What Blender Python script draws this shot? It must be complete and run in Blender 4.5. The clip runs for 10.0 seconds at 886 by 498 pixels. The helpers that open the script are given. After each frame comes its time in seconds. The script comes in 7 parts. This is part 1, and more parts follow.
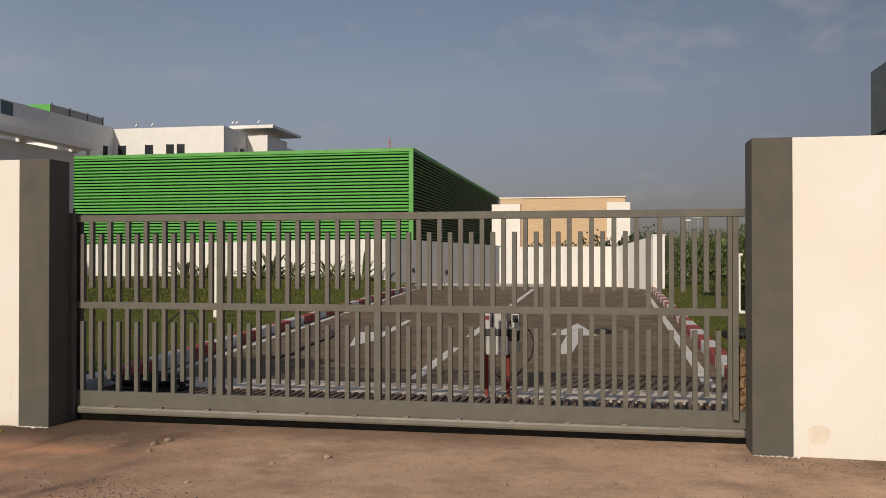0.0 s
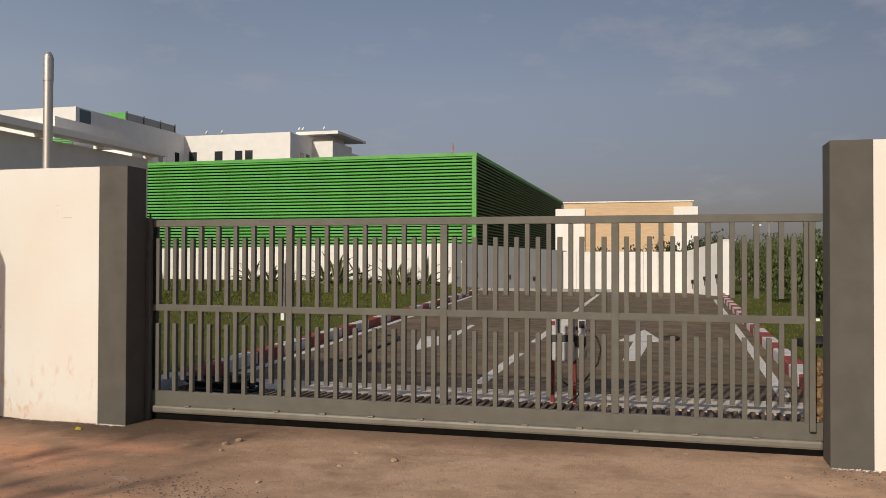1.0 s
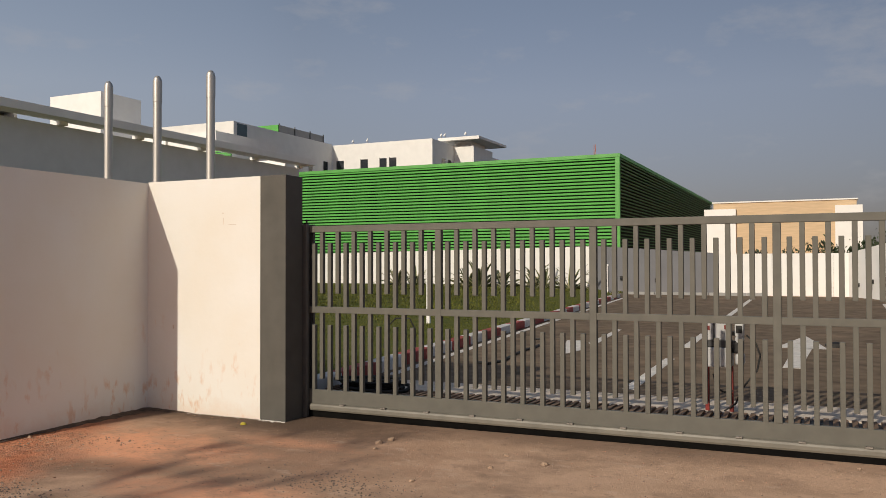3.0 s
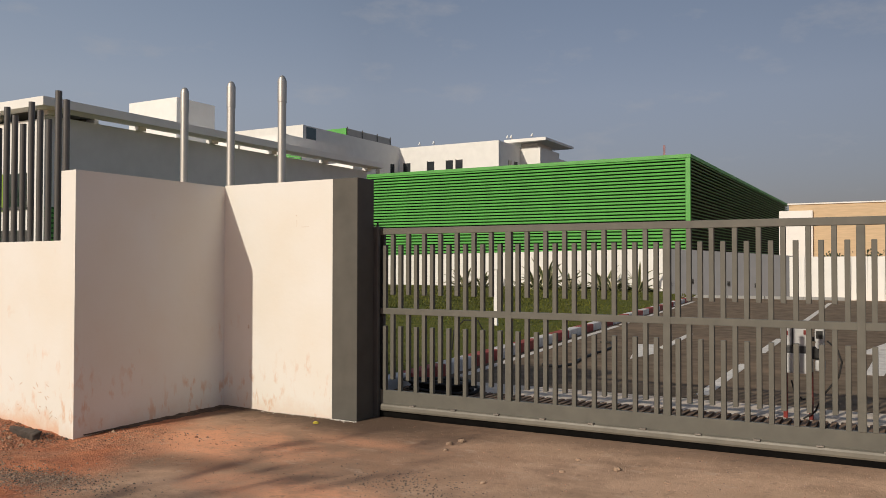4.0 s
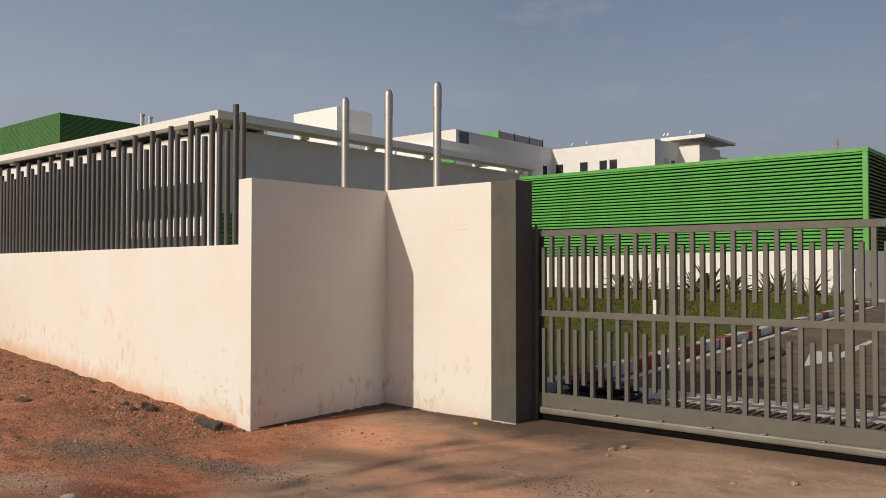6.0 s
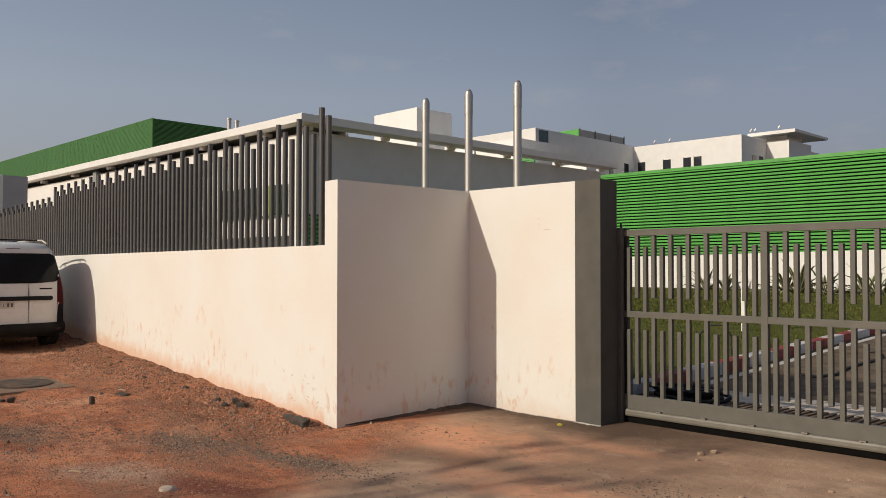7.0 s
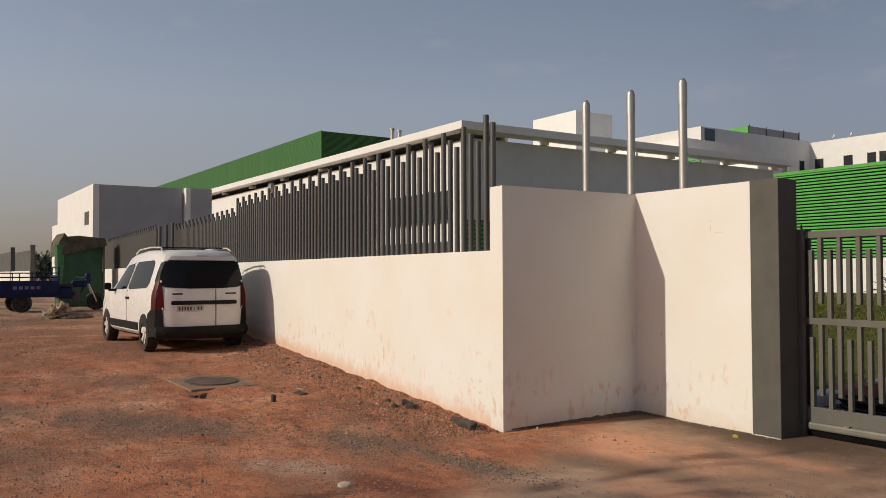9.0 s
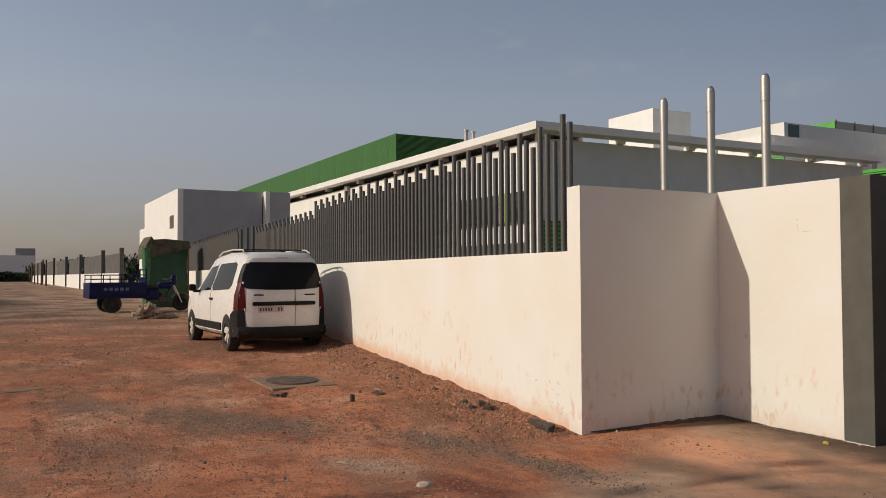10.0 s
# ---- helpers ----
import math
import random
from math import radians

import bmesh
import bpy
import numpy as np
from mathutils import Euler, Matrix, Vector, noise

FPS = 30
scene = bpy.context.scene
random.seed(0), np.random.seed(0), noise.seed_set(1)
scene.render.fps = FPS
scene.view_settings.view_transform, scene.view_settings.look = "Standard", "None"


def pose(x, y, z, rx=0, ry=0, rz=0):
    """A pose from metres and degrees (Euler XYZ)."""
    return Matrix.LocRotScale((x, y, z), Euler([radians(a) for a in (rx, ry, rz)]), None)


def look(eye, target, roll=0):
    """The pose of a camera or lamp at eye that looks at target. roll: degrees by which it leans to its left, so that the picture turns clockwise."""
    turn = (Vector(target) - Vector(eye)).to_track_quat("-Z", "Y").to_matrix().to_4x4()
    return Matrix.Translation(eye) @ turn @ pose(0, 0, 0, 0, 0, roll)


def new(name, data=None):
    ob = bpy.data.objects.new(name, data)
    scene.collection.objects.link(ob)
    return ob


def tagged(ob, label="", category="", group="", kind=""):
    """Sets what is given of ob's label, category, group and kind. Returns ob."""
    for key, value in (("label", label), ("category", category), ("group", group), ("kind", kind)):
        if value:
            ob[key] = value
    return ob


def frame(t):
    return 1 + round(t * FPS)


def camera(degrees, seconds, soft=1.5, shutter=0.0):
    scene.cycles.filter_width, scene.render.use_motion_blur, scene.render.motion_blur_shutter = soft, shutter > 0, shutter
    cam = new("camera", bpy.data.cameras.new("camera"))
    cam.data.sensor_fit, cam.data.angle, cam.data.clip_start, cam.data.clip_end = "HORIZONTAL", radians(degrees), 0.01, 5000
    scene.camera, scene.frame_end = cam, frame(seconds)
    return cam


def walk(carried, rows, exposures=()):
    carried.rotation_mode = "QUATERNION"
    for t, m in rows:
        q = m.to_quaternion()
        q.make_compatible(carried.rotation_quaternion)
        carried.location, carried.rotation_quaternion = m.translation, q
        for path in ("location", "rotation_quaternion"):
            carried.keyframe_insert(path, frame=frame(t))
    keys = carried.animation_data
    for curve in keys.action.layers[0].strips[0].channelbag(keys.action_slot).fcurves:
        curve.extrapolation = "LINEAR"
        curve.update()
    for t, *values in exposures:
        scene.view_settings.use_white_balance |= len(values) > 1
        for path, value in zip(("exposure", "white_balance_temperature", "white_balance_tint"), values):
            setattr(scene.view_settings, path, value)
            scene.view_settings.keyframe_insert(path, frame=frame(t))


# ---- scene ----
cam = camera(56.5, 10.0, soft=0.85)
PATH = [
    (0, (5.153, -6.593, 1.529), (4.778, -4.628, 1.546), -0.02),
    (0.5, (5.141, -6.602, 1.528), (4.696, -4.652, 1.553), 0.08),
    (1, (5.123, -6.6, 1.531), (4.6, -4.67, 1.559), 0.18),
    (1.5, (5.108, -6.594, 1.527), (4.505, -4.687, 1.555), 0.18),
    (2, (5.09, -6.61, 1.528), (4.408, -4.73, 1.558), 0.08),
    (2.5, (5.073, -6.617, 1.526), (4.314, -4.767, 1.558), -0.02),
    (3.8, (5.06, -6.621, 1.519), (4.098, -4.869, 1.562), -0.02),
    (4, (5.037, -6.649, 1.525), (4.052, -4.909, 1.567), 0.08),
    (4.5, (5.02, -6.648, 1.522), (3.957, -4.954, 1.564), -0.02),
    (5, (5.011, -6.651, 1.522), (3.874, -5.007, 1.565), -0.02),
    (5.5, (5.0, -6.663, 1.521), (3.787, -5.073, 1.568), -0.02),
    (7, (4.964, -6.716, 1.529), (3.536, -5.316, 1.575), 0.03),
    (7.5, (4.96, -6.728, 1.529), (3.468, -5.397, 1.581), -0.07),
    (8, (4.955, -6.751, 1.531), (3.405, -5.49, 1.589), -0.07),
    (8.5, (4.956, -6.766, 1.532), (3.346, -5.582, 1.591), -0.07),
    (9, (4.949, -6.778, 1.532), (3.28, -5.677, 1.59), -0.17),
    (9.5, (4.939, -6.784, 1.529), (3.219, -5.764, 1.588), -0.27),
    (10, (4.935, -6.8, 1.529), (3.174, -5.853, 1.591), -0.27),
]
EXPOSURES = [(0.0, 0.0), (1.0, 0.04), (2.5, 0.07), (4.5, 0.02), (5.5, 0.01), (7.5, 0.0), (9.0, -0.06), (10.0, -0.07)]
walk(cam, [(t, look(eye, target, roll)) for t, eye, target, roll in PATH], EXPOSURES)

# ---- light ----
SUN_FROM = Vector((-0.41, -1.85, 0.92)).normalized()
SUN_AZ = math.atan2(SUN_FROM.x, SUN_FROM.y) % (2 * math.pi)
SUN_EL = math.asin(SUN_FROM.z)
world = bpy.data.worlds.new("sky")
scene.world = world
world.use_nodes = True
wn, wl = world.node_tree.nodes, world.node_tree.links
wn.clear()
w_out = wn.new("ShaderNodeOutputWorld")
w_bg = wn.new("ShaderNodeBackground")
w_bg.inputs["Strength"].default_value = 0.064
w_sky = wn.new("ShaderNodeTexSky")
w_sky.sky_type = "NISHITA"
w_sky.sun_disc = False
w_sky.sun_elevation, w_sky.sun_rotation = SUN_EL, SUN_AZ
w_sky.air_density, w_sky.dust_density, w_sky.ozone_density = 1.0, 1.0, 1.0
w_geo = wn.new("ShaderNodeTexCoord")
w_sep = wn.new("ShaderNodeSeparateXYZ")
w_ramp = wn.new("ShaderNodeValToRGB")
for p_, c_ in zip((0.0, 0.06, 0.2, 0.35, 0.6), ((0.48, 0.475, 0.64, 1), (0.595, 0.50, 0.575, 1), (1.11, 0.88, 0.845, 1), (1.25, 1.025, 0.94, 1), (1.7, 1.4, 1.20, 1))):
    e_ = w_ramp.color_ramp.elements.new(p_) if p_ not in (0.0,) else w_ramp.color_ramp.elements[0]
    e_.position, e_.color = p_, c_
w_ramp.color_ramp.elements[-1].color = (1.8, 1.5, 1.25, 1)
w_mul = wn.new("ShaderNodeMix")
w_mul.data_type, w_mul.blend_type = "RGBA", "MULTIPLY"
w_mul.inputs["Factor"].default_value = 1.0
w_map = wn.new("ShaderNodeMapping")
w_map.inputs["Scale"].default_value = (4.2, 4.2, 10.0)
w_noise = wn.new("ShaderNodeTexNoise")
w_noise.inputs["Scale"].default_value, w_noise.inputs["Detail"].default_value, w_noise.inputs["Roughness"].default_value = 2.2, 7.0, 0.6
w_cr = wn.new("ShaderNodeValToRGB")
w_cr.color_ramp.elements[0].position, w_cr.color_ramp.elements[1].position = 0.58, 0.95
w_cr.color_ramp.elements[1].color = (0.6, 0.6, 0.6, 1)
w_cloud = wn.new("ShaderNodeMix")
w_cloud.data_type = "RGBA"
w_cloud.inputs["B"].default_value = (6.0, 5.8, 5.9, 1)
wl.new(w_geo.outputs["Generated"], w_sep.inputs[0])
wl.new(w_sep.outputs["Z"], w_ramp.inputs["Fac"])
wl.new(w_sky.outputs["Color"], w_mul.inputs["A"])
wl.new(w_ramp.outputs["Color"], w_mul.inputs["B"])
wl.new(w_geo.outputs["Generated"], w_map.inputs["Vector"])
wl.new(w_map.outputs["Vector"], w_noise.inputs["Vector"])
# thin cirrus gathers high over the end of the drive
w_cm = wn.new("ShaderNodeMapping")
w_cm.vector_type = "TEXTURE"
w_cm.inputs["Location"].default_value = (0.055, 0.959, 0.277)
w_cm.inputs["Scale"].default_value = (0.26, 0.26, 0.13)
w_cg = wn.new("ShaderNodeTexGradient")
w_cg.gradient_type = "SPHERICAL"
w_ca = wn.new("ShaderNodeMath")
w_ca.operation = "MULTIPLY_ADD"
w_ca.inputs[1].default_value = 0.16
wl.new(w_geo.outputs["Generated"], w_cm.inputs["Vector"])
wl.new(w_cm.outputs["Vector"], w_cg.inputs["Vector"])
wl.new(w_cg.outputs["Fac"], w_ca.inputs[0])
wl.new(w_noise.outputs["Fac"], w_ca.inputs[2])
wl.new(w_ca.outputs[0], w_cr.inputs["Fac"])
wl.new(w_cr.outputs["Color"], w_cloud.inputs["Factor"])
# the haze is thicker and brighter towards west
w_az = wn.new("ShaderNodeMapRange")
w_az.inputs["From Min"].default_value, w_az.inputs["From Max"].default_value = -0.6, 0.45
w_az.inputs["To Min"].default_value, w_az.inputs["To Max"].default_value = 1.28, 0.66
w_azm = wn.new("ShaderNodeMix")
w_azm.data_type, w_azm.blend_type = "RGBA", "MULTIPLY"
w_azm.inputs["Factor"].default_value = 1.0
wl.new(w_sep.outputs["X"], w_az.inputs["Value"])
wl.new(w_mul.outputs["Result"], w_azm.inputs["A"])
# unseen eastern sky raised as extra fill on the east-facing walls
w_east = wn.new("ShaderNodeMapRange")
w_east.inputs["From Min"].default_value, w_east.inputs["From Max"].default_value = 0.5, 1.0
w_east.inputs["To Min"].default_value, w_east.inputs["To Max"].default_value = 0.0, 1.3
w_sum = wn.new("ShaderNodeMath")
wl.new(w_sep.outputs["X"], w_east.inputs["Value"])
wl.new(w_az.outputs["Result"], w_sum.inputs[0])
wl.new(w_east.outputs["Result"], w_sum.inputs[1])
w_west = wn.new("ShaderNodeMapRange")
w_west.inputs["From Min"].default_value, w_west.inputs["From Max"].default_value = -1.0, -0.55
w_west.inputs["To Min"].default_value, w_west.inputs["To Max"].default_value = 0.80, 0.0
w_all = wn.new("ShaderNodeMath")
wl.new(w_sep.outputs["X"], w_west.inputs["Value"])
wl.new(w_sum.outputs[0], w_all.inputs[0])
wl.new(w_west.outputs["Result"], w_all.inputs[1])
wl.new(w_all.outputs[0], w_azm.inputs["B"])
w_warm = wn.new("ShaderNodeMix")
w_warm.data_type, w_warm.blend_type = "RGBA", "MULTIPLY"
w_warm.inputs["B"].default_value = (1.02, 1.0, 0.935, 1)
w_wf = wn.new("ShaderNodeMapRange")
w_wf.inputs["From Min"].default_value, w_wf.inputs["From Max"].default_value = -0.35, -0.9
wl.new(w_sep.outputs["X"], w_wf.inputs["Value"])
wl.new(w_wf.outputs["Result"], w_warm.inputs["Factor"])
wl.new(w_azm.outputs["Result"], w_warm.inputs["A"])
wl.new(w_warm.outputs["Result"], w_cloud.inputs["A"])
wl.new(w_cloud.outputs["Result"], w_bg.inputs["Color"])
wl.new(w_bg.outputs["Background"], w_out.inputs["Surface"])

sun = new("sun", bpy.data.lights.new("sun", "SUN"))
sun.data.energy, sun.data.angle, sun.data.color = 2.88, radians(0.6), (1.0, 0.905, 0.745)
sun.matrix_world = look(SUN_FROM * 60, (0, 0, 0))


# ---- materials ----
def material(name, color, rough=0.6, metal=0.0, var=0.15, scale=6.0, bump=0.0, bump_scale=60.0, color2=None, detail=6.0,
             patch=0.0, patch_scale=0.7, patch_color=(0.4, 0.2, 0.1), island=0.0, spec=0.5, streak=1.0):
    """A surface with fine grain, broad patches and relief, in object space metres."""
    m = bpy.data.materials.new(name)
    m.use_nodes = True
    n, l = m.node_tree.nodes, m.node_tree.links
    b = n["Principled BSDF"]
    b.inputs["Roughness"].default_value, b.inputs["Metallic"].default_value = rough, metal
    b.inputs["Specular IOR Level"].default_value = spec
    tc = n.new("ShaderNodeTexCoord")
    mp = n.new("ShaderNodeMapping")
    mp.inputs["Scale"].default_value = (1, 1, streak)
    l.new(tc.outputs["Object"], mp.inputs["Vector"])
    nz = n.new("ShaderNodeTexNoise")
    nz.inputs["Scale"].default_value, nz.inputs["Detail"].default_value = scale, detail
    l.new(mp.outputs["Vector"], nz.inputs["Vector"])
    mix = n.new("ShaderNodeMix")
    mix.data_type = "RGBA"
    c2 = color2 or tuple(c * (1 - var * 2) for c in color)
    mix.inputs["A"].default_value, mix.inputs["B"].default_value = (*color, 1), (*c2, 1)
    rp = n.new("ShaderNodeMapRange")
    rp.inputs["From Min"].default_value, rp.inputs["From Max"].default_value = 0.35, 0.7
    l.new(nz.outputs["Fac"], rp.inputs["Value"])
    l.new(rp.outputs["Result"], mix.inputs["Factor"])
    out = mix.outputs["Result"]
    if patch > 0:
        pz = n.new("ShaderNodeTexNoise")
        pz.inputs["Scale"].default_value, pz.inputs["Detail"].default_value, pz.inputs["Roughness"].default_value = patch_scale, 8.0, 0.65
        l.new(tc.outputs["Object"], pz.inputs["Vector"])
        pr = n.new("ShaderNodeMapRange")
        pr.inputs["From Min"].default_value, pr.inputs["From Max"].default_value, pr.inputs["To Max"].default_value = 0.5, 0.68, patch
        l.new(pz.outputs["Fac"], pr.inputs["Value"])
        pm = n.new("ShaderNodeMix")
        pm.data_type = "RGBA"
        pm.inputs["B"].default_value = (*patch_color, 1)
        l.new(out, pm.inputs["A"])
        l.new(pr.outputs["Result"], pm.inputs["Factor"])
        out = pm.outputs["Result"]
    if island > 0:
        oi = n.new("ShaderNodeNewGeometry")
        im = n.new("ShaderNodeMapRange")
        im.inputs["To Min"].default_value, im.inputs["To Max"].default_value = 1 - island, 1 + island
        l.new(oi.outputs["Random Per Island"], im.inputs["Value"])
        mu = n.new("ShaderNodeMix")
        mu.data_type, mu.blend_type = "RGBA", "MULTIPLY"
        mu.inputs["Factor"].default_value = 1.0
        l.new(out, mu.inputs["A"])
        l.new(im.outputs["Result"], mu.inputs["B"])
        out = mu.outputs["Result"]
    l.new(out, b.inputs["Base Color"])
    rr = n.new("ShaderNodeMapRange")
    rr.inputs["To Min"].default_value, rr.inputs["To Max"].default_value = max(rough - 0.08, 0.02), min(rough + 0.1, 1)
    l.new(nz.outputs["Fac"], rr.inputs["Value"])
    l.new(rr.outputs["Result"], b.inputs["Roughness"])
    if bump > 0:
        bz = n.new("ShaderNodeTexNoise")
        bz.inputs["Scale"].default_value, bz.inputs["Detail"].default_value = bump_scale, 4.0
        l.new(tc.outputs["Object"], bz.inputs["Vector"])
        bp = n.new("ShaderNodeBump")
        bp.inputs["Strength"].default_value, bp.inputs["Distance"].default_value = min(bump * 20, 1.0), bump
        l.new(bz.outputs["Fac"], bp.inputs["Height"])
        l.new(bp.outputs["Normal"], b.inputs["Normal"])
    return m


def wall_plaster(name, base, dirt, dirt_top=1.15, dirt_amount=0.8, floor_z=0.0, foot=0.75):
    """Painted render: trowel relief, faint blotches, and rust-red run-off and splashes near the foot."""
    m = bpy.data.materials.new(name)
    m.use_nodes = True
    n, l = m.node_tree.nodes, m.node_tree.links
    b = n["Principled BSDF"]
    b.inputs["Roughness"].default_value = 0.75
    b.inputs["Specular IOR Level"].default_value = 0.25
    geo = n.new("ShaderNodeNewGeometry")
    nz = n.new("ShaderNodeTexNoise")
    nz.inputs["Scale"].default_value, nz.inputs["Detail"].default_value = 1.1, 7.0
    l.new(geo.outputs["Position"], nz.inputs["Vector"])
    r0 = n.new("ShaderNodeMapRange")
    r0.inputs["From Min"].default_value, r0.inputs["From Max"].default_value = 0.35, 0.72
    l.new(nz.outputs["Fac"], r0.inputs["Value"])
    m0 = n.new("ShaderNodeMix")
    m0.data_type = "RGBA"
    m0.inputs["A"].default_value = (*base, 1)
    m0.inputs["B"].default_value = (base[0] * 0.97, base[1] * 0.93, base[2] * 0.87, 1)
    l.new(r0.outputs["Result"], m0.inputs["Factor"])
    # vertical run marks, gathered in blotches
    mp = n.new("ShaderNodeMapping")
    mp.inputs["Scale"].default_value = (9.0, 9.0, 4.0)
    l.new(geo.outputs["Position"], mp.inputs["Vector"])
    s1 = n.new("ShaderNodeTexNoise")
    s1.inputs["Scale"].default_value, s1.inputs["Detail"].default_value, s1.inputs["Roughness"].default_value = 1.3, 5.0, 0.6
    l.new(mp.outputs["Vector"], s1.inputs["Vector"])
    s1r = n.new("ShaderNodeMapRange")
    s1r.inputs["From Min"].default_value, s1r.inputs["From Max"].default_value = 0.53, 0.66
    l.new(s1.outputs["Fac"], s1r.inputs["Value"])
    s2 = n.new("ShaderNodeTexNoise")
    s2.inputs["Scale"].default_value, s2.inputs["Detail"].default_value = 2.6, 3.0
    l.new(geo.outputs["Position"], s2.inputs["Vector"])
    sp = n.new("ShaderNodeSeparateXYZ")
    l.new(geo.outputs["Position"], sp.inputs[0])
    # the street climbs along the wall, and the splashes with it
    rise = n.new("ShaderNodeMapRange")
    rise.inputs["From Min"].default_value, rise.inputs["From Max"].default_value = -10.5, -1.6
    rise.inputs["To Min"].default_value, rise.inputs["To Max"].default_value = -0.40, 0.01
    l.new(sp.outputs["X"], rise.inputs["Value"])
    zz = n.new("ShaderNodeMath")
    l.new(sp.outputs["Z"], zz.inputs[0])
    l.new(rise.outputs["Result"], zz.inputs[1])
    hz = n.new("ShaderNodeMapRange")
    hz.inputs["From Min"].default_value, hz.inputs["From Max"].default_value = floor_z, floor_z + dirt_top
    hz.inputs["To Min"].default_value, hz.inputs["To Max"].default_value = 0.22, -0.14
    hz.clamp = True
    l.new(zz.outputs[0], hz.inputs["Value"])
    ad = n.new("ShaderNodeMath")
    l.new(s2.outputs["Fac"], ad.inputs[0])
    l.new(hz.outputs["Result"], ad.inputs[1])
    sr = n.new("ShaderNodeMapRange")
    sr.inputs["From Min"].default_value, sr.inputs["From Max"].default_value = 0.53, 0.72
    l.new(ad.outputs[0], sr.inputs["Value"])
    mu = n.new("ShaderNodeMath")
    mu.operation = "MULTIPLY"
    l.new(s1r.outputs["Result"], mu.inputs[0])
    sr.inputs["To Max"].default_value = 0.75
    l.new(sr.outputs["Result"], mu.inputs[1])
    # dust splashed up from the soil, right at the foot
    ft = n.new("ShaderNodeMapRange")
    ft.inputs["From Min"].default_value, ft.inputs["From Max"].default_value = floor_z, floor_z + 0.30
    ft.inputs["To Min"].default_value, ft.inputs["To Max"].default_value = 0.50, -0.12
    ft.clamp = True
    l.new(zz.outputs[0], ft.inputs["Value"])
    s3 = n.new("ShaderNodeTexNoise")
    s3.inputs["Scale"].default_value, s3.inputs["Detail"].default_value, s3.inputs["Roughness"].default_value = 5.0, 9.0, 0.75
    l.new(geo.outputs["Position"], s3.inputs["Vector"])
    a3 = n.new("ShaderNodeMath")
    l.new(s3.outputs["Fac"], a3.inputs[0])
    l.new(ft.outputs["Result"], a3.inputs[1])
    r3 = n.new("ShaderNodeMapRange")
    r3.inputs["From Min"].default_value, r3.inputs["From Max"].default_value, r3.inputs["To Max"].default_value = 0.61, 0.98, foot
    l.new(a3.outputs[0], r3.inputs["Value"])
    mx = n.new("ShaderNodeMath")
    mx.operation = "MAXIMUM"
    l.new(mu.outputs[0], mx.inputs[0])
    l.new(r3.outputs["Result"], mx.inputs[1])
    am = n.new("ShaderNodeMath")
    am.operation = "MULTIPLY"
    am.inputs[1].default_value = dirt_amount
    l.new(mx.outputs[0], am.inputs[0])
    m1 = n.new("ShaderNodeMix")
    m1.data_type = "RGBA"
    m1.inputs["B"].default_value = (*dirt, 1)
    l.new(m0.outputs["Result"], m1.inputs["A"])
    l.new(am.outputs[0], m1.inputs["Factor"])
    l.new(m1.outputs["Result"], b.inputs["Base Color"])
    bz = n.new("ShaderNodeTexNoise")
    bz.inputs["Scale"].default_value, bz.inputs["Detail"].default_value = 14.0, 6.0
    l.new(geo.outputs["Position"], bz.inputs["Vector"])
    bp = n.new("ShaderNodeBump")
    bp.inputs["Strength"].default_value, bp.inputs["Distance"].default_value = 0.35, 0.006
    l.new(bz.outputs["Fac"], bp.inputs["Height"])
    l.new(bp.outputs["Normal"], b.inputs["Normal"])
    return m


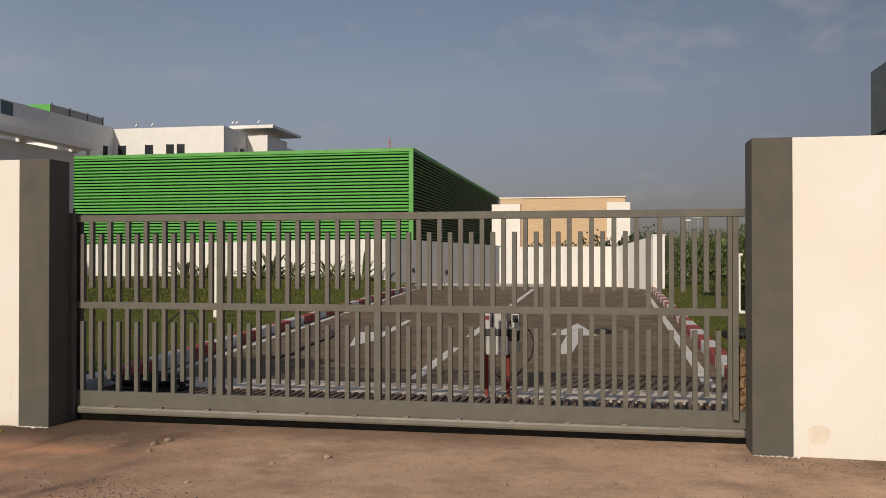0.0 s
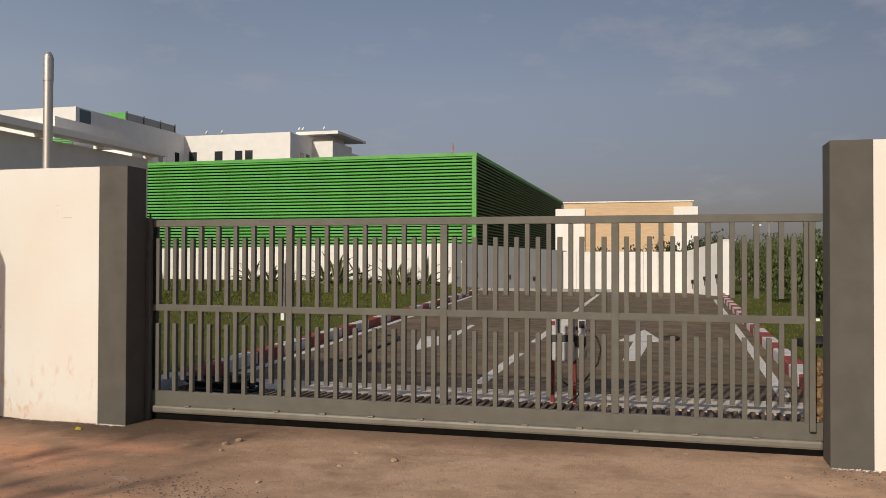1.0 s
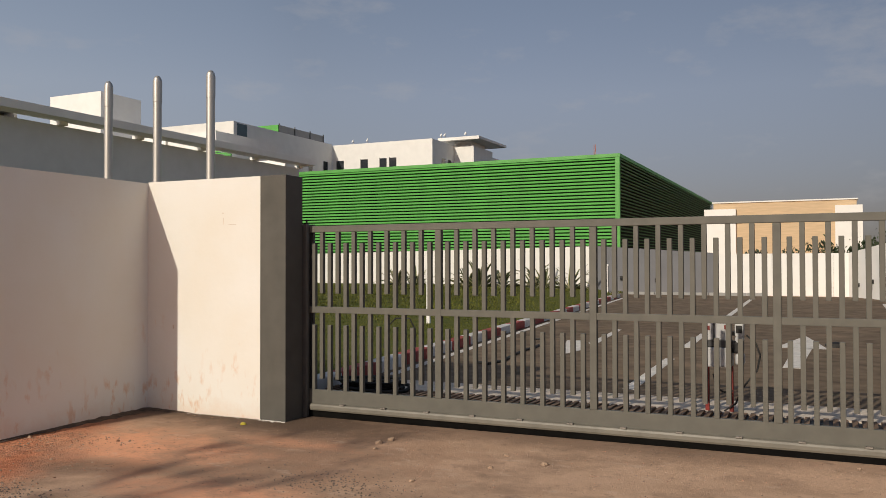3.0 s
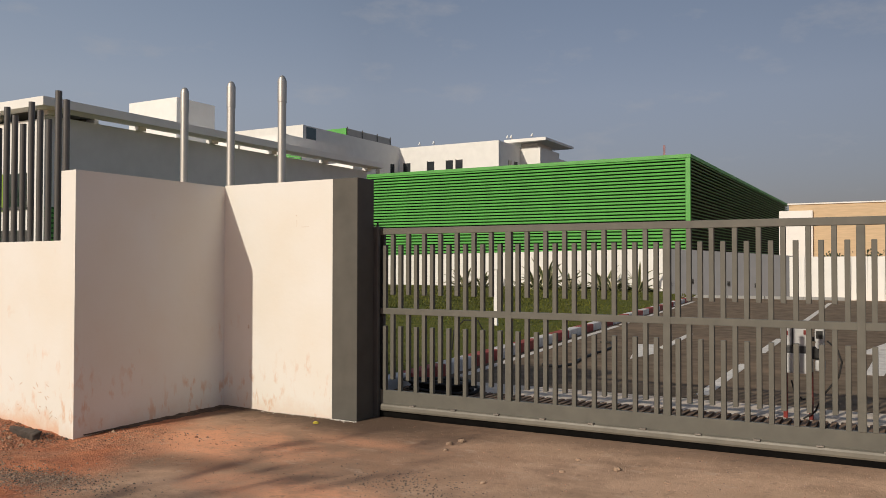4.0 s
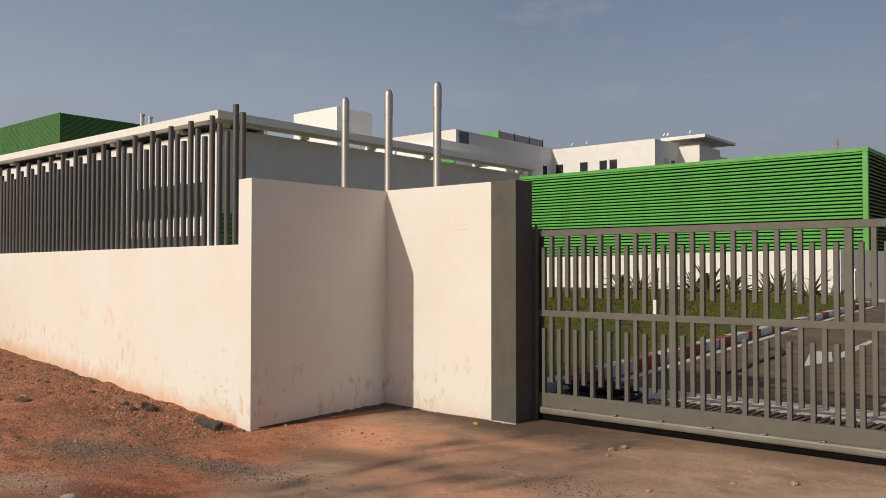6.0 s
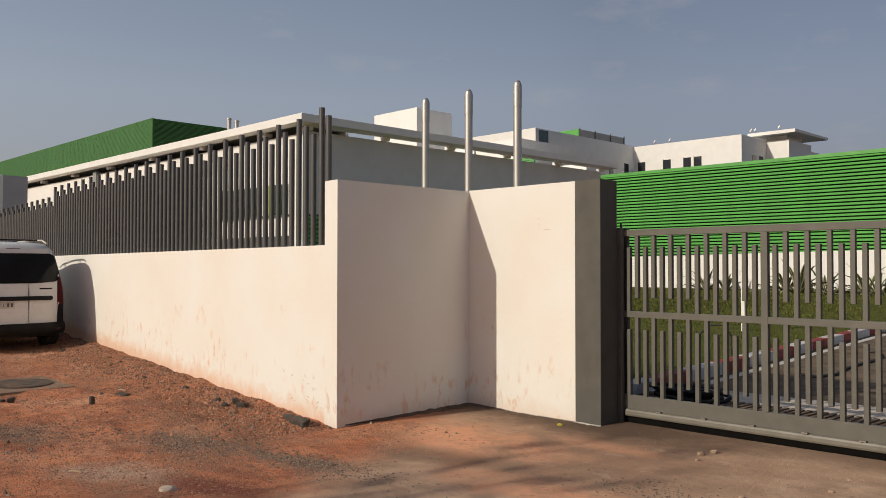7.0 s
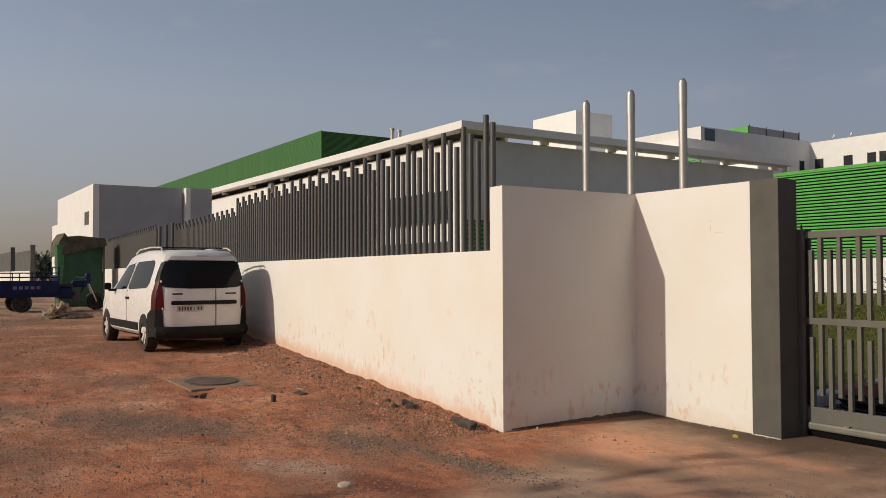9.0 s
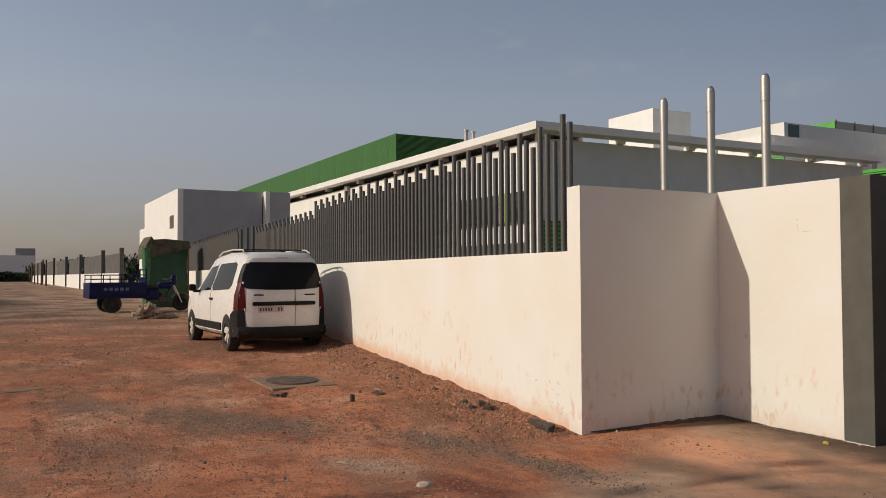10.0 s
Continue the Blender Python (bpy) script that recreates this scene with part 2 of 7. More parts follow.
def soil(name):
    """Trodden red earth, a dusty poured apron, grey gravel drifts and ragged dark patches, most along the walls' feet.
    """
    m = bpy.data.materials.new(name)
    m.use_nodes = True
    n, l = m.node_tree.nodes, m.node_tree.links
    b = n["Principled BSDF"]
    b.inputs["Roughness"].default_value = 0.95
    b.inputs["Specular IOR Level"].default_value = 0.2
    geo = n.new("ShaderNodeNewGeometry")
    here = geo.outputs["Position"]

    def ranged(value, lo, hi, top=1.0, low=0.0):
        r = n.new("ShaderNodeMapRange")
        for k, v in (("From Min", lo), ("From Max", hi), ("To Min", low), ("To Max", top)):
            r.inputs[k].default_value = v
        l.new(value, r.inputs["Value"])
        return r.outputs["Result"]

    def math_of(op, a, c, d=None):
        x = n.new("ShaderNodeMath")
        x.operation = op
        for i, v in enumerate((a, c, d)):
            if v is None:
                continue
            if isinstance(v, float):
                x.inputs[i].default_value = v
            else:
                l.new(v, x.inputs[i])
        return x.outputs[0]

    def noise_raw(scale, detail=6.0, rough=0.6, stretch=None, turn=0.0):
        t = n.new("ShaderNodeTexNoise")
        t.inputs["Scale"].default_value, t.inputs["Detail"].default_value, t.inputs["Roughness"].default_value = scale, detail, rough
        if stretch:
            q = n.new("ShaderNodeMapping")
            q.inputs["Scale"].default_value = stretch
            q.inputs["Rotation"].default_value = (0, 0, radians(turn))
            l.new(here, q.inputs["Vector"])
            l.new(q.outputs["Vector"], t.inputs["Vector"])
        else:
            l.new(here, t.inputs["Vector"])
        return t.outputs["Fac"]

    def noise_at(scale, detail=6.0, rough=0.6, lo=0.4, hi=0.65, top=1.0, stretch=None, turn=0.0):
        return ranged(noise_raw(scale, detail, rough, stretch, turn), lo, hi, top)

    def blend(a, bcol, fac):
        x = n.new("ShaderNodeMix")
        x.data_type = "RGBA"
        for k, v in (("A", a), ("B", bcol)):
            if isinstance(v, tuple):
                x.inputs[k].default_value = (*v, 1)
            else:
                l.new(v, x.inputs[k])
        l.new(fac, x.inputs["Factor"])
        return x.outputs["Result"]

    ragged = noise_raw(2.1, 9.0, 0.72)

    def drift(x, y, a, c, turn=0.0, top=0.9, fray=0.9):
        """A ragged oval patch: centre, half-length, half-width, turn in degrees."""
        q = n.new("ShaderNodeMapping")
        q.vector_type = "TEXTURE"
        q.inputs["Location"].default_value = (x, y, 0)
        q.inputs["Rotation"].default_value = (0, 0, radians(turn))
        q.inputs["Scale"].default_value = (a, c, 20)
        l.new(here, q.inputs["Vector"])
        g = n.new("ShaderNodeTexGradient")
        g.gradient_type = "SPHERICAL"
        l.new(q.outputs["Vector"], g.inputs["Vector"])
        f = math_of("MULTIPLY_ADD", ragged, 2 * fray, g.outputs["Fac"])
        inside = ranged(g.outputs["Fac"], 0.0, 0.15)
        return math_of("MULTIPLY", ranged(f, 0.25 + fray, 0.75 + fray, top), inside)

    def crumbs(scale):
        v = n.new("ShaderNodeTexVoronoi")
        v.inputs["Scale"].default_value = scale
        l.new(here, v.inputs["Vector"])
        return v

    sp = n.new("ShaderNodeSeparateXYZ")
    l.new(here, sp.inputs[0])
    # loose red earth
    red = blend((0.76, 0.31, 0.16), (0.50, 0.18, 0.095), noise_at(1.5, 9, 0.70, 0.40, 0.62))
    red = blend(red, (0.88, 0.50, 0.32), noise_at(0.55, 10, 0.68, 0.50, 0.66, 0.85))
    red = blend(red, (0.30, 0.18, 0.125), noise_at(0.42, 11, 0.74, 0.46, 0.62, 0.85, (0.75, 1.5, 1), 20))
    red = blend(red, (0.30, 0.09, 0.05), noise_at(1.3, 9, 0.72, 0.54, 0.66, 0.8, (0.8, 1.3, 1)))
    for x, y, a, c, turn, top in ((-0.45, -2.9, 1.0, 0.36, 4, 0.85), (-1.8, -3.25, 0.95, 0.55, 15, 0.75), (-3.7, -4.7, 2.2, 0.85, 38, 0.8), (0.4, -3.15, 0.75, 0.35, 0, 0.6), (-5.4, -5.9, 1.6, 0.7, 30, 0.7), (-3.0, -2.75, 0.8, 0.35, 0, 0.6)):
        red = blend(red, (0.25, 0.175, 0.13), drift(x, y, a, c, turn, top))
    red = blend(red, (0.20, 0.10, 0.065), drift(-3.2, -2.35, 3.4, 0.95, -3, 0.7, 0.7))
    red = blend(red, (0.68, 0.50, 0.38), drift(-1.2, -4.1, 0.85, 0.5, 30, 0.7))
    red = blend(red, (0.24, 0.075, 0.05), drift(-0.25, -3.75, 1.1, 0.30, 10, 0.8))
    grainy = noise_at(0.8, 9, 0.72, 0.45, 0.62)
    v1 = crumbs(38.0)
    red = blend(red, (0.13, 0.07, 0.05), math_of("MULTIPLY", ranged(v1.outputs["Color"], 0.68, 0.78, 0.6), grainy))
    red = blend(red, (0.66, 0.40, 0.26), math_of("MULTIPLY", ranged(v1.outputs["Color"], 0.30, 0.22, 0.5), grainy))
    red = blend(red, (0.13, 0.07, 0.048), noise_at(60, 4, 0.75, 0.57, 0.70, 0.5))
    red = blend(red, (0.13, 0.066, 0.045), noise_at(5, 8, 0.78, 0.54, 0.66, 0.7))
    red = blend(red, (0.30, 0.155, 0.095), math_of("MULTIPLY", noise_at(0.3, 9, 0.7, 0.40, 0.58, 0.75), ranged(sp.outputs["X"], -4.5, -10.0)))
    # poured apron under thin dust
    con = blend((0.66, 0.44, 0.305), (0.53, 0.35, 0.235), noise_at(1.3, 7, 0.65, 0.35, 0.65))
    con = blend(con, (0.40, 0.235, 0.15), drift(0.6, -1.1, 3.2, 2.4, 0, 0.8, 0.5))
    for x, y, a, c, turn, top in ((-0.35, -1.4, 2.0, 1.0, -8, 0.9), (1.5, -2.25, 1.8, 0.55, 0, 0.8), (3.9, -2.6, 1.3, 0.45, 8, 0.55), (0.9, -0.75, 1.1, 0.3, 0, 0.45)):
        con = blend(con, (0.84, 0.41, 0.24), drift(x, y, a, c, turn, top, 0.7))
    con = blend(con, (0.34, 0.225, 0.155), noise_at(0.9, 10, 0.74, 0.48, 0.64, 0.8, (1, 1.5, 1)))
    con = blend(con, (0.20, 0.14, 0.105), noise_at(7.0, 6, 0.7, 0.57, 0.68, 0.5))
    con = blend(con, (0.72, 0.54, 0.41), noise_at(3.0, 6, 0.66, 0.58, 0.70, 0.5, (1, 2.2, 1)))
    # dark brown patches along the feet of walls and gate, one out on the apron
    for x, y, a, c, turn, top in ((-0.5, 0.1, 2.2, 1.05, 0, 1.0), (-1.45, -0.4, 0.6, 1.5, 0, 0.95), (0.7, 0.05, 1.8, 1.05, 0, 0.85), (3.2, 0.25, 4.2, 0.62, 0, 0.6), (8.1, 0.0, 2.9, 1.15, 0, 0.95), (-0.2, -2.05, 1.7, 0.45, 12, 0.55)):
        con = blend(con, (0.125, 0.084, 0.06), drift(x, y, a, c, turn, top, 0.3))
    con = blend(con, (0.28, 0.19, 0.14), noise_at(60, 4, 0.7, 0.56, 0.74, 0.4))
    con = blend(con, (0.10, 0.07, 0.055), noise_at(110, 2, 0.6, 0.67, 0.74, 0.8))
    # the apron's edge wanders
    w2 = math_of("MULTIPLY_ADD", noise_raw(0.8, 7.0, 0.6), 1.6, math_of("MULTIPLY_ADD", sp.outputs["Y"], 0.55, sp.outputs["X"]))
    edge = ranged(w2, -1.2, -0.6)
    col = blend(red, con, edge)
    # paler and darker dust, and one dark patch, further down the street
    dust = blend((0.46, 0.30, 0.20), (0.20, 0.12, 0.08), noise_at(0.45, 7, 0.62, 0.42, 0.60))
    dust = blend(dust, (0.085, 0.062, 0.05), drift(-43.0, -8.5, 17.0, 5.5, 6, 1.0, 0.35))
    col = blend(col, dust, ranged(sp.outputs["X"], -14.0, -26.0))
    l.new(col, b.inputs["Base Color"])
    # relief: lumps and pebbles, smoother on the apron
    lumps = noise_raw(34.0, 8.0, 0.7)
    stony = math_of("MULTIPLY", grainy, ranged(edge, 0.0, 0.6, 0.0, 1.0))
    pebbles = math_of("MULTIPLY", ranged(v1.outputs["Distance"], 0.0, 0.6, -0.18, 0.18), stony)
    height = math_of("MULTIPLY_ADD", lumps, ranged(edge, 0.0, 1.0, 0.2, 1.0), pebbles)
    bp = n.new("ShaderNodeBump")
    bp.inputs["Strength"].default_value, bp.inputs["Distance"].default_value = 1.0, 0.03
    l.new(height, bp.inputs["Height"])
    l.new(bp.outputs["Normal"], b.inputs["Normal"])
    return m


def glass(name, tint=(0.03, 0.035, 0.04), rough=0.05):
    return material(name, tint, rough, 0.0, 0.1, 3.0, spec=0.8)


WHITE = wall_plaster("white_render", (0.785, 0.774, 0.735), (0.68, 0.35, 0.17))
WHITE_SWEPT = wall_plaster("white_render_swept", (0.785, 0.774, 0.735), (0.70, 0.52, 0.36), 0.5, 0.22, 0.0, 0.2)
WHITE_RECESS = wall_plaster("white_render_recess", (0.785, 0.774, 0.735), (0.64, 0.36, 0.19), 1.25, 0.8, 0.0, 0.3)
WHITE_CLEAN = material("white_paint", (0.82, 0.81, 0.78), 0.7, 0, 0.03, 1.5, 0.004, 20, patch=0.12, patch_scale=0.5, patch_color=(0.70, 0.66, 0.60))
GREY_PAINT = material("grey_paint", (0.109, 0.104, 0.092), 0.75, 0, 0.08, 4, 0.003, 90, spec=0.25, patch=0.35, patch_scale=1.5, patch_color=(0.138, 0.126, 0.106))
GATE_GREY = material("gate_enamel", (0.128, 0.124, 0.106), 0.55, 0.0, 0.08, 8, 0.0015, 160, spec=0.35, patch=0.4, patch_scale=2.5, patch_color=(0.158, 0.146, 0.120))
TUBE_GREY = material("tube_enamel", (0.09, 0.088, 0.084), 0.38, 0.0, 0.1, 6)
BLACK = material("black_rubber", (0.018, 0.017, 0.016), 0.6, 0, 0.2, 12, 0.002, 120)
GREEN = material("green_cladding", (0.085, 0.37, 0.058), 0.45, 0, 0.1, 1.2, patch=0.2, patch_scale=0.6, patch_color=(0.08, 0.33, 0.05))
# the roof block's own green; on the hall's side it paints the shade
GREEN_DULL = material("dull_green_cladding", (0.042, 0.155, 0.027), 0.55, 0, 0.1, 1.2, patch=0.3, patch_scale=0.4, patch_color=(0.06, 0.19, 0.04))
GREEN_DARK = material("green_cladding_backing", (0.02, 0.10, 0.015), 0.6, 0, 0.1, 2)
BLUE_GREY = material("blue_grey_render", (0.165, 0.17, 0.185), 0.8, 0, 0.05, 1.2, 0.003, 30)
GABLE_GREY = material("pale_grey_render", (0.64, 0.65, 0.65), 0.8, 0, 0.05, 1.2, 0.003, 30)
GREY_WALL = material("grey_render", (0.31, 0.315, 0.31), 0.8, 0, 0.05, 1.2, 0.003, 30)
# darker copy of the block's white: its sides' shade put into the colour
BLOCK_SIDE_SHADE = material("block_side_shade", (0.40, 0.415, 0.43), 0.8, 0, 0.05, 1.2, 0.003, 30, patch=0.3, patch_scale=0.6, patch_color=(0.35, 0.36, 0.375))
CONCRETE_GREY = material("grey_concrete", (0.33, 0.33, 0.32), 0.8, 0, 0.06, 1.5, 0.003, 25)
BEIGE = material("beige_stone_cladding", (0.62, 0.46, 0.29), 0.8, 0, 0.08, 1.0, streak=8.0)
ASPHALT = material("dusty_asphalt", (0.21, 0.157, 0.11), 0.95, 0, 0.25, 3.0, 0.006, 90, spec=0.12, patch=0.75, patch_scale=0.5, patch_color=(0.28, 0.20, 0.135))
ROAD_PAINT = material("road_paint", (0.80, 0.76, 0.70), 0.7, 0, 0.12, 9, patch=0.5, patch_scale=4, patch_color=(0.4, 0.32, 0.26))
KERB_RED = material("kerb_red_paint", (0.36, 0.05, 0.04), 0.7, 0, 0.15, 8, 0.003, 60, patch=0.3, patch_scale=5, patch_color=(0.42, 0.16, 0.11))
KERB_WHITE = material("kerb_white_paint", (0.70, 0.68, 0.66), 0.7, 0, 0.1, 8, 0.003, 60, patch=0.3, patch_scale=5, patch_color=(0.5, 0.42, 0.36))
LAWN = material("lawn_soil", (0.125, 0.128, 0.032), 0.95, 0, 0.25, 2.5, 0.02, 40, spec=0.08, color2=(0.075, 0.095, 0.022), patch=0.6, patch_scale=0.6, patch_color=(0.13, 0.12, 0.035))
STEEL = material("brushed_steel", (0.52, 0.50, 0.47), 0.48, 0.8, 0.08, 5, streak=0.2)
DARK_GLASS = glass("dark_glass")
TEAL_GLASS = glass("teal_glass", (0.03, 0.07, 0.08))
SOIL = soil("red_soil")


# ---- small builders ----
def box(bm, x0, x1, y0, y1, z0, z1, bevel=0.0):
    before = set(bm.verts)
    g = bmesh.ops.create_cube(bm, size=1.0, matrix=Matrix.LocRotScale(((x0 + x1) / 2, (y0 + y1) / 2, (z0 + z1) / 2), None, (abs(x1 - x0), abs(y1 - y0), abs(z1 - z0))))
    if bevel > 0:
        vs = set(g["verts"])
        es = [e for e in bm.edges if e.verts[0] in vs and e.verts[1] in vs]
        bmesh.ops.bevel(bm, geom=es, offset=bevel, segments=2, affect="EDGES", profile=0.5)
    return [v for v in bm.verts if v not in before]


def cyl(bm, p0, p1, r0, r1=None, seg=12):
    p0, p1 = Vector(p0), Vector(p1)
    d = p1 - p0
    m = Matrix.Translation((p0 + p1) / 2) @ d.to_track_quat("Z", "Y").to_matrix().to_4x4()
    return bmesh.ops.create_cone(bm, cap_ends=True, cap_tris=False, segments=seg, radius1=r0, radius2=r0 if r1 is None else r1, depth=d.length, matrix=m)["verts"]


def tube(bm, pts, r, seg=8):
    for a, c in zip(pts[:-1], pts[1:]):
        cyl(bm, a, c, r, r, seg)


def prism(bm, outline, z0, z1):
    """An upright block over a plan outline of (x, y)."""
    lo = [bm.verts.new((x, y, z0)) for x, y in outline]
    hi = [bm.verts.new((x, y, z1)) for x, y in outline]
    bm.faces.new(lo[::-1])
    bm.faces.new(hi)
    for i in range(len(lo)):
        j = (i + 1) % len(lo)
        bm.faces.new((lo[i], lo[j], hi[j], hi[i]))
    bmesh.ops.recalc_face_normals(bm, faces=bm.faces[:])


def mesh_of(name, bm, mat, smooth=False):
    me = bpy.data.meshes.new(name)
    bm.to_mesh(me)
    bm.free()
    me.materials.append(mat)
    if smooth:
        for p in me.polygons:
            p.use_smooth = True
        me.set_sharp_from_angle(angle=radians(40))
    return me


def part(name, bm, mat, parent=None, label="", smooth=False):
    ob = new(name, bm if isinstance(bm, bpy.types.Mesh) else mesh_of(name, bm, mat, smooth))
    if parent is not None:
        ob.parent = parent
    if label:
        ob["label"] = label
    return ob


def thing(name, label, category, at=(0, 0, 0), turn=0, group="", kind=""):
    e = new(name)
    e.empty_display_size = 0.2
    e.matrix_basis = pose(*at, 0, 0, turn)
    return tagged(e, label, category, group, kind)


def solid(name, mat, boxes, parent=None, label="", bevel=0.0):
    bm = bmesh.new()
    for b in boxes:
        box(bm, *b, bevel=bevel)
    return part(name, bm, mat, parent, label)


# ---- ground ----
WALL_A = radians(5.0)
WALL_DIR = Vector((-math.cos(WALL_A), math.sin(WALL_A), 0))
WALL_IN = Vector((math.sin(WALL_A), math.cos(WALL_A), 0))
CORNER = Vector((-1.464, -1.85, 0))


def along(s, off=0.0, z=0.0):
    """A place on the street wall: s metres from its corner, off metres behind its face."""
    p = CORNER + WALL_DIR * s + WALL_IN * off
    return Vector((p.x, p.y, z))


def gz(x, y):
    """Height of the street's soil."""
    if y > 0.3 and x > -1.5:
        return 0.022 * min(max((x - 1.0) / 5.0, 0), 1) if y < 0.5 else 0.0
    p = Vector((x, y, 0)) - CORNER
    s, off = p.dot(WALL_DIR), p.dot(WALL_IN)
    z = 0.029 * min(max(s - 2.0, 0), 7.0)
    rough = min(max((s + 0.5) / 1.2, 0), 1)
    if s > 0.1 and off < 0.3:
        d = max(-off, 0)
        bank = (0.05 + 0.06 * min(s / 4.0, 1)) * min(s / 0.8, 1) * math.exp(-(d / 0.42) ** 1.6)
        z += bank * (0.85 + 0.45 * noise.noise(Vector((x * 2.1, y * 2.1, 3.0))))
    z += rough * (0.022 * noise.noise(Vector((x * 0.9, y * 0.9, 0))) + 0.016 * noise.noise(Vector((x * 3.5, y * 3.5, 5))) + 0.018 * noise.noise(Vector((x * 7, y * 7, 9))) + 0.008 * noise.noise(Vector((x * 19, y * 19, 1))))
    z += 0.004 * noise.noise(Vector((x * 1.3, y * 1.3, 2)))
    z += 0.022 * min(max((y + 0.6) / 0.7, 0), 1) * min(max((x - 1.0) / 5.0, 0), 1)
    z -= 0.027 * math.exp(-((x + 1.2) / 1.3) ** 2 - ((y + 2.3) / 1.0) ** 2)
    return z


def build_ground():
    xs = [-3000, -1200, -500, -250, -150, -100, -75, -58, -46, -38, -32, -27, -23, -20, -18] + [-16 + 0.05 * i for i in range(int(25 / 0.05))] + [9.5, 11, 14, 20, 30, 50, 100, 250, 700, 3000]
    ys = [-3000, -700, -250, -120, -70, -45, -30, -20, -14, -10, -8] + [-6.6 + 0.05 * i for i in range(int(7.2 / 0.05))] + [0.9, 1.5, 3, 6, 12, 25, 50, 100, 250, 700, 3000]
    vs, fs = [], []
    for y in ys:
        for x in xs:
            z = gz(x, y) if -60 < x < 12 and -12 < y < 6 else (0.0 if x > -2 else 0.2)
            if y > 0.55 and x > -1.6:
                z = -0.02
            if y > 3 and x <= -1.6:
                z = -0.02
            vs.append((x, y, z))
    w = len(xs)
    for j in range(len(ys) - 1):
        for i in range(w - 1):
            a = j * w + i
            fs.append((a, a + 1, a + w + 1, a + w))
    me = bpy.data.meshes.new("ground")
    me.from_pydata(vs, [], fs)
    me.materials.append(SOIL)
    for p in me.polygons:
        p.use_smooth = True
    tagged(new("ground", me), "trodden red earth street with gravel drifts and dusty concrete apron", "ground", kind="structure")


build_ground()


# ---- street walls ----
def street_walls():
    t = 0.25
    # panel between the recess and the gate
    w = solid("wall_gate_left", WHITE_RECESS, [(-1.464, 0.0, 0.0, t, -0.1, 2.40)])
    tagged(w, "white rendered wall panel with faint rust stains beside the gate", "wall", kind="structure")
    MARK = material("plaster_crack", (0.70, 0.60, 0.50), 0.9)
    for x0, x1, z0, z1 in ((-0.46, -0.455, 1.93, 2.0), (-0.40, -0.30, 1.925, 1.929), (-0.47, -0.455, 2.04, 2.05), (-1.12, -1.10, 0.86, 0.90)):
        solid("crack", MARK, [(x0, x1, -0.0015, 0.01, z0, z1)], w)
    p = solid("gate_pillar", GREY_PAINT, [(0.0, 0.305, -0.003, 0.285, -0.1, 2.402)], bevel=0.006)
    tagged(p, "grey painted square gate pillar flush with the white wall", "pillar", group="gate pillars")
    p = solid("gate_pillar", GREY_PAINT, [(6.283, 6.577, -0.003, 0.285, -0.1, 2.425)], bevel=0.006)
    tagged(p, "grey painted square gate pillar flush with the white wall", "pillar", group="gate pillars")
    w = solid("wall_gate_right", WHITE_SWEPT, [(6.577, 16.0, 0.0, t, -0.1, 2.422)])
    tagged(w, "white rendered boundary wall with a beige stain near its foot", "wall", kind="structure")
    bm = bmesh.new()
    ring = [(6.755 + 0.078 * math.cos(a) * (1 + 0.12 * math.sin(3 * a)), 0.19 + 0.082 * math.sin(a) * (1 + 0.1 * math.cos(2 * a))) for a in (2 * math.pi * i / 24 for i in range(24))]
    bm.faces.new([bm.verts.new((x, -0.003, z)) for x, z in ring])
    r = bmesh.ops.extrude_face_region(bm, geom=bm.faces[:])
    bmesh.ops.translate(bm, verts=[v for v in r["geom"] if isinstance(v, bmesh.types.BMVert)], vec=(0, 0.006, 0))
    bmesh.ops.recalc_face_normals(bm, faces=bm.faces[:])
    part("filler_patch", bm, material("beige_filler", (0.765, 0.70, 0.60), 0.85, 0, 0.05, 12), w, "beige patch of filler")
    # return wall of the recess
    bm = bmesh.new()
    c0, c1 = (-1.464, 0.25), (-1.464, -1.85)
    i1 = along(0.232)
    prism(bm, [c1, c0, (-1.70, 0.25), (i1.x + 0.006, i1.y + 0.2), (i1.x, i1.y)], -0.15, 2.39)
    w = part("wall_recess", bm, WHITE_RECESS)
    tagged(w, "tall white rendered return wall turning back to the gate", "wall", kind="structure")
    # low wall with the railing
    bm = bmesh.new()
    a, b_, c, d = along(0.232, 0.002), along(37.0, 0.002), along(37.0, 0.232), along(0.232, 0.232)
    prism(bm, [(a.x, a.y), (d.x, d.y), (c.x, c.y), (b_.x, b_.y)], -0.2, 1.755)
    w = part("wall_street", bm, WHITE)
    scuff = material("rusty_scuff", (0.66, 0.46, 0.32), 0.9)
    rnd = random.Random(31)
    for i in range(18):
        s_, z, length, a = rnd.uniform(0.27, 1.1), rnd.uniform(0.10, 0.45), rnd.uniform(0.02, 0.07), rnd.uniform(-0.9, 0.9)
        bm = bmesh.new()
        hw = rnd.uniform(0.0018, 0.0035)
        pts = [(-length / 2, -hw * 0.3), (0, -hw), (length / 2, -hw * 0.2), (length / 2, hw * 0.2), (0, hw), (-length / 2, hw * 0.3)]
        lo, hi = [], []
        for u, v in pts:
            du, dv = u * math.cos(a) - v * math.sin(a), u * math.sin(a) + v * math.cos(a)
            lo.append(bm.verts.new(along(s_ + du, -0.0005, z + dv)))
            hi.append(bm.verts.new(along(s_ + du, 0.006, z + dv)))
        bm.faces.new(lo)
        bm.faces.new(hi[::-1])
        for j in range(6):
            bm.faces.new((lo[j], hi[j], hi[(j + 1) % 6], lo[(j + 1) % 6]))
        bmesh.ops.recalc_face_normals(bm, faces=bm.faces[:])
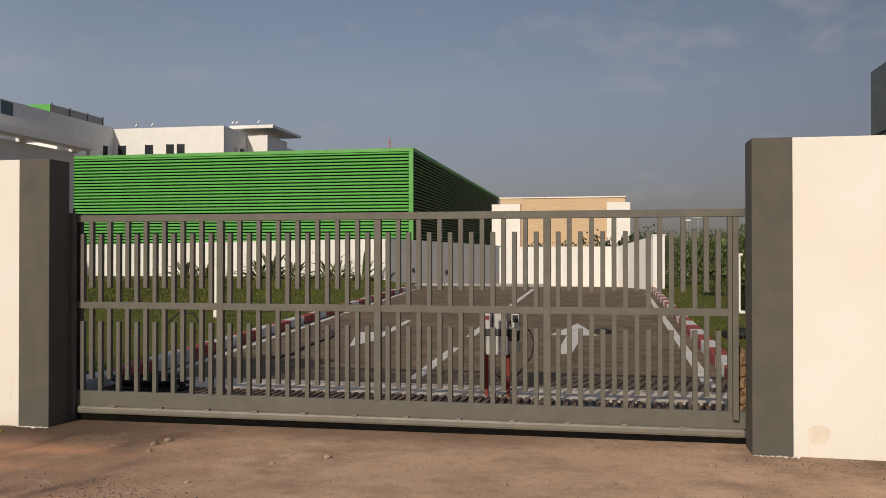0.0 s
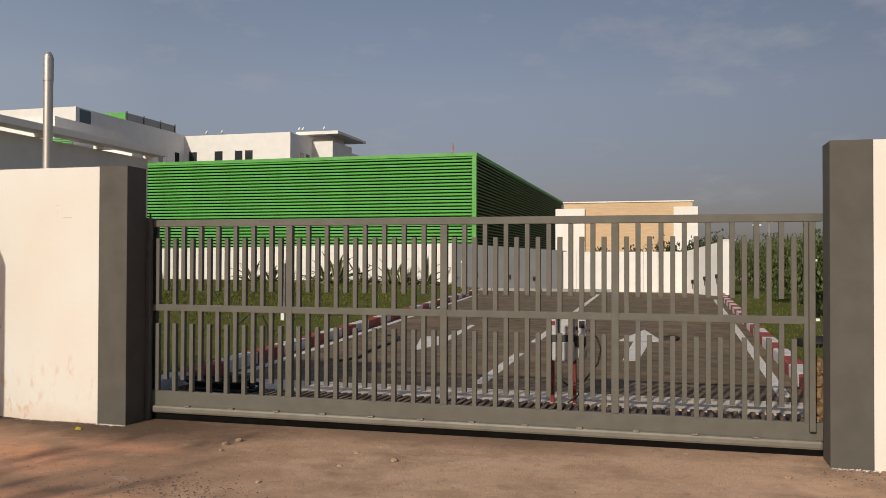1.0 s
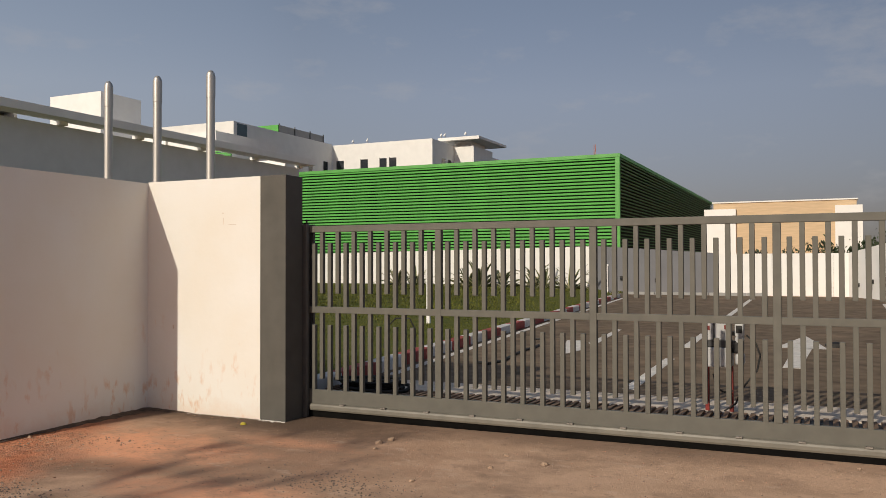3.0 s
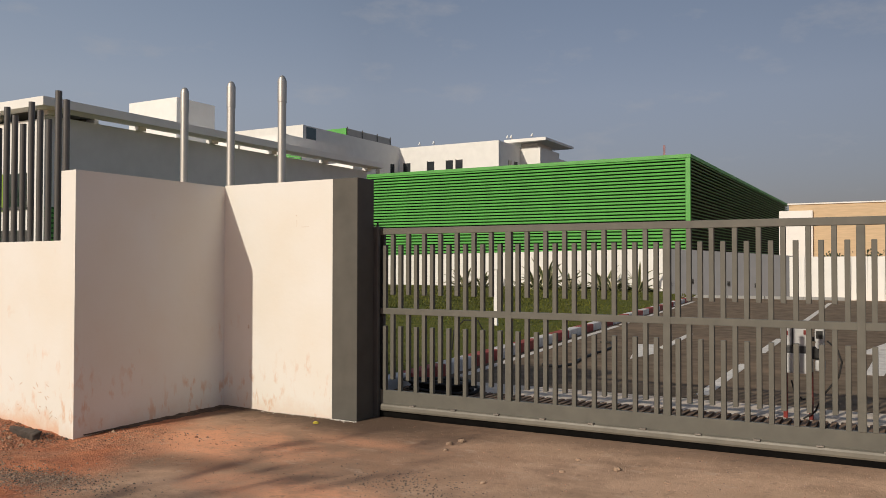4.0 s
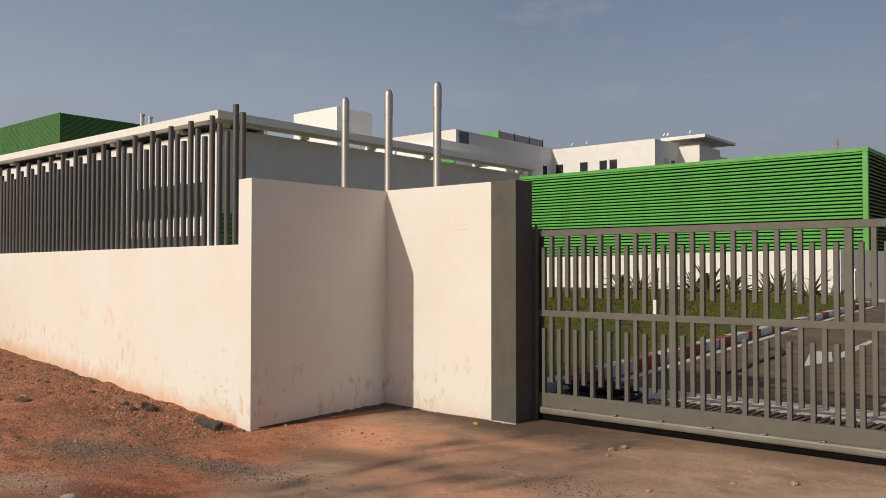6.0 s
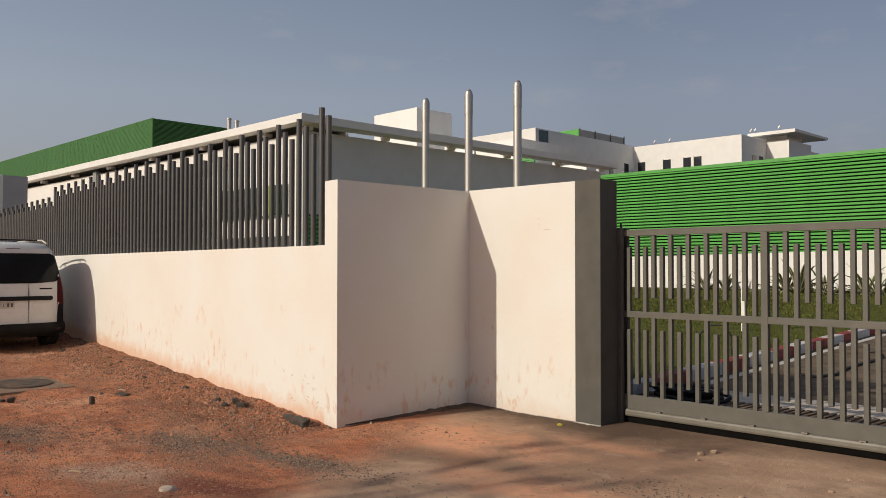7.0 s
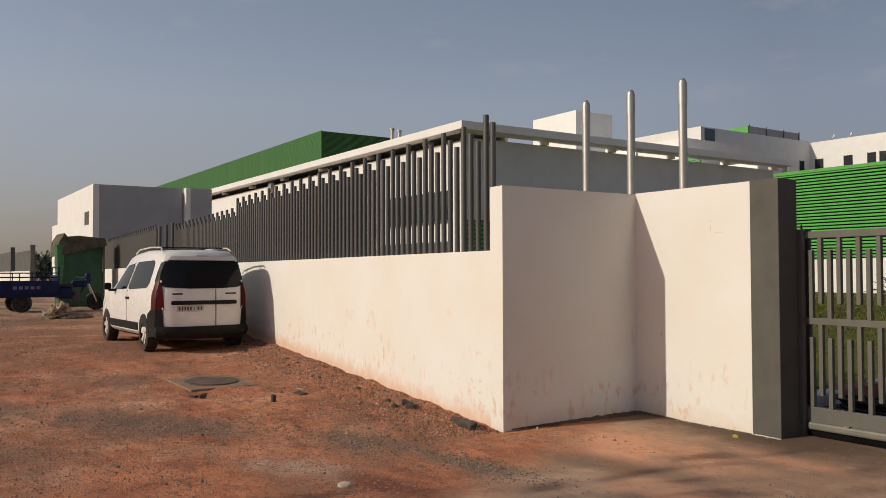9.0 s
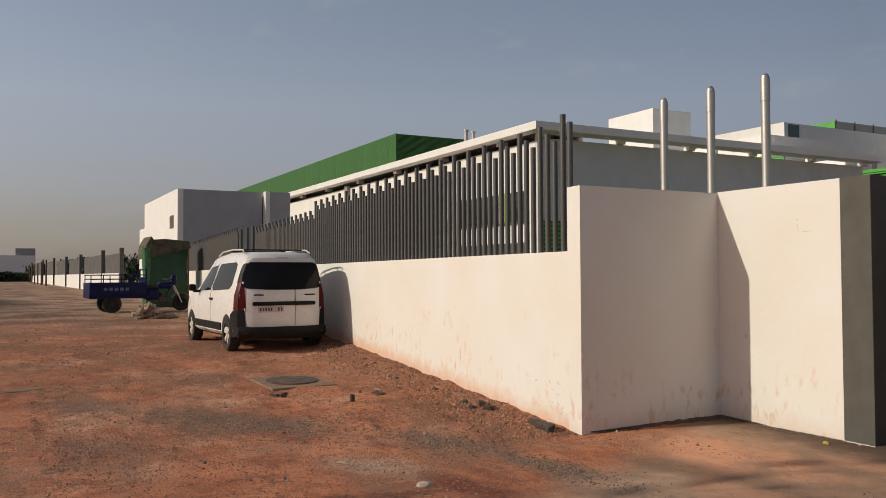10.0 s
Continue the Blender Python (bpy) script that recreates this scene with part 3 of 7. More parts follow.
        part("scuff", bm, scuff, w)
    tagged(w, "long low white rendered street wall splashed with red soil at its foot", "wall", kind="structure")


street_walls()


def recess_soil_shade():
    """Dark earth strip in the recess corner, with the wall's shade in its colour."""
    m = material("soil_with_shade", (0.12, 0.078, 0.055), 0.95, 0, 0.3, 18, 0.008, 60)
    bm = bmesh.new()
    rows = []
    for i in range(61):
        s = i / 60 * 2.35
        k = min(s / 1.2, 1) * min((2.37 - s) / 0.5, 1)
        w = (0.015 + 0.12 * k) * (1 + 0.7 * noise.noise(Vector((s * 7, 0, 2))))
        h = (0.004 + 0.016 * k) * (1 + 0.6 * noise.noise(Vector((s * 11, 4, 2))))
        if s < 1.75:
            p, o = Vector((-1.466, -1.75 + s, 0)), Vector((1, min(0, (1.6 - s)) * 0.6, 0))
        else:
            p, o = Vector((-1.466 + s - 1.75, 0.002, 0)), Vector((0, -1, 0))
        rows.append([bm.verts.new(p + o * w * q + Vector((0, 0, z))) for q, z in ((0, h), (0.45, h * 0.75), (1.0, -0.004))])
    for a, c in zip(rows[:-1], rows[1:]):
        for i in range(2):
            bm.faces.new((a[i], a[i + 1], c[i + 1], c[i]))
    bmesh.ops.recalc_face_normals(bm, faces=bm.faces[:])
    tagged(part("soil_shade_strip", bm, m, None, "", True), "dark soil along the recess wall's foot, wall shade in its colour", "soil", kind="stuff")


recess_soil_shade()


# ---- tube railing on the street wall ----
def tube_mesh(h, r=0.0297):
    bm = bmesh.new()
    cyl(bm, (0, 0, -0.04), (0, 0, h), r, r, 14)
    return mesh_of("post", bm, TUBE_GREY, True)


def tube_railing():
    pitch = 0.1525
    sections = ((0.648, 66, (3.122, 3.022, 2.922)), (10.72, 45, (2.945, 2.85, 2.76)), (20.6, 96, (3.11, 3.02, 2.93)))
    for s0, count, tops in sections:
        f = thing("tube_railing", "railing of dark grey steel tubes in three heights", "railing", group="railing sections")
        ms = [tube_mesh(z - 1.755) for z in tops]
        for i in range(count):
            # from the corner: short, middle, tall, over and over
            o = part("post", ms[(2 - i) % 3], None, f)
            o.location = along(s0 + i * pitch, 0.115, 1.755)
    f = thing("tube_railing", "two taller end tubes of the dark grey railing", "railing", group="railing sections")
    for s, h in ((0.485, 1.42), (0.352, 1.32)):
        o = part("post", tube_mesh(h, 0.031), None, f)
        o.location = along(s, 0.115, 1.755)
    for s in (17.9, 18.9, 20.0):
        o = thing("railing_stanchion", "single dark grey steel tube standing in a gap of the railing", "post", group="railing stanchions")
        part("post", tube_mesh(1.25, 0.05), None, o).location = along(s, 0.115, 1.755)


tube_railing()


# ---- sliding gate ----
GATE_Y = 0.34
GATE_POSTS = (0.305, 1.775, 3.245, 4.715, 6.185)


def sliding_gate():
    g = thing("sliding_gate", "closed grey steel sliding gate with interlocking vertical bars", "gate", turn=0.3)
    y0, y1 = GATE_Y, GATE_Y + 0.05
    solid("top_rail", GATE_GREY, [(0.31, 6.30, y0, y1, 1.846, 1.910)], g, bevel=0.004)
    solid("middle_rail", GATE_GREY, [(0.31, 6.17, y0 + 0.002, y1, 1.040, 1.103)], g, bevel=0.004)
    solid("bottom_plate", GATE_GREY, [(0.31, 6.30, y0 + 0.004, y1, 0.138, 0.275)], g, bevel=0.003)
    solid("bottom_channel", material("worn_channel_enamel", (0.185, 0.172, 0.142), 0.5, 0, 0.1, 8, 0.0015, 160, patch=0.4, patch_scale=3, patch_color=(0.15, 0.135, 0.11)), [(0.36, 6.30, y0 - 0.03, y1 + 0.02, 0.066, 0.139)], g, bevel=0.022)
    for x, hw in zip(GATE_POSTS[1:], (0.031, 0.031, 0.031, 0.02)):
        solid("post", GATE_GREY, [(x - hw, x + hw, y0 - 0.002, y1 + 0.004, 0.272, 1.845)], g, bevel=0.004)
    weld = material("weld_bead", (0.30, 0.27, 0.24), 0.5, 0.3, 0.2, 30)
    for i in range(12):
        solid("weld_seam", weld, [(0.72 + i * 0.46, 0.77 + i * 0.46, y0 - 0.036, y0 + 0.002, 0.137, 0.149)], g)
    hw = 0.02
    spans = {"standing_high": (1.10, 1.735), "hanging_high": (1.235, 1.845), "standing_low": (0.272, 0.922), "hanging_low": (0.385, 1.042)}
    meshes = {}
    for k, (a, b_) in spans.items():
        bm = bmesh.new()
        box(bm, -hw, hw, 0.002, 0.046, a, b_, 0.003)
        meshes[k] = mesh_of("bar", bm, GATE_GREY)
    for x0, x1 in zip(GATE_POSTS[:-1], GATE_POSTS[1:]):
        step = (x1 - x0) / 16
        for i in range(1, 16):
            for tier in ("high", "low"):
                o = part("bar", meshes[("standing_" if i % 2 else "hanging_") + tier], None, g)
                o.location = (x0 + i * step, GATE_Y, 0)
    solid("end_channel", GATE_GREY, [(6.195, 6.240, y0 - 0.055, y0 - 0.003, 0.215, 1.843)], g, bevel=0.004)
    gp = thing("gate_guide_post", "dark steel guide post catching the gate's edge", "post")
    solid("post", TUBE_GREY, [(0.290, 0.352, 0.2855, 0.335, 0.0, 1.93)], gp, bevel=0.005)
    solid("post", TUBE_GREY, [(0.235, 0.352, 0.405, 0.44, 0.0, 1.93)], gp, bevel=0.005)
    bm = bmesh.new()
    cyl(bm, (0.335, 0.31, 1.93), (0.335, 0.31, 1.975), 0.011, 0.008, 10)
    part("bolt", bm, BLACK, gp)
    tr = thing("gate_track", "steel floor track under the sliding gate, blackened as shade", "gate track")
    # near-black colour and an added strip stand in for shade under the gate
    gap_shade = material("under_gate_shade", (0.006, 0.0055, 0.005), 0.9, 0, 0.2, 10, spec=0.1)
    solid("bed_plate", gap_shade, [(0.31, 6.4, 0.36, 0.50, -0.02, 0.028)], tr)
    solid("rail", gap_shade, [(0.31, 6.4, 0.38, 0.40, 0.028, 0.062)], tr)
    solid("shade_skirt", gap_shade, [(0.33, 6.28, 0.352, 0.359, 0.018, 0.085)], tr, "black strip added as the shade under the gate")


sliding_gate()


# ---- drive behind the gate ----
def left_kerb(y):
    return -0.35 - 0.104 * y


def right_kerb(y):
    return 6.70 + 0.024 * y - 0.02


def strip(name, mat, pts, z, label, cat, kind="structure", parent=None):
    bm = bmesh.new()
    f = bm.faces.new([bm.verts.new((x, y, 0)) for x, y in pts])
    r = bmesh.ops.extrude_face_region(bm, geom=[f])
    bmesh.ops.translate(bm, verts=[v for v in r["geom"] if isinstance(v, bmesh.types.BMVert)], vec=(0, 0, z))
    bmesh.ops.recalc_face_normals(bm, faces=bm.faces[:])
    ob = part(name, bm, mat, parent)
    return tagged(ob, label, cat, kind=kind) if parent is None else ob


def drive():
    strip("road", ASPHALT, [(-0.9, 3.0), (7.0, 3.0), (7.6, 34.5), (-3.4, 34.5), (-8, 37), (-30, 60), (-34, 60), (-4.2, 30.0)], 0.004, "dusty brown asphalt drive behind the gate", "road")
    strip("drive_threshold", material("pale_concrete", (0.74, 0.63, 0.52), 0.85, 0, 0.15, 4, 0.004, 50), [(-1.2, 2.2), (7.2, 2.2), (7.2, 3.0), (-1.2, 3.0)], 0.012, "pale concrete threshold strip behind the drain", "kerb strip")
    strip("drive_inner_strip", material("dark_concrete", (0.14, 0.11, 0.085), 0.9, 0, 0.2, 4, 0.004, 50), [(-1.4, 0.47), (8.0, 0.47), (8.0, 1.5), (-1.4, 1.5)], 0.006, "dark concrete strip just inside the gate", "pavement")
    dr = thing("drain_channel", "steel drain grating across the drive", "drain", kind="structure")
    solid("trough", BLACK, [(-1.2, 7.2, 1.5, 2.2, -0.015, 0.0)], dr)
    bm = bmesh.new()
    box(bm, -0.024, 0.024, 1.53, 2.17, 0.0, 0.03)
    me = mesh_of("slat", bm, material("rusty_grating", (0.27, 0.17, 0.105), 0.8, 0.1, 0.2, 14))
    for i in range(100):
        part("slat", me, None, dr).location = (-1.1 + i * 0.082, 0, 0)
    # paint
    def mark(label, *polys):
        m = thing("road_marking", label, "road marking", group="road markings")
        for p in polys:
            strip("paint", ROAD_PAINT, p, 0.008, "", "", parent=m)
    def dash(y0, y1, w=0.075):
        c = lambda y: 2.97 - 0.027 * y
        return [(c(y0) - w, y0), (c(y0) + w, y0), (c(y1) + w, y1), (c(y1) - w, y1)]
    for y0, y1 in ((3.4, 6.9), (8.8, 12.0), (17.0, 31.5)):
        mark("worn white centre line dash on the asphalt", dash(y0, y1))
    mark("white straight-ahead lane arrow on the asphalt", [(4.47, 6.4), (4.71, 6.4), (4.82, 9.55), (4.52, 9.55)], [(4.22, 9.5), (5.08, 9.5), (4.65, 12.3)])
    mark("white turning lane arrow on the asphalt", [(1.01, 6.72), (1.15, 7.8), (0.71, 9.4), (0.37, 9.32)], [(1.13, 8.43), (0.90, 8.95), (0.64, 12.51), (0.76, 12.4)])
    def edge(fn, off, y0, y1, w=0.14):
        return [(fn(y0) + off, y0), (fn(y0) + off + w, y0), (fn(y1) + off + w, y1), (fn(y1) + off, y1)]
    mark("worn white edge line along the kerb", edge(left_kerb, 0.24, 3.4, 14), edge(left_kerb, 0.24, 14.5, 30))
    mark("worn white edge line along the kerb", edge(right_kerb, -0.42, 3.4, 28))
    # kerbs of red and white stones
    def kerb(fn, side, y0, y1, n, phase):
        k = thing("kerb", "kerb of stones painted in red and white turns", "kerb", kind="structure", group="kerbs")
        step = (y1 - y0) / n
        ang = math.degrees(math.atan2(-(fn(y1) - fn(y0)), y1 - y0))
        ms = []
        for mat in (KERB_RED, KERB_WHITE):
            bm = bmesh.new()
            box(bm, -0.11, 0.11, 0.004, step - 0.012, -0.05, 0.17, 0.018)
            ms.append(mesh_of("kerb_stone", bm, mat))
        for i in range(n):
            y = y0 + i * step
            o = part("kerb_stone", ms[(i + phase) % 2], None, k)
            o.matrix_basis = pose(fn(y), y, 0, 0, 0, ang)
    kerb(left_kerb, -1, 1.2, 30.8, 27, 1)
    kerb(right_kerb, 1, 3.2, 31.0, 27, 0)
    # low end kerb
    k = thing("kerb", "pale kerb in front of the grey wall", "kerb", kind="structure", group="kerbs")
    for i in range(8):
        solid("kerb_stone", CONCRETE_GREY, [(-4.3 + i * 0.85, -3.48 + i * 0.85, 34.6, 34.85, 0, 0.14)], k, bevel=0.01)


drive()


def lawns():
    def lawn(name, outline, top, label):
        bm = bmesh.new()
        f = bm.faces.new([bm.verts.new((x, y, 0.0)) for x, y in outline])
        bmesh.ops.subdivide_edges(bm, edges=bm.edges[:], cuts=10, use_grid_fill=True)
        bmesh.ops.triangulate(bm, faces=bm.faces[:])
        for v in bm.verts:
            v.co.z = top(v.co.x, v.co.y)
        tagged(part(name, bm, LAWN, None, "", True), label, "lawn", kind="structure")
    lawn("lawn_left", [(-30, 1.0), (-0.58, 1.0), (-3.75, 31), (-6.0, 36.4), (-34, 36.4)], lambda x, y: 0.10 + 0.30 * min(max((y - 12) / 24, 0), 1) * min(max((-x - 3.5) / 6, 0), 1) + 0.03 * noise.noise(Vector((x, y, 0))), "mown green lawn rising gently to a white wall")
    lawn("lawn_right", [(6.95, 3.0), (30, 3.0), (60, 60), (8.4, 60), (7.62, 31)], lambda x, y: 0.09 + 0.03 * noise.noise(Vector((x, y, 4))), "mown green lawn beside the drive")


lawns()


# ---- walls at the end of the drive ----
def inner_walls():
    # white garden wall
    bm = bmesh.new()
    prism(bm, [(-27, 36.55), (-6.06, 36.55), (-6.06, 36.8), (-27, 36.8)], 0, 2.47)
    for v in bm.verts:
        if v.co.z > 1 and v.co.x < -10:
            v.co.z = 2.15
    tagged(part("wall_garden", bm, WHITE_CLEAN), "long white garden wall behind the lawn", "wall", kind="structure")
    bm = bmesh.new()
    prism(bm, [(-6.06, 36.58), (0.1, 36.58), (0.1, 36.8), (-6.06, 36.8)], -0.05, 2.48)
    for v in bm.verts:
        if v.co.z > 1 and v.co.x > 0:
            v.co.z = 2.06
    tagged(part("wall_grey", bm, BLUE_GREY), "blue-grey rendered wall at the end of the drive", "wall", kind="structure")
    for x, z in ((-4.7, 0.78), (-2.9, 0.68), (-1.6, 0.6)):
        l = thing("wall_lamp", "small black bulkhead lamp on the grey wall", "wall lamp", at=(x, 36.58, z), group="wall lamps")
        solid("housing", BLACK, [(-0.06, 0.06, -0.09, 0, -0.11, 0.11)], l, bevel=0.01)
        bm = bmesh.new()
        cyl(bm, (0, -0.09, -0.02), (0, -0.13, -0.02), 0.05, 0.04, 10)
        part("lens", bm, DARK_GLASS, l)
    # white panel wall
    w = thing("wall_panels", "white panel wall closing the end of the drive", "wall", kind="structure")
    n = 9
    for i in range(n):
        x0 = 0.1 + i * 5.9 / n
        solid("panel", WHITE_CLEAN, [(x0 + 0.003, x0 + 5.9 / n - 0.003, 35.2, 35.4, 0, 2.0)], w, bevel=0.004)
    w = thing("wall_panels", "white panel wall along the lawn, ending in a square pier", "wall", kind="structure")
    for i in range(5):
        k0, k1 = i / 5, (i + 1) / 5
        q = lambda k: (5.98 + 1.50 * k, 35.2 - 4.1 * k)
        (xa, ya), (xb, yb) = q(k0), q(k1)
        bm = bmesh.new()
        prism(bm, [(xa, ya), (xb, yb + 0.008), (xb + 0.2, yb + 0.07), (xa + 0.2, ya + 0.07)], 0, 2.0 + 0.42 * k0)
        for v in bm.verts:
            if v.co.z > 1 and (v.co - Vector((xb, yb, v.co.z))).length < 0.25:
                v.co.z = 2.0 + 0.42 * k1
        part("panel", bm, WHITE_CLEAN, w)
    solid("pier", WHITE_CLEAN, [(7.42, 7.93, 30.7, 31.1, 0, 2.42)], w, bevel=0.01)
    solid("pier_cap", WHITE_CLEAN, [(7.38, 7.97, 30.66, 31.14, 2.42, 2.48)], w, bevel=0.01)
    for k, z in ((0.25, 0.50), (0.58, 0.68), (0.88, 0.80)):
        x, y = q(k)
        l = thing("wall_lamp", "small black bulkhead lamp on the white wall", "wall lamp", at=(x, y, z), turn=-70, group="wall lamps")
        solid("housing", BLACK, [(-0.07, 0.07, -0.10, 0.01, -0.02, 0.16)], l, bevel=0.01)
        bm = bmesh.new()
        tube(bm, [(0, -0.06, -0.02), (0.03, -0.07, -0.12), (0.01, -0.05, -0.26)], 0.012, 6)
        part("cord", bm, BLACK, l)


inner_walls()


# ---- buildings behind ----
def set_back(e, k):
    """Place a building k times as far from the forecourt, grown to match."""
    c = Vector((4.95, -6.75, 1.53))
    e.matrix_basis = Matrix.Translation(c * (1 - k)) @ Matrix.Scale(k, 4) @ e.matrix_basis
    return e


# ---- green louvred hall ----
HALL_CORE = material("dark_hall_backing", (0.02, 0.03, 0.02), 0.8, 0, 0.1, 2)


def green_hall():
    h = thing("louvred_hall", "long flat-roofed hall clad in bright green horizontal louvres", "building")
    set_back(h, 1.75)
    x1, y0, top, bot = -5.60, 40.0, 7.76, 2.0
    x0, y1 = -46.0, 82.0
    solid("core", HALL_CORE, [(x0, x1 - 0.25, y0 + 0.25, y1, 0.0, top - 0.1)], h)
    solid("corner_trim", GREEN, [(x1 - 0.28, x1, y0, y0 + 0.2, bot, top)], h, bevel=0.02)
    solid("roof_trim", GREEN, [(x0, x1 + 0.02, y0 - 0.02, y0 + 0.3, top - 0.13, top + 0.07), (x1 - 0.3, x1 + 0.02, y0 + 0.3, y1, top - 0.13, top + 0.07)], h)
    n = 29
    pitch = (top - 0.06 - bot) / n
    prof = [(0.20, pitch * 0.34), (0.01, 0.0), (0.0, 0.012), (0.012, pitch * 0.16), (0.06, pitch * 0.64), (0.20, pitch * 0.70)]
    # side blades are thinner, so darker gaps put that face's shade into shape
    blade = [(0.24, pitch * 0.30), (0.02, 0.0), (0.0, 0.02), (0.0, pitch * 0.36), (0.02, pitch * 0.40), (0.24, pitch * 0.52)]

    def louvre(length, along_y):
        bm = bmesh.new()
        ends = []
        for e in (0, length):
            ends.append([bm.verts.new((-p[0] if along_y else e, e if along_y else p[0], p[1])) for p in (blade if along_y else prof)])
        bm.faces.new(ends[0])
        bm.faces.new(ends[1][::-1])
        for i in range(6):
            j = (i + 1) % 6
            bm.faces.new((ends[0][i], ends[0][j], ends[1][j], ends[1][i]))
        bmesh.ops.recalc_face_normals(bm, faces=bm.faces[:])
        # duller green along the side: its shade put into the colour
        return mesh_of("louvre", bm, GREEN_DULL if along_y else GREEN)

    bays = [(-46.0, -33.5), (-33.496, -23.0), (-22.996, -12.8), (-12.796, x1 - 0.29)]
    for a, b_ in bays:
        me = louvre(b_ - a, False)
        for i in range(n):
            o = part("louvre", me, None, h)
            o.location = (a, y0, bot + i * pitch)
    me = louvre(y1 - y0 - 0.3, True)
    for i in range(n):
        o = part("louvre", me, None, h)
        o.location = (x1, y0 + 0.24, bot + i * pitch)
    m = thing("antenna_mast", "slim red and white lattice mast far behind the hall", "mast", at=(-27.6, 120, 0))
    bm = bmesh.new()
    for dx, dy in ((-.3, -.3), (.3, -.3), (0, .3)):
        cyl(bm, (dx * .6, dy * .6, 0), (dx * .4, dy * .4, 20.2), 0.06, 0.05, 6)
    for i in range(14):
        cyl(bm, (-.16, -.16, 1.4 * i), (.16, -.16, 1.4 * i + 1.4), 0.04, 0.04, 5)
    part("lattice", bm, material("mast_paint", (0.40, 0.30, 0.30), 0.7, 0, 0.3, 1.5, color2=(0.4, 0.1, 0.08)), m)


green_hall()


# ---- poles behind the recess ----
def steel_poles():
    for x, y in ((-15.2, 12.23), (-13.27, 12.31), (-11.35, 12.46)):
        p = thing("steel_pole", "tall brushed steel pole with a sleeve and rounded cap", "pole", at=(x, y, 0), group="steel poles")
        bm = bmesh.new()
        cyl(bm, (0, 0, 0), (0, 0, 6.5), 0.126, 0.126, 24)
        part("shaft", bm, STEEL, p, "", True)
        bm = bmesh.new()
        cyl(bm, (0, 0, 6.45), (0, 0, 7.08), 0.136, 0.136, 24)
        cyl(bm, (0, 0, 7.08), (0, 0, 7.18), 0.136, 0.11, 24)
        cyl(bm, (0, 0, 7.18), (0, 0, 7.25), 0.11, 0.06, 24)
        part("cap", bm, STEEL, p, "", True)


steel_poles()


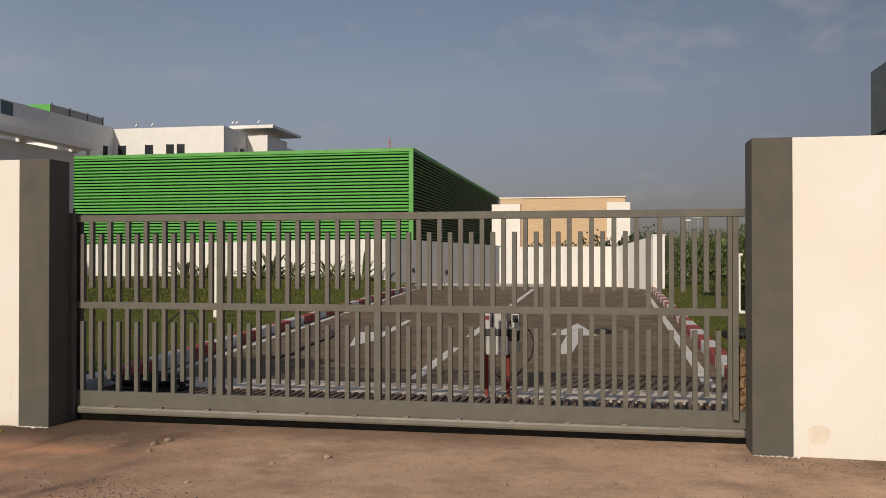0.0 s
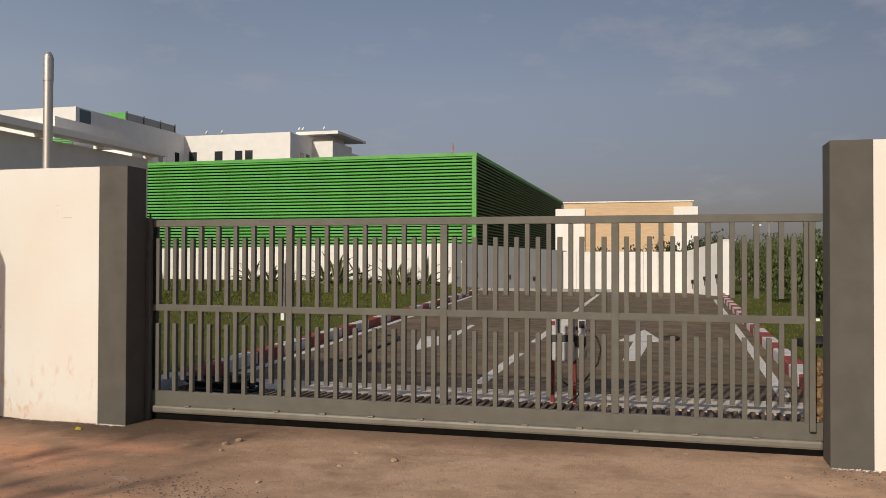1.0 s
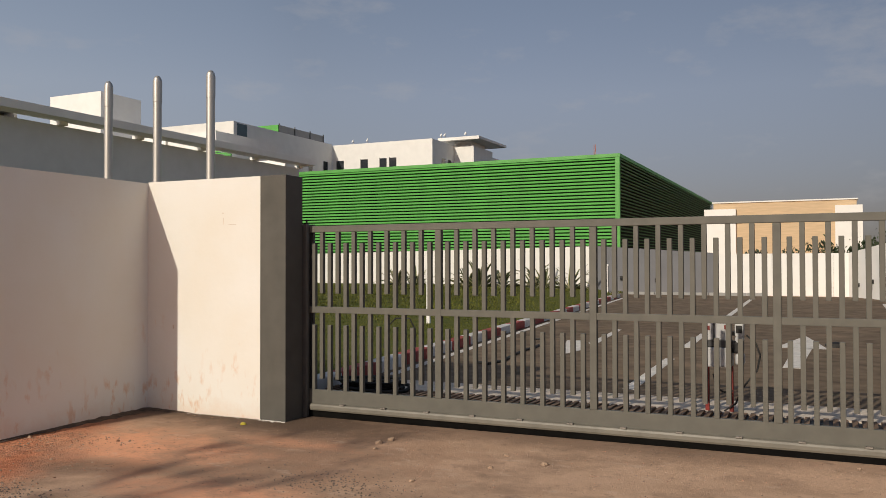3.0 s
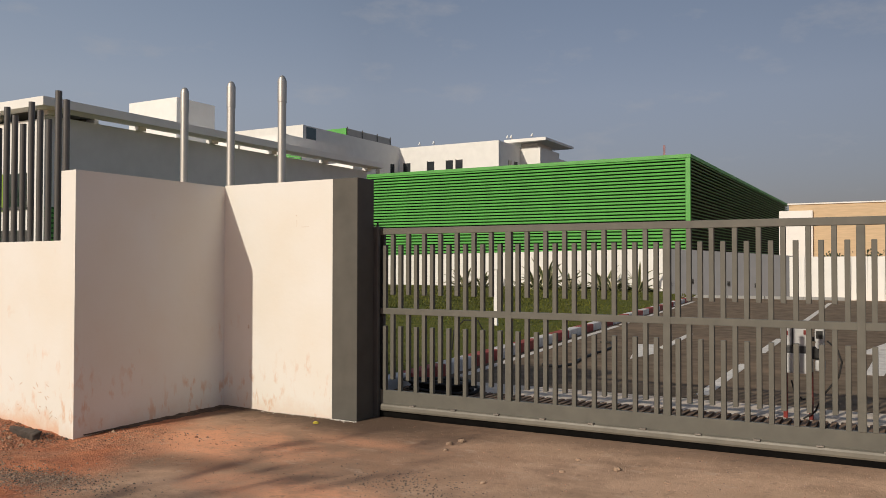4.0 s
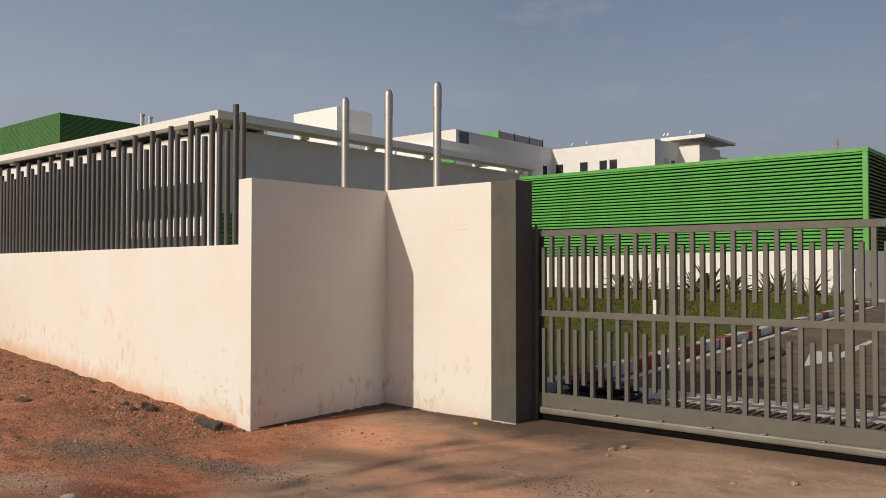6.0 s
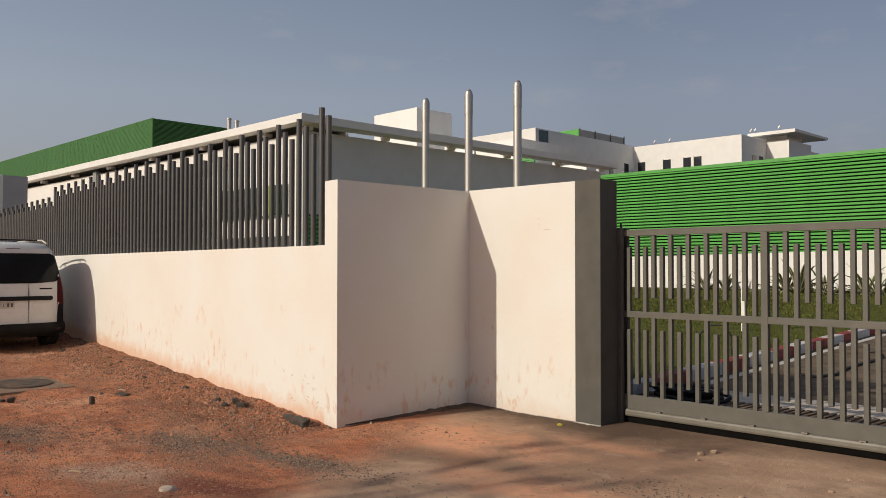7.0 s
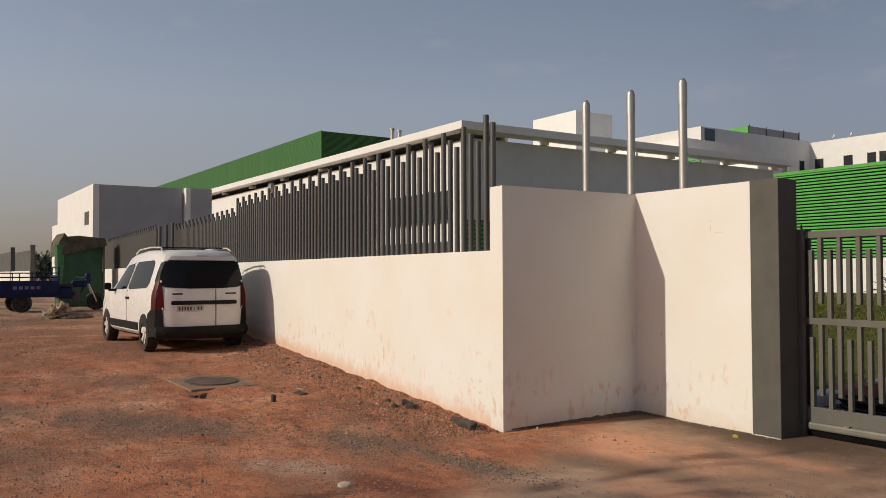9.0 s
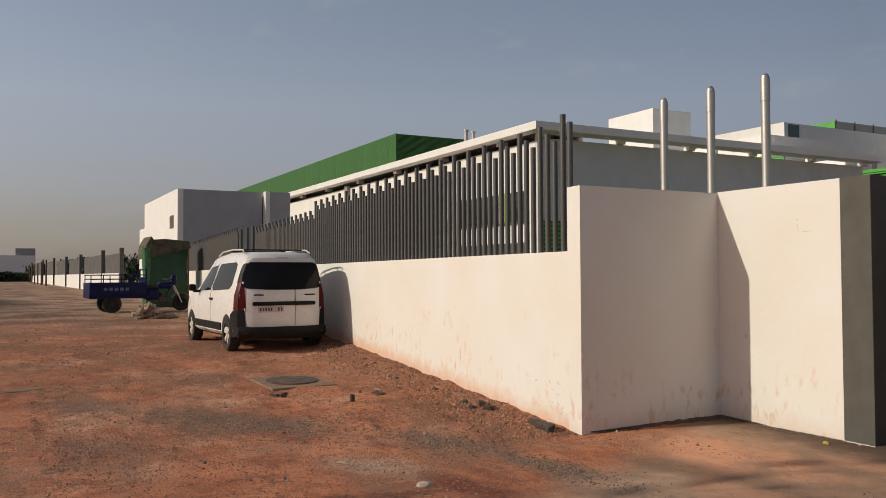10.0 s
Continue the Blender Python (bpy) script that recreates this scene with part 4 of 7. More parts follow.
# ---- low white building with the raised roof slab ----
def slab_building():
    h = thing("flat_roof_building", "white single-storey building framed by a raised white roof beam", "building")
    set_back(h, 1.42)
    cx, cy, top = -17.95, 9.11, 6.72
    yb, xl = 27.85, -62.0
    z0 = top - 0.28
    solid("roof_beam", WHITE_CLEAN, [(xl, cx, cy, cy + 0.5, z0, top)], h, bevel=0.01)
    solid("roof_beam", WHITE_CLEAN, [(cx - 0.8, cx, cy + 0.5, yb, z0, top)], h, bevel=0.01)
    wt = 6.30
    solid("wall", WHITE_CLEAN, [(xl, cx - 0.95, cy + 0.6, yb - 0.6, 0, wt - 0.10)], h)
    # slab added only to keep sky light out of the gap under the beam
    solid("gap_shade_slab", GREY_WALL, [(xl, cx - 1.0, cy + 0.502, cy + 2.8, z0 + 0.05, top - 0.08)], h)
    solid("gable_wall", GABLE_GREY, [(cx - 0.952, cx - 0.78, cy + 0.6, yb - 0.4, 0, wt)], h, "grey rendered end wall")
    for y in (0.75, 4.25, 7.75, 11.2, 14.8, 18.3):
        solid("roof_support", WHITE_CLEAN, [(cx - 0.9, cx - 0.6, cy + y - 0.16, cy + y + 0.16, wt, z0)], h)
    for y, x0 in ((2.6, 2.2), (9.4, 3.0), (17.4, 24.0)):
        solid("upstand", WHITE_CLEAN, [(cx - x0, cx - 0.96, cy + y, cy + y + 0.12, wt, top - 0.05)], h)
    for i in range(4):
        solid("roof_louvre", GREEN, [(cx - 4.0, cx - 0.98, cy + 13.4, cy + 13.5, wt + i * 0.09, wt + i * 0.09 + 0.06)], h, "green roof louvre")
    for i in range(9):
        x = cx - 3.0 - i * 4.6
        solid("roof_support", WHITE_CLEAN, [(x - 0.25, x, cy + 0.45, cy + 0.8, wt, z0)], h)
    # set-back wall in dark grey: the gap's shade put into its colour
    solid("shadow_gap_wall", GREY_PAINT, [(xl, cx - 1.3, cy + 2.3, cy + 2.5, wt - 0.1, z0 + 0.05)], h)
    solid("downpipe", GREY_WALL, [(-36.6, -36.2, cy + 0.42, cy + 0.6, 3.4, wt)], h)
    fy = cy + 0.6
    solid("green_panel", material("yellow_green_panel", (0.22, 0.36, 0.03), 0.5, 0, 0.1, 3), [(-20.95, -20.75, fy - 0.05, fy + 0.02, 3.3, 4.5)], h, "yellow-green cladding strip")
    for i in range(20):
        solid("plinth_slat", GREEN, [(cx - 0.78, cx - 0.70, cy + 0.62, cy + 7.0, 0.2 + i * 0.16, 0.29 + i * 0.16)], h, "green louvre slat")
    solid("plinth_backing", GREEN_DARK, [(cx - 0.778, cx - 0.76, cy + 0.62, cy + 7.0, 0.0, 3.4)], h)
    solid("base_course", TUBE_GREY, [(-24.4, -19.5, fy - 0.05, fy + 0.02, 0.0, 2.66)], h, "dark base course under the windows")
    pane = glass("dark_green_glass", (0.012, 0.032, 0.016))
    for i in range(3):
        x = -19.6 - i * 1.45
        if i:
            x -= 0.25
        w = solid("window", pane, [(x - 1.3, x, fy - 0.04, fy + 0.02, 3.42, 4.5)], h)
        solid("frame", TUBE_GREY, [(x - 1.38, x - 1.3, fy - 0.07, fy + 0.02, 3.34, 4.55), (x - 1.3, x + 0.04, fy - 0.07, fy + 0.02, 3.34, 3.42)], w)
    for i in range(2):
        c = thing("roof_flue", "short steel flue pipe with a collar on the roof", "flue", at=(-31.0 + i * 0.2, 13.9 + i * 0.3, wt), group="roof flues")
        set_back(c, 1.42)
        bm = bmesh.new()
        cyl(bm, (0, 0, 0), (0, 0, 2.5 - 0.1 * i), 0.10, 0.10, 12)
        part("pipe", bm, STEEL, c, "", True)
        bm = bmesh.new()
        cyl(bm, (0, 0, 2.45 - 0.1 * i), (0, 0, 2.53 - 0.1 * i), 0.13, 0.13, 12)
        part("collar", bm, STEEL, c, "", True)


slab_building()


def green_block():
    h = thing("green_roof_block", "dark green ribbed plant storey rising behind the white roof", "building")
    set_back(h, 1.35)
    cx, cy, top = -40.65, 14.5, 10.2
    solid("core", GREEN_DARK, [(-105, cx - 0.05, cy + 0.05, 34, 0, top - 0.05)], h)
    bm = bmesh.new()
    box(bm, -105, cx, 0, 0.06, 0, 0.066, 0.005)
    me = mesh_of("rib", bm, GREEN_DULL)
    # east ribs thinner over the dark backing: that face's shade put into shape
    bm = bmesh.new()
    box(bm, -0.06, 0, cy, 34, 0, 0.036, 0.005)
    me2 = mesh_of("rib", bm, GREEN_DULL)
    for i in range(50):
        part("rib", me, None, h).location = (0, cy, 6.7 + i * 0.07)
        part("rib", me2, None, h).location = (cx, 0, 6.7 + i * 0.07)


green_block()


def entrance_block():
    h = thing("entrance_block", "white two-storey entrance block with a small window", "building")
    cx, cy, top = -41.46, 1.72, 6.3
    solid("front", WHITE_CLEAN, [(-53.1, cx, cy, cy + 0.3, 0, top)], h)
    # sides turned from the sun are coloured grey to hold their shade
    for i in range(5):
        solid("side_panel", BLOCK_SIDE_SHADE, [(cx - 11.5, cx + 0.004, cy + 0.3, 6.4, i * 1.26, i * 1.26 + 1.245)], h, "side wall with level joints, its shade put into the grey")
    solid("side_backing", CONCRETE_GREY, [(cx - 11.4, cx - 0.01, cy + 0.31, 6.39, 0, top - 0.03)], h)
    solid("return", WHITE_CLEAN, [(cx, cx + 0.5, 6.46, 6.7, 0, top)], h)
    solid("return_side", BLOCK_SIDE_SHADE, [(cx - 3, cx + 0.48, 6.7, 7.9, 0, top - 0.02)], h)
    w = solid("window", material("brown_shutter", (0.16, 0.12, 0.08), 0.7, 0, 0.2, 6), [(-43.7, -42.6, cy - 0.02, cy + 0.05, 4.2, 4.92)], h)
    for i in range(6):
        solid("slat", TUBE_GREY, [(-43.68, -42.62, cy - 0.04, cy - 0.018, 4.22 + i * 0.12, 4.27 + i * 0.12)], w)
    solid("annex", WHITE_CLEAN, [(-56, -53.1, cy + 0.1, 6, 0, 4.75)], h)


entrance_block()


# ---- far white complex ----
def far_complex():
    h = thing("hospital_wing", "large white flat-roofed wing with small dark windows", "building")
    set_back(h, 1.6)
    cx, cy, top, lx = -27.97, 61.98, 13.2, -38.86
    solid("front_wall", WHITE_CLEAN, [(lx, cx, cy, cy + 0.4, 0, top)], h)
    solid("side_wall", WHITE_CLEAN, [(lx, cx - 0.01, cy + 0.4, cy + 20, 0, top - 0.02)], h)
    for x0, x1 in ((-38.3, -37.55), (-35.6, -34.85), (-33.5, -32.8), (-32.45, -31.75)):
        w = solid("window", DARK_GLASS, [(x0, x1, cy - 0.02, cy + 0.1, 9.3, 11.65)], h)
        solid("frame", TUBE_GREY, [(x0 - 0.05, x0, cy - 0.06, cy + 0.05, 9.25, 11.7)], w)
        solid("sill", WHITE_CLEAN, [(x0 - 0.1, x1 + 0.1, cy - 0.1, cy + 0.05, 9.2, 9.3)], w)
    for y in (cy + 2.1, cy + 3.45):
        solid("window", DARK_GLASS, [(cx - 0.1, cx + 0.02, y, y + 0.75, 9.3, 11.6)], h)
    solid("stair_block", WHITE_CLEAN, [(-27.97, -25.86, 66.81, 67.1, 0, 13.08)], h)
    solid("stair_side", WHITE_CLEAN, [(-27.9, -25.87, 67.1, 71.8, 0, 13.0)], h)
    solid("roof_canopy", WHITE_CLEAN, [(-29.2, -24.87, 65.81, 73.2, 13.55, 13.78)], h, "projecting grey roof canopy")
    solid("canopy_edge", WHITE_CLEAN, [(-29.2, -24.87, 65.75, 65.81, 13.5, 13.8)], h)
    solid("clerestory", WHITE_CLEAN, [(-28.2, -26.4, 67.6, 71, 12.9, 13.55)], h)
    h = thing("hospital_wing", "white wing in shade with a glazed corner and green roof screen", "building")
    set_back(h, 1.6)
    ny, t4 = 47.1, 13.3
    solid("side_wall", WHITE_CLEAN, [(lx - 12, lx - 0.005, ny + 0.35, 61.97, 0, t4)], h)
    solid("front_wall", WHITE_CLEAN, [(lx - 16, lx, ny, ny + 0.35, 0, t4 + 0.02)], h)
    solid("corner_window", TEAL_GLASS, [(lx - 0.2, lx + 0.02, ny + 0.45, ny + 1.7, 11.9, 13.2)], h, "teal glazed corner window")
    solid("roof_screen", GREEN, [(lx - 8, lx - 1.0, 54.5, 54.7, t4, 14.2)], h, "green roof screen")
    bm = bmesh.new()
    prism(bm, [(lx - 1.3, 54.7), (lx - 1.0, 54.7), (lx - 1.0, 61.9), (lx - 1.3, 61.9)], t4, 14.2)
    part("roof_parapet", bm, CONCRETE_GREY, h, "grey roof parapet")
    for y in (54.6, 57.0, 59.5, 61.8):
        solid("screen_post", TUBE_GREY, [(lx - 1.0, lx - 0.92, y, y + 0.08, t4, 14.32)], h)
    for y0, y1, z0, z1 in ((57.9, 58.5, 9.0, 11.0), (60.4, 61.1, 9.0, 11.5)):
        solid("window", DARK_GLASS, [(lx - 0.1, lx + 0.02, y0, y1, z0, z1)], h)
    h = thing("roof_house", "plain white lift house on a roof", "building")
    s_ = 60.0 / 45.0
    ex, ey = 4.95, -6.78
    q = lambda x, y: (ex + (x - ex) * s_, ey + (y - ey) * s_)
    (x0, y0), (x1, y1) = q(-32.06, 23.95), q(-28.41, 26.68)
    zt = 1.53 + (10.4 - 1.53) * s_
    solid("front_wall", WHITE_CLEAN, [(x0, x1, y0, y0 + 0.3, 6, zt)], h)
    solid("side_wall", WHITE_CLEAN, [(x0 + 0.1, x1 - 0.01, y0 + 0.3, y1, 6, zt - 0.01)], h)
    solid("lower_roof", CONCRETE_GREY, [(-56, x1 + 0.3, y0 - 0.3, 44, 0, 9.0)], h)
    h = thing("stepped_block", "white stepped roof volume behind the raised roof beam", "building")
    solid("front_wall", WHITE_CLEAN, [(-45.0, -33.4, 38.6, 38.9, 0, 10.9)], h)
    solid("side_wall", WHITE_CLEAN, [(-45.0, -33.41, 38.9, 46, 0, 10.88)], h)
    for x, z in ((-36.7, 13.2), (-35.1, 13.2), (-29.0, 13.8), (-28.6, 13.8), (-26.4, 13.8)):
        d = thing("satellite_dish", "small white satellite dish on the far roof", "satellite dish", at=(x, 62.4 if z < 13.5 else 66.2, z), group="satellite dishes")
        set_back(d, 1.6)
        bm = bmesh.new()
        cyl(bm, (0, 0, 0), (0, 0, 0.3), 0.03, 0.03, 6)
        part("stand", bm, STEEL, d)
        bm = bmesh.new()
        cyl(bm, (0.03, 0.0, 0.30), (-0.05, -0.10, 0.36), 0.05, 0.17, 12)
        part("dish", bm, WHITE_CLEAN, d)


far_complex()


def beige_building():
    h = thing("beige_building", "beige clad low building with white end piers and roof edge", "building")
    solid("wall", BEIGE, [(-3.3, 7.2, 64.0, 76, 0, 6.45)], h)
    solid("roof_edge", WHITE_CLEAN, [(-3.4, 7.3, 63.9, 76, 6.45, 6.55)], h)
    solid("pier", WHITE_CLEAN, [(-4.0, -1.55, 63.7, 64.0, 0, 5.95)], h)
    solid("pier", WHITE_CLEAN, [(5.7, 7.6, 63.7, 64.4, 0, 6.02)], h)


beige_building()


def grey_house():
    h = thing("grey_clad_house", "dark grey clad gatehouse rising over the boundary wall", "building")
    solid("body", TUBE_GREY, [(9.05, 14, 0.6, 6.3, 0, 3.25)], h)
    solid("cladding", TUBE_GREY, [(9.02, 14, 0.55, 6.33, 3.27, 4.2)], h)


grey_house()


# ---- parked van ----
CAR_WHITE = material("white_car_paint", (0.78, 0.76, 0.73), 0.28, 0.0, 0.04, 2.0, spec=0.6, patch=0.25, patch_scale=1.2, patch_color=(0.66, 0.58, 0.50))
CAR_PLASTIC = material("black_car_plastic", (0.011, 0.0105, 0.010), 0.55, 0, 0.2, 10, 0.001, 200, spec=0.22, patch=0.3, patch_scale=2, patch_color=(0.025, 0.019, 0.016))
TYRE = material("dusty_tyre", (0.03, 0.028, 0.026), 0.85, 0, 0.3, 14, 0.003, 80, patch=0.5, patch_scale=5, patch_color=(0.12, 0.07, 0.045))
ALLOY = material("silver_wheel_trim", (0.74, 0.69, 0.60), 0.4, 0.15, 0.1, 9)
TAIL_RED = material("red_lamp_lens", (0.085, 0.006, 0.007), 0.3, 0, 0.1, 20, spec=0.25)
CAR_GLASS = material("tinted_car_glass", (0.012, 0.012, 0.013), 0.08, 0.0, 0.1, 3.0, spec=0.17)
PLATE_INK = material("plate_ink", (0.09, 0.085, 0.08), 0.6)
PLATE = material("plate_white", (0.60, 0.57, 0.52), 0.6, 0, 0.1, 20)


def van_section(x):
    """Half-section of the van's body at x metres from the tail: (half-width, height) points from sill to roof."""
    tab = ((0.0, 0.42, 1.71, 0.815, 0.585), (0.05, 0.38, 1.775, 0.850, 0.615), (0.35, 0.30, 1.832, 0.875, 0.64), (1.3, 0.27, 1.85, 0.878, 0.65), (2.2, 0.27, 1.79, 0.875, 0.64),
           (2.62, 0.27, 1.64, 0.875, 0.63), (3.05, 0.27, 1.36, 0.873, 0.67), (3.42, 0.27, 1.12, 0.87, 0.745), (3.85, 0.28, 1.03, 0.855, 0.72), (4.18, 0.30, 0.90, 0.80, 0.66), (4.34, 0.36, 0.72, 0.68, 0.55))
    for a, b_ in zip(tab[:-1], tab[1:]):
        if x <= b_[0]:
            k = max(0.0, (x - a[0]) / (b_[0] - a[0]))
            zb, zr, w, wr = (a[i] + (b_[i] - a[i]) * k for i in range(1, 5))
            break
    else:
        zb, zr, w, wr = tab[-1][1:]
    belt = min(1.03, zr - 0.10)
    return [(w * 0.90, zb), (w * 0.985, zb + 0.07), (w, (zb + belt) / 2), (w * 0.985, belt), (w * 0.985 + (wr + 0.07 - w * 0.985) * 0.5, belt + (zr - 0.09 - belt) * 0.5),
            (wr + 0.06, zr - 0.09), (wr - 0.03, zr - 0.022), (wr * 0.5, zr), (0, zr + 0.006)]


def van_side(x, z):
    pts = van_section(x)
    for (w0, z0), (w1, z1) in zip(pts[:-1], pts[1:]):
        if z0 <= z <= z1:
            return w0 + (w1 - w0) * (z - z0) / max(z1 - z0, 1e-6)
    return pts[2][0]


def tail_x(z):
    """How far the tailgate leans forward at height z."""
    return 0.0 if z < 0.95 else 0.15 * ((z - 0.95) / 0.8) ** 1.2


def lean(x, z):
    return x + tail_x(z) * max(0.0, 1 - x / 0.9)


def bow(x, y):
    """The tail is bowed: its corners lie further forward."""
    return 0.17 * (max(0.0, abs(y) - 0.38) / 0.45) ** 2 * max(0.0, 1 - x / 0.6)


def skin(outline, cuts, place):
    """A panel cut into a grid and laid on a curved surface, with a rim; place(a, b, lifted) gives the spot."""
    bm = bmesh.new()
    bm.faces.new([bm.verts.new((a, b, 0)) for a, b in outline])
    for axis, values in cuts:
        no = Vector((1, 0, 0)) if axis == 0 else Vector((0, 1, 0))
        for c in values:
            bmesh.ops.bisect_plane(bm, geom=bm.verts[:] + bm.edges[:] + bm.faces[:], dist=1e-4, plane_co=no * c, plane_no=no)
    rim = [(e.verts[0].co.copy(), e.verts[1].co.copy()) for e in bm.edges if len(e.link_faces) == 1]
    for v in bm.verts:
        v.co = Vector(place(v.co.x, v.co.y, True))
    for p, q in rim:
        bm.faces.new([bm.verts.new(place(r.x, r.y, up)) for r, up in ((p, True), (q, True), (q, False), (p, False))])
    bmesh.ops.recalc_face_normals(bm, faces=bm.faces[:])
    return bm


SIDE_CUTS = ((0, (0.05, 0.16, 0.35, 0.7, 1.0, 1.3, 1.7, 2.2, 2.42, 2.62, 2.8, 3.05, 3.25, 3.42)), (1, (0.45, 0.65, 0.85, 1.03, 1.16, 1.28, 1.38, 1.5, 1.58)))
TAIL_CUTS = ((0, (-0.76, -0.7, -0.64, -0.58, -0.5, -0.42, -0.3, 0.0, 0.3, 0.42, 0.5, 0.58, 0.64, 0.7, 0.76)), (1, (0.6, 0.8, 0.95, 1.05, 1.15, 1.3, 1.45, 1.6)))


def side_panel(name, outline, mat, parent, sign, lift=0.007, label=""):
    """A panel that follows the van's side; outline in (x from the tail, height)."""
    def place(x, z, up):
        w = van_side(x, z)
        return (lean(x, z) + bow(x, w), sign * (w + (lift if up else -0.02)), z)
    return part(name, skin(outline, SIDE_CUTS, place), mat, parent, label, True)


def tail_panel(name, outline, mat, parent, lift=0.006, label=""):
    """A panel on the tail; outline in (y, height)."""
    def place(y, z, up):
        return (tail_x(z) + bow(0, y) - (lift if up else -0.03), y, z)
    return part(name, skin(outline, TAIL_CUTS, place), mat, parent, label, True)


def wheel(parent, x, y, r, width, sign, spokes=6, trim=None):
    bm = bmesh.new()
    prof = [(r * 0.62, -width / 2), (r * 0.93, -width / 2), (r, -width * 0.33), (r, width * 0.33), (r * 0.93, width / 2), (r * 0.62, width / 2)]
    seg = 28
    rings = []
    for i in range(seg):
        a = 2 * math.pi * i / seg
        rings.append([bm.verts.new((math.cos(a) * q, w, math.sin(a) * q)) for q, w in prof])
    for i in range(seg):
        n = rings[(i + 1) % seg]
        for j in range(len(prof)):
            k = (j + 1) % len(prof)
            bm.faces.new((rings[i][j], rings[i][k], n[k], n[j]))
    bmesh.ops.recalc_face_normals(bm, faces=bm.faces[:])
    w = part("wheel", bm, TYRE, parent, "", True)
    w.location = (x, y, r)
    bm = bmesh.new()
    yo = sign * width * 0.36
    cyl(bm, (0, -sign * width * 0.3, 0), (0, yo - sign * 0.03, 0), r * 0.60, r * 0.60, 24)
    part("rim_well", bm, CAR_PLASTIC, w)
    bm = bmesh.new()
    cyl(bm, (0, yo - sign * 0.02, 0), (0, yo + sign * 0.02, 0), r * 0.2, r * 0.15, 14)
    for i in range(spokes):
        a = 2 * math.pi * i / spokes + 0.3
        d = Vector((math.cos(a), 0, math.sin(a)))
        s_ = Vector((-math.sin(a), 0, math.cos(a)))
        p = [d * r * 0.12 - s_ * r * 0.07, d * r * 0.12 + s_ * r * 0.07, d * r * 0.61 + s_ * r * 0.13, d * r * 0.61 - s_ * r * 0.13]
        lo = [bm.verts.new(v + Vector((0, yo - sign * 0.015, 0))) for v in p]
        hi = [bm.verts.new(v + Vector((0, yo + sign * 0.012, 0))) for v in p]
        bm.faces.new(lo)
        bm.faces.new(hi)
        for j in range(4):
            bm.faces.new((lo[j], lo[(j + 1) % 4], hi[(j + 1) % 4], hi[j]))
    bmesh.ops.recalc_face_normals(bm, faces=bm.faces[:])
    part("wheel_trim", bm, trim or ALLOY, w, "spoked wheel trim")
    return w


def arc(cx, cz, r, a0, a1, n=12):
    return [(cx + r * math.cos(radians(a0 + (a1 - a0) * i / n)), cz + r * math.sin(radians(a0 + (a1 - a0) * i / n))) for i in range(n + 1)]


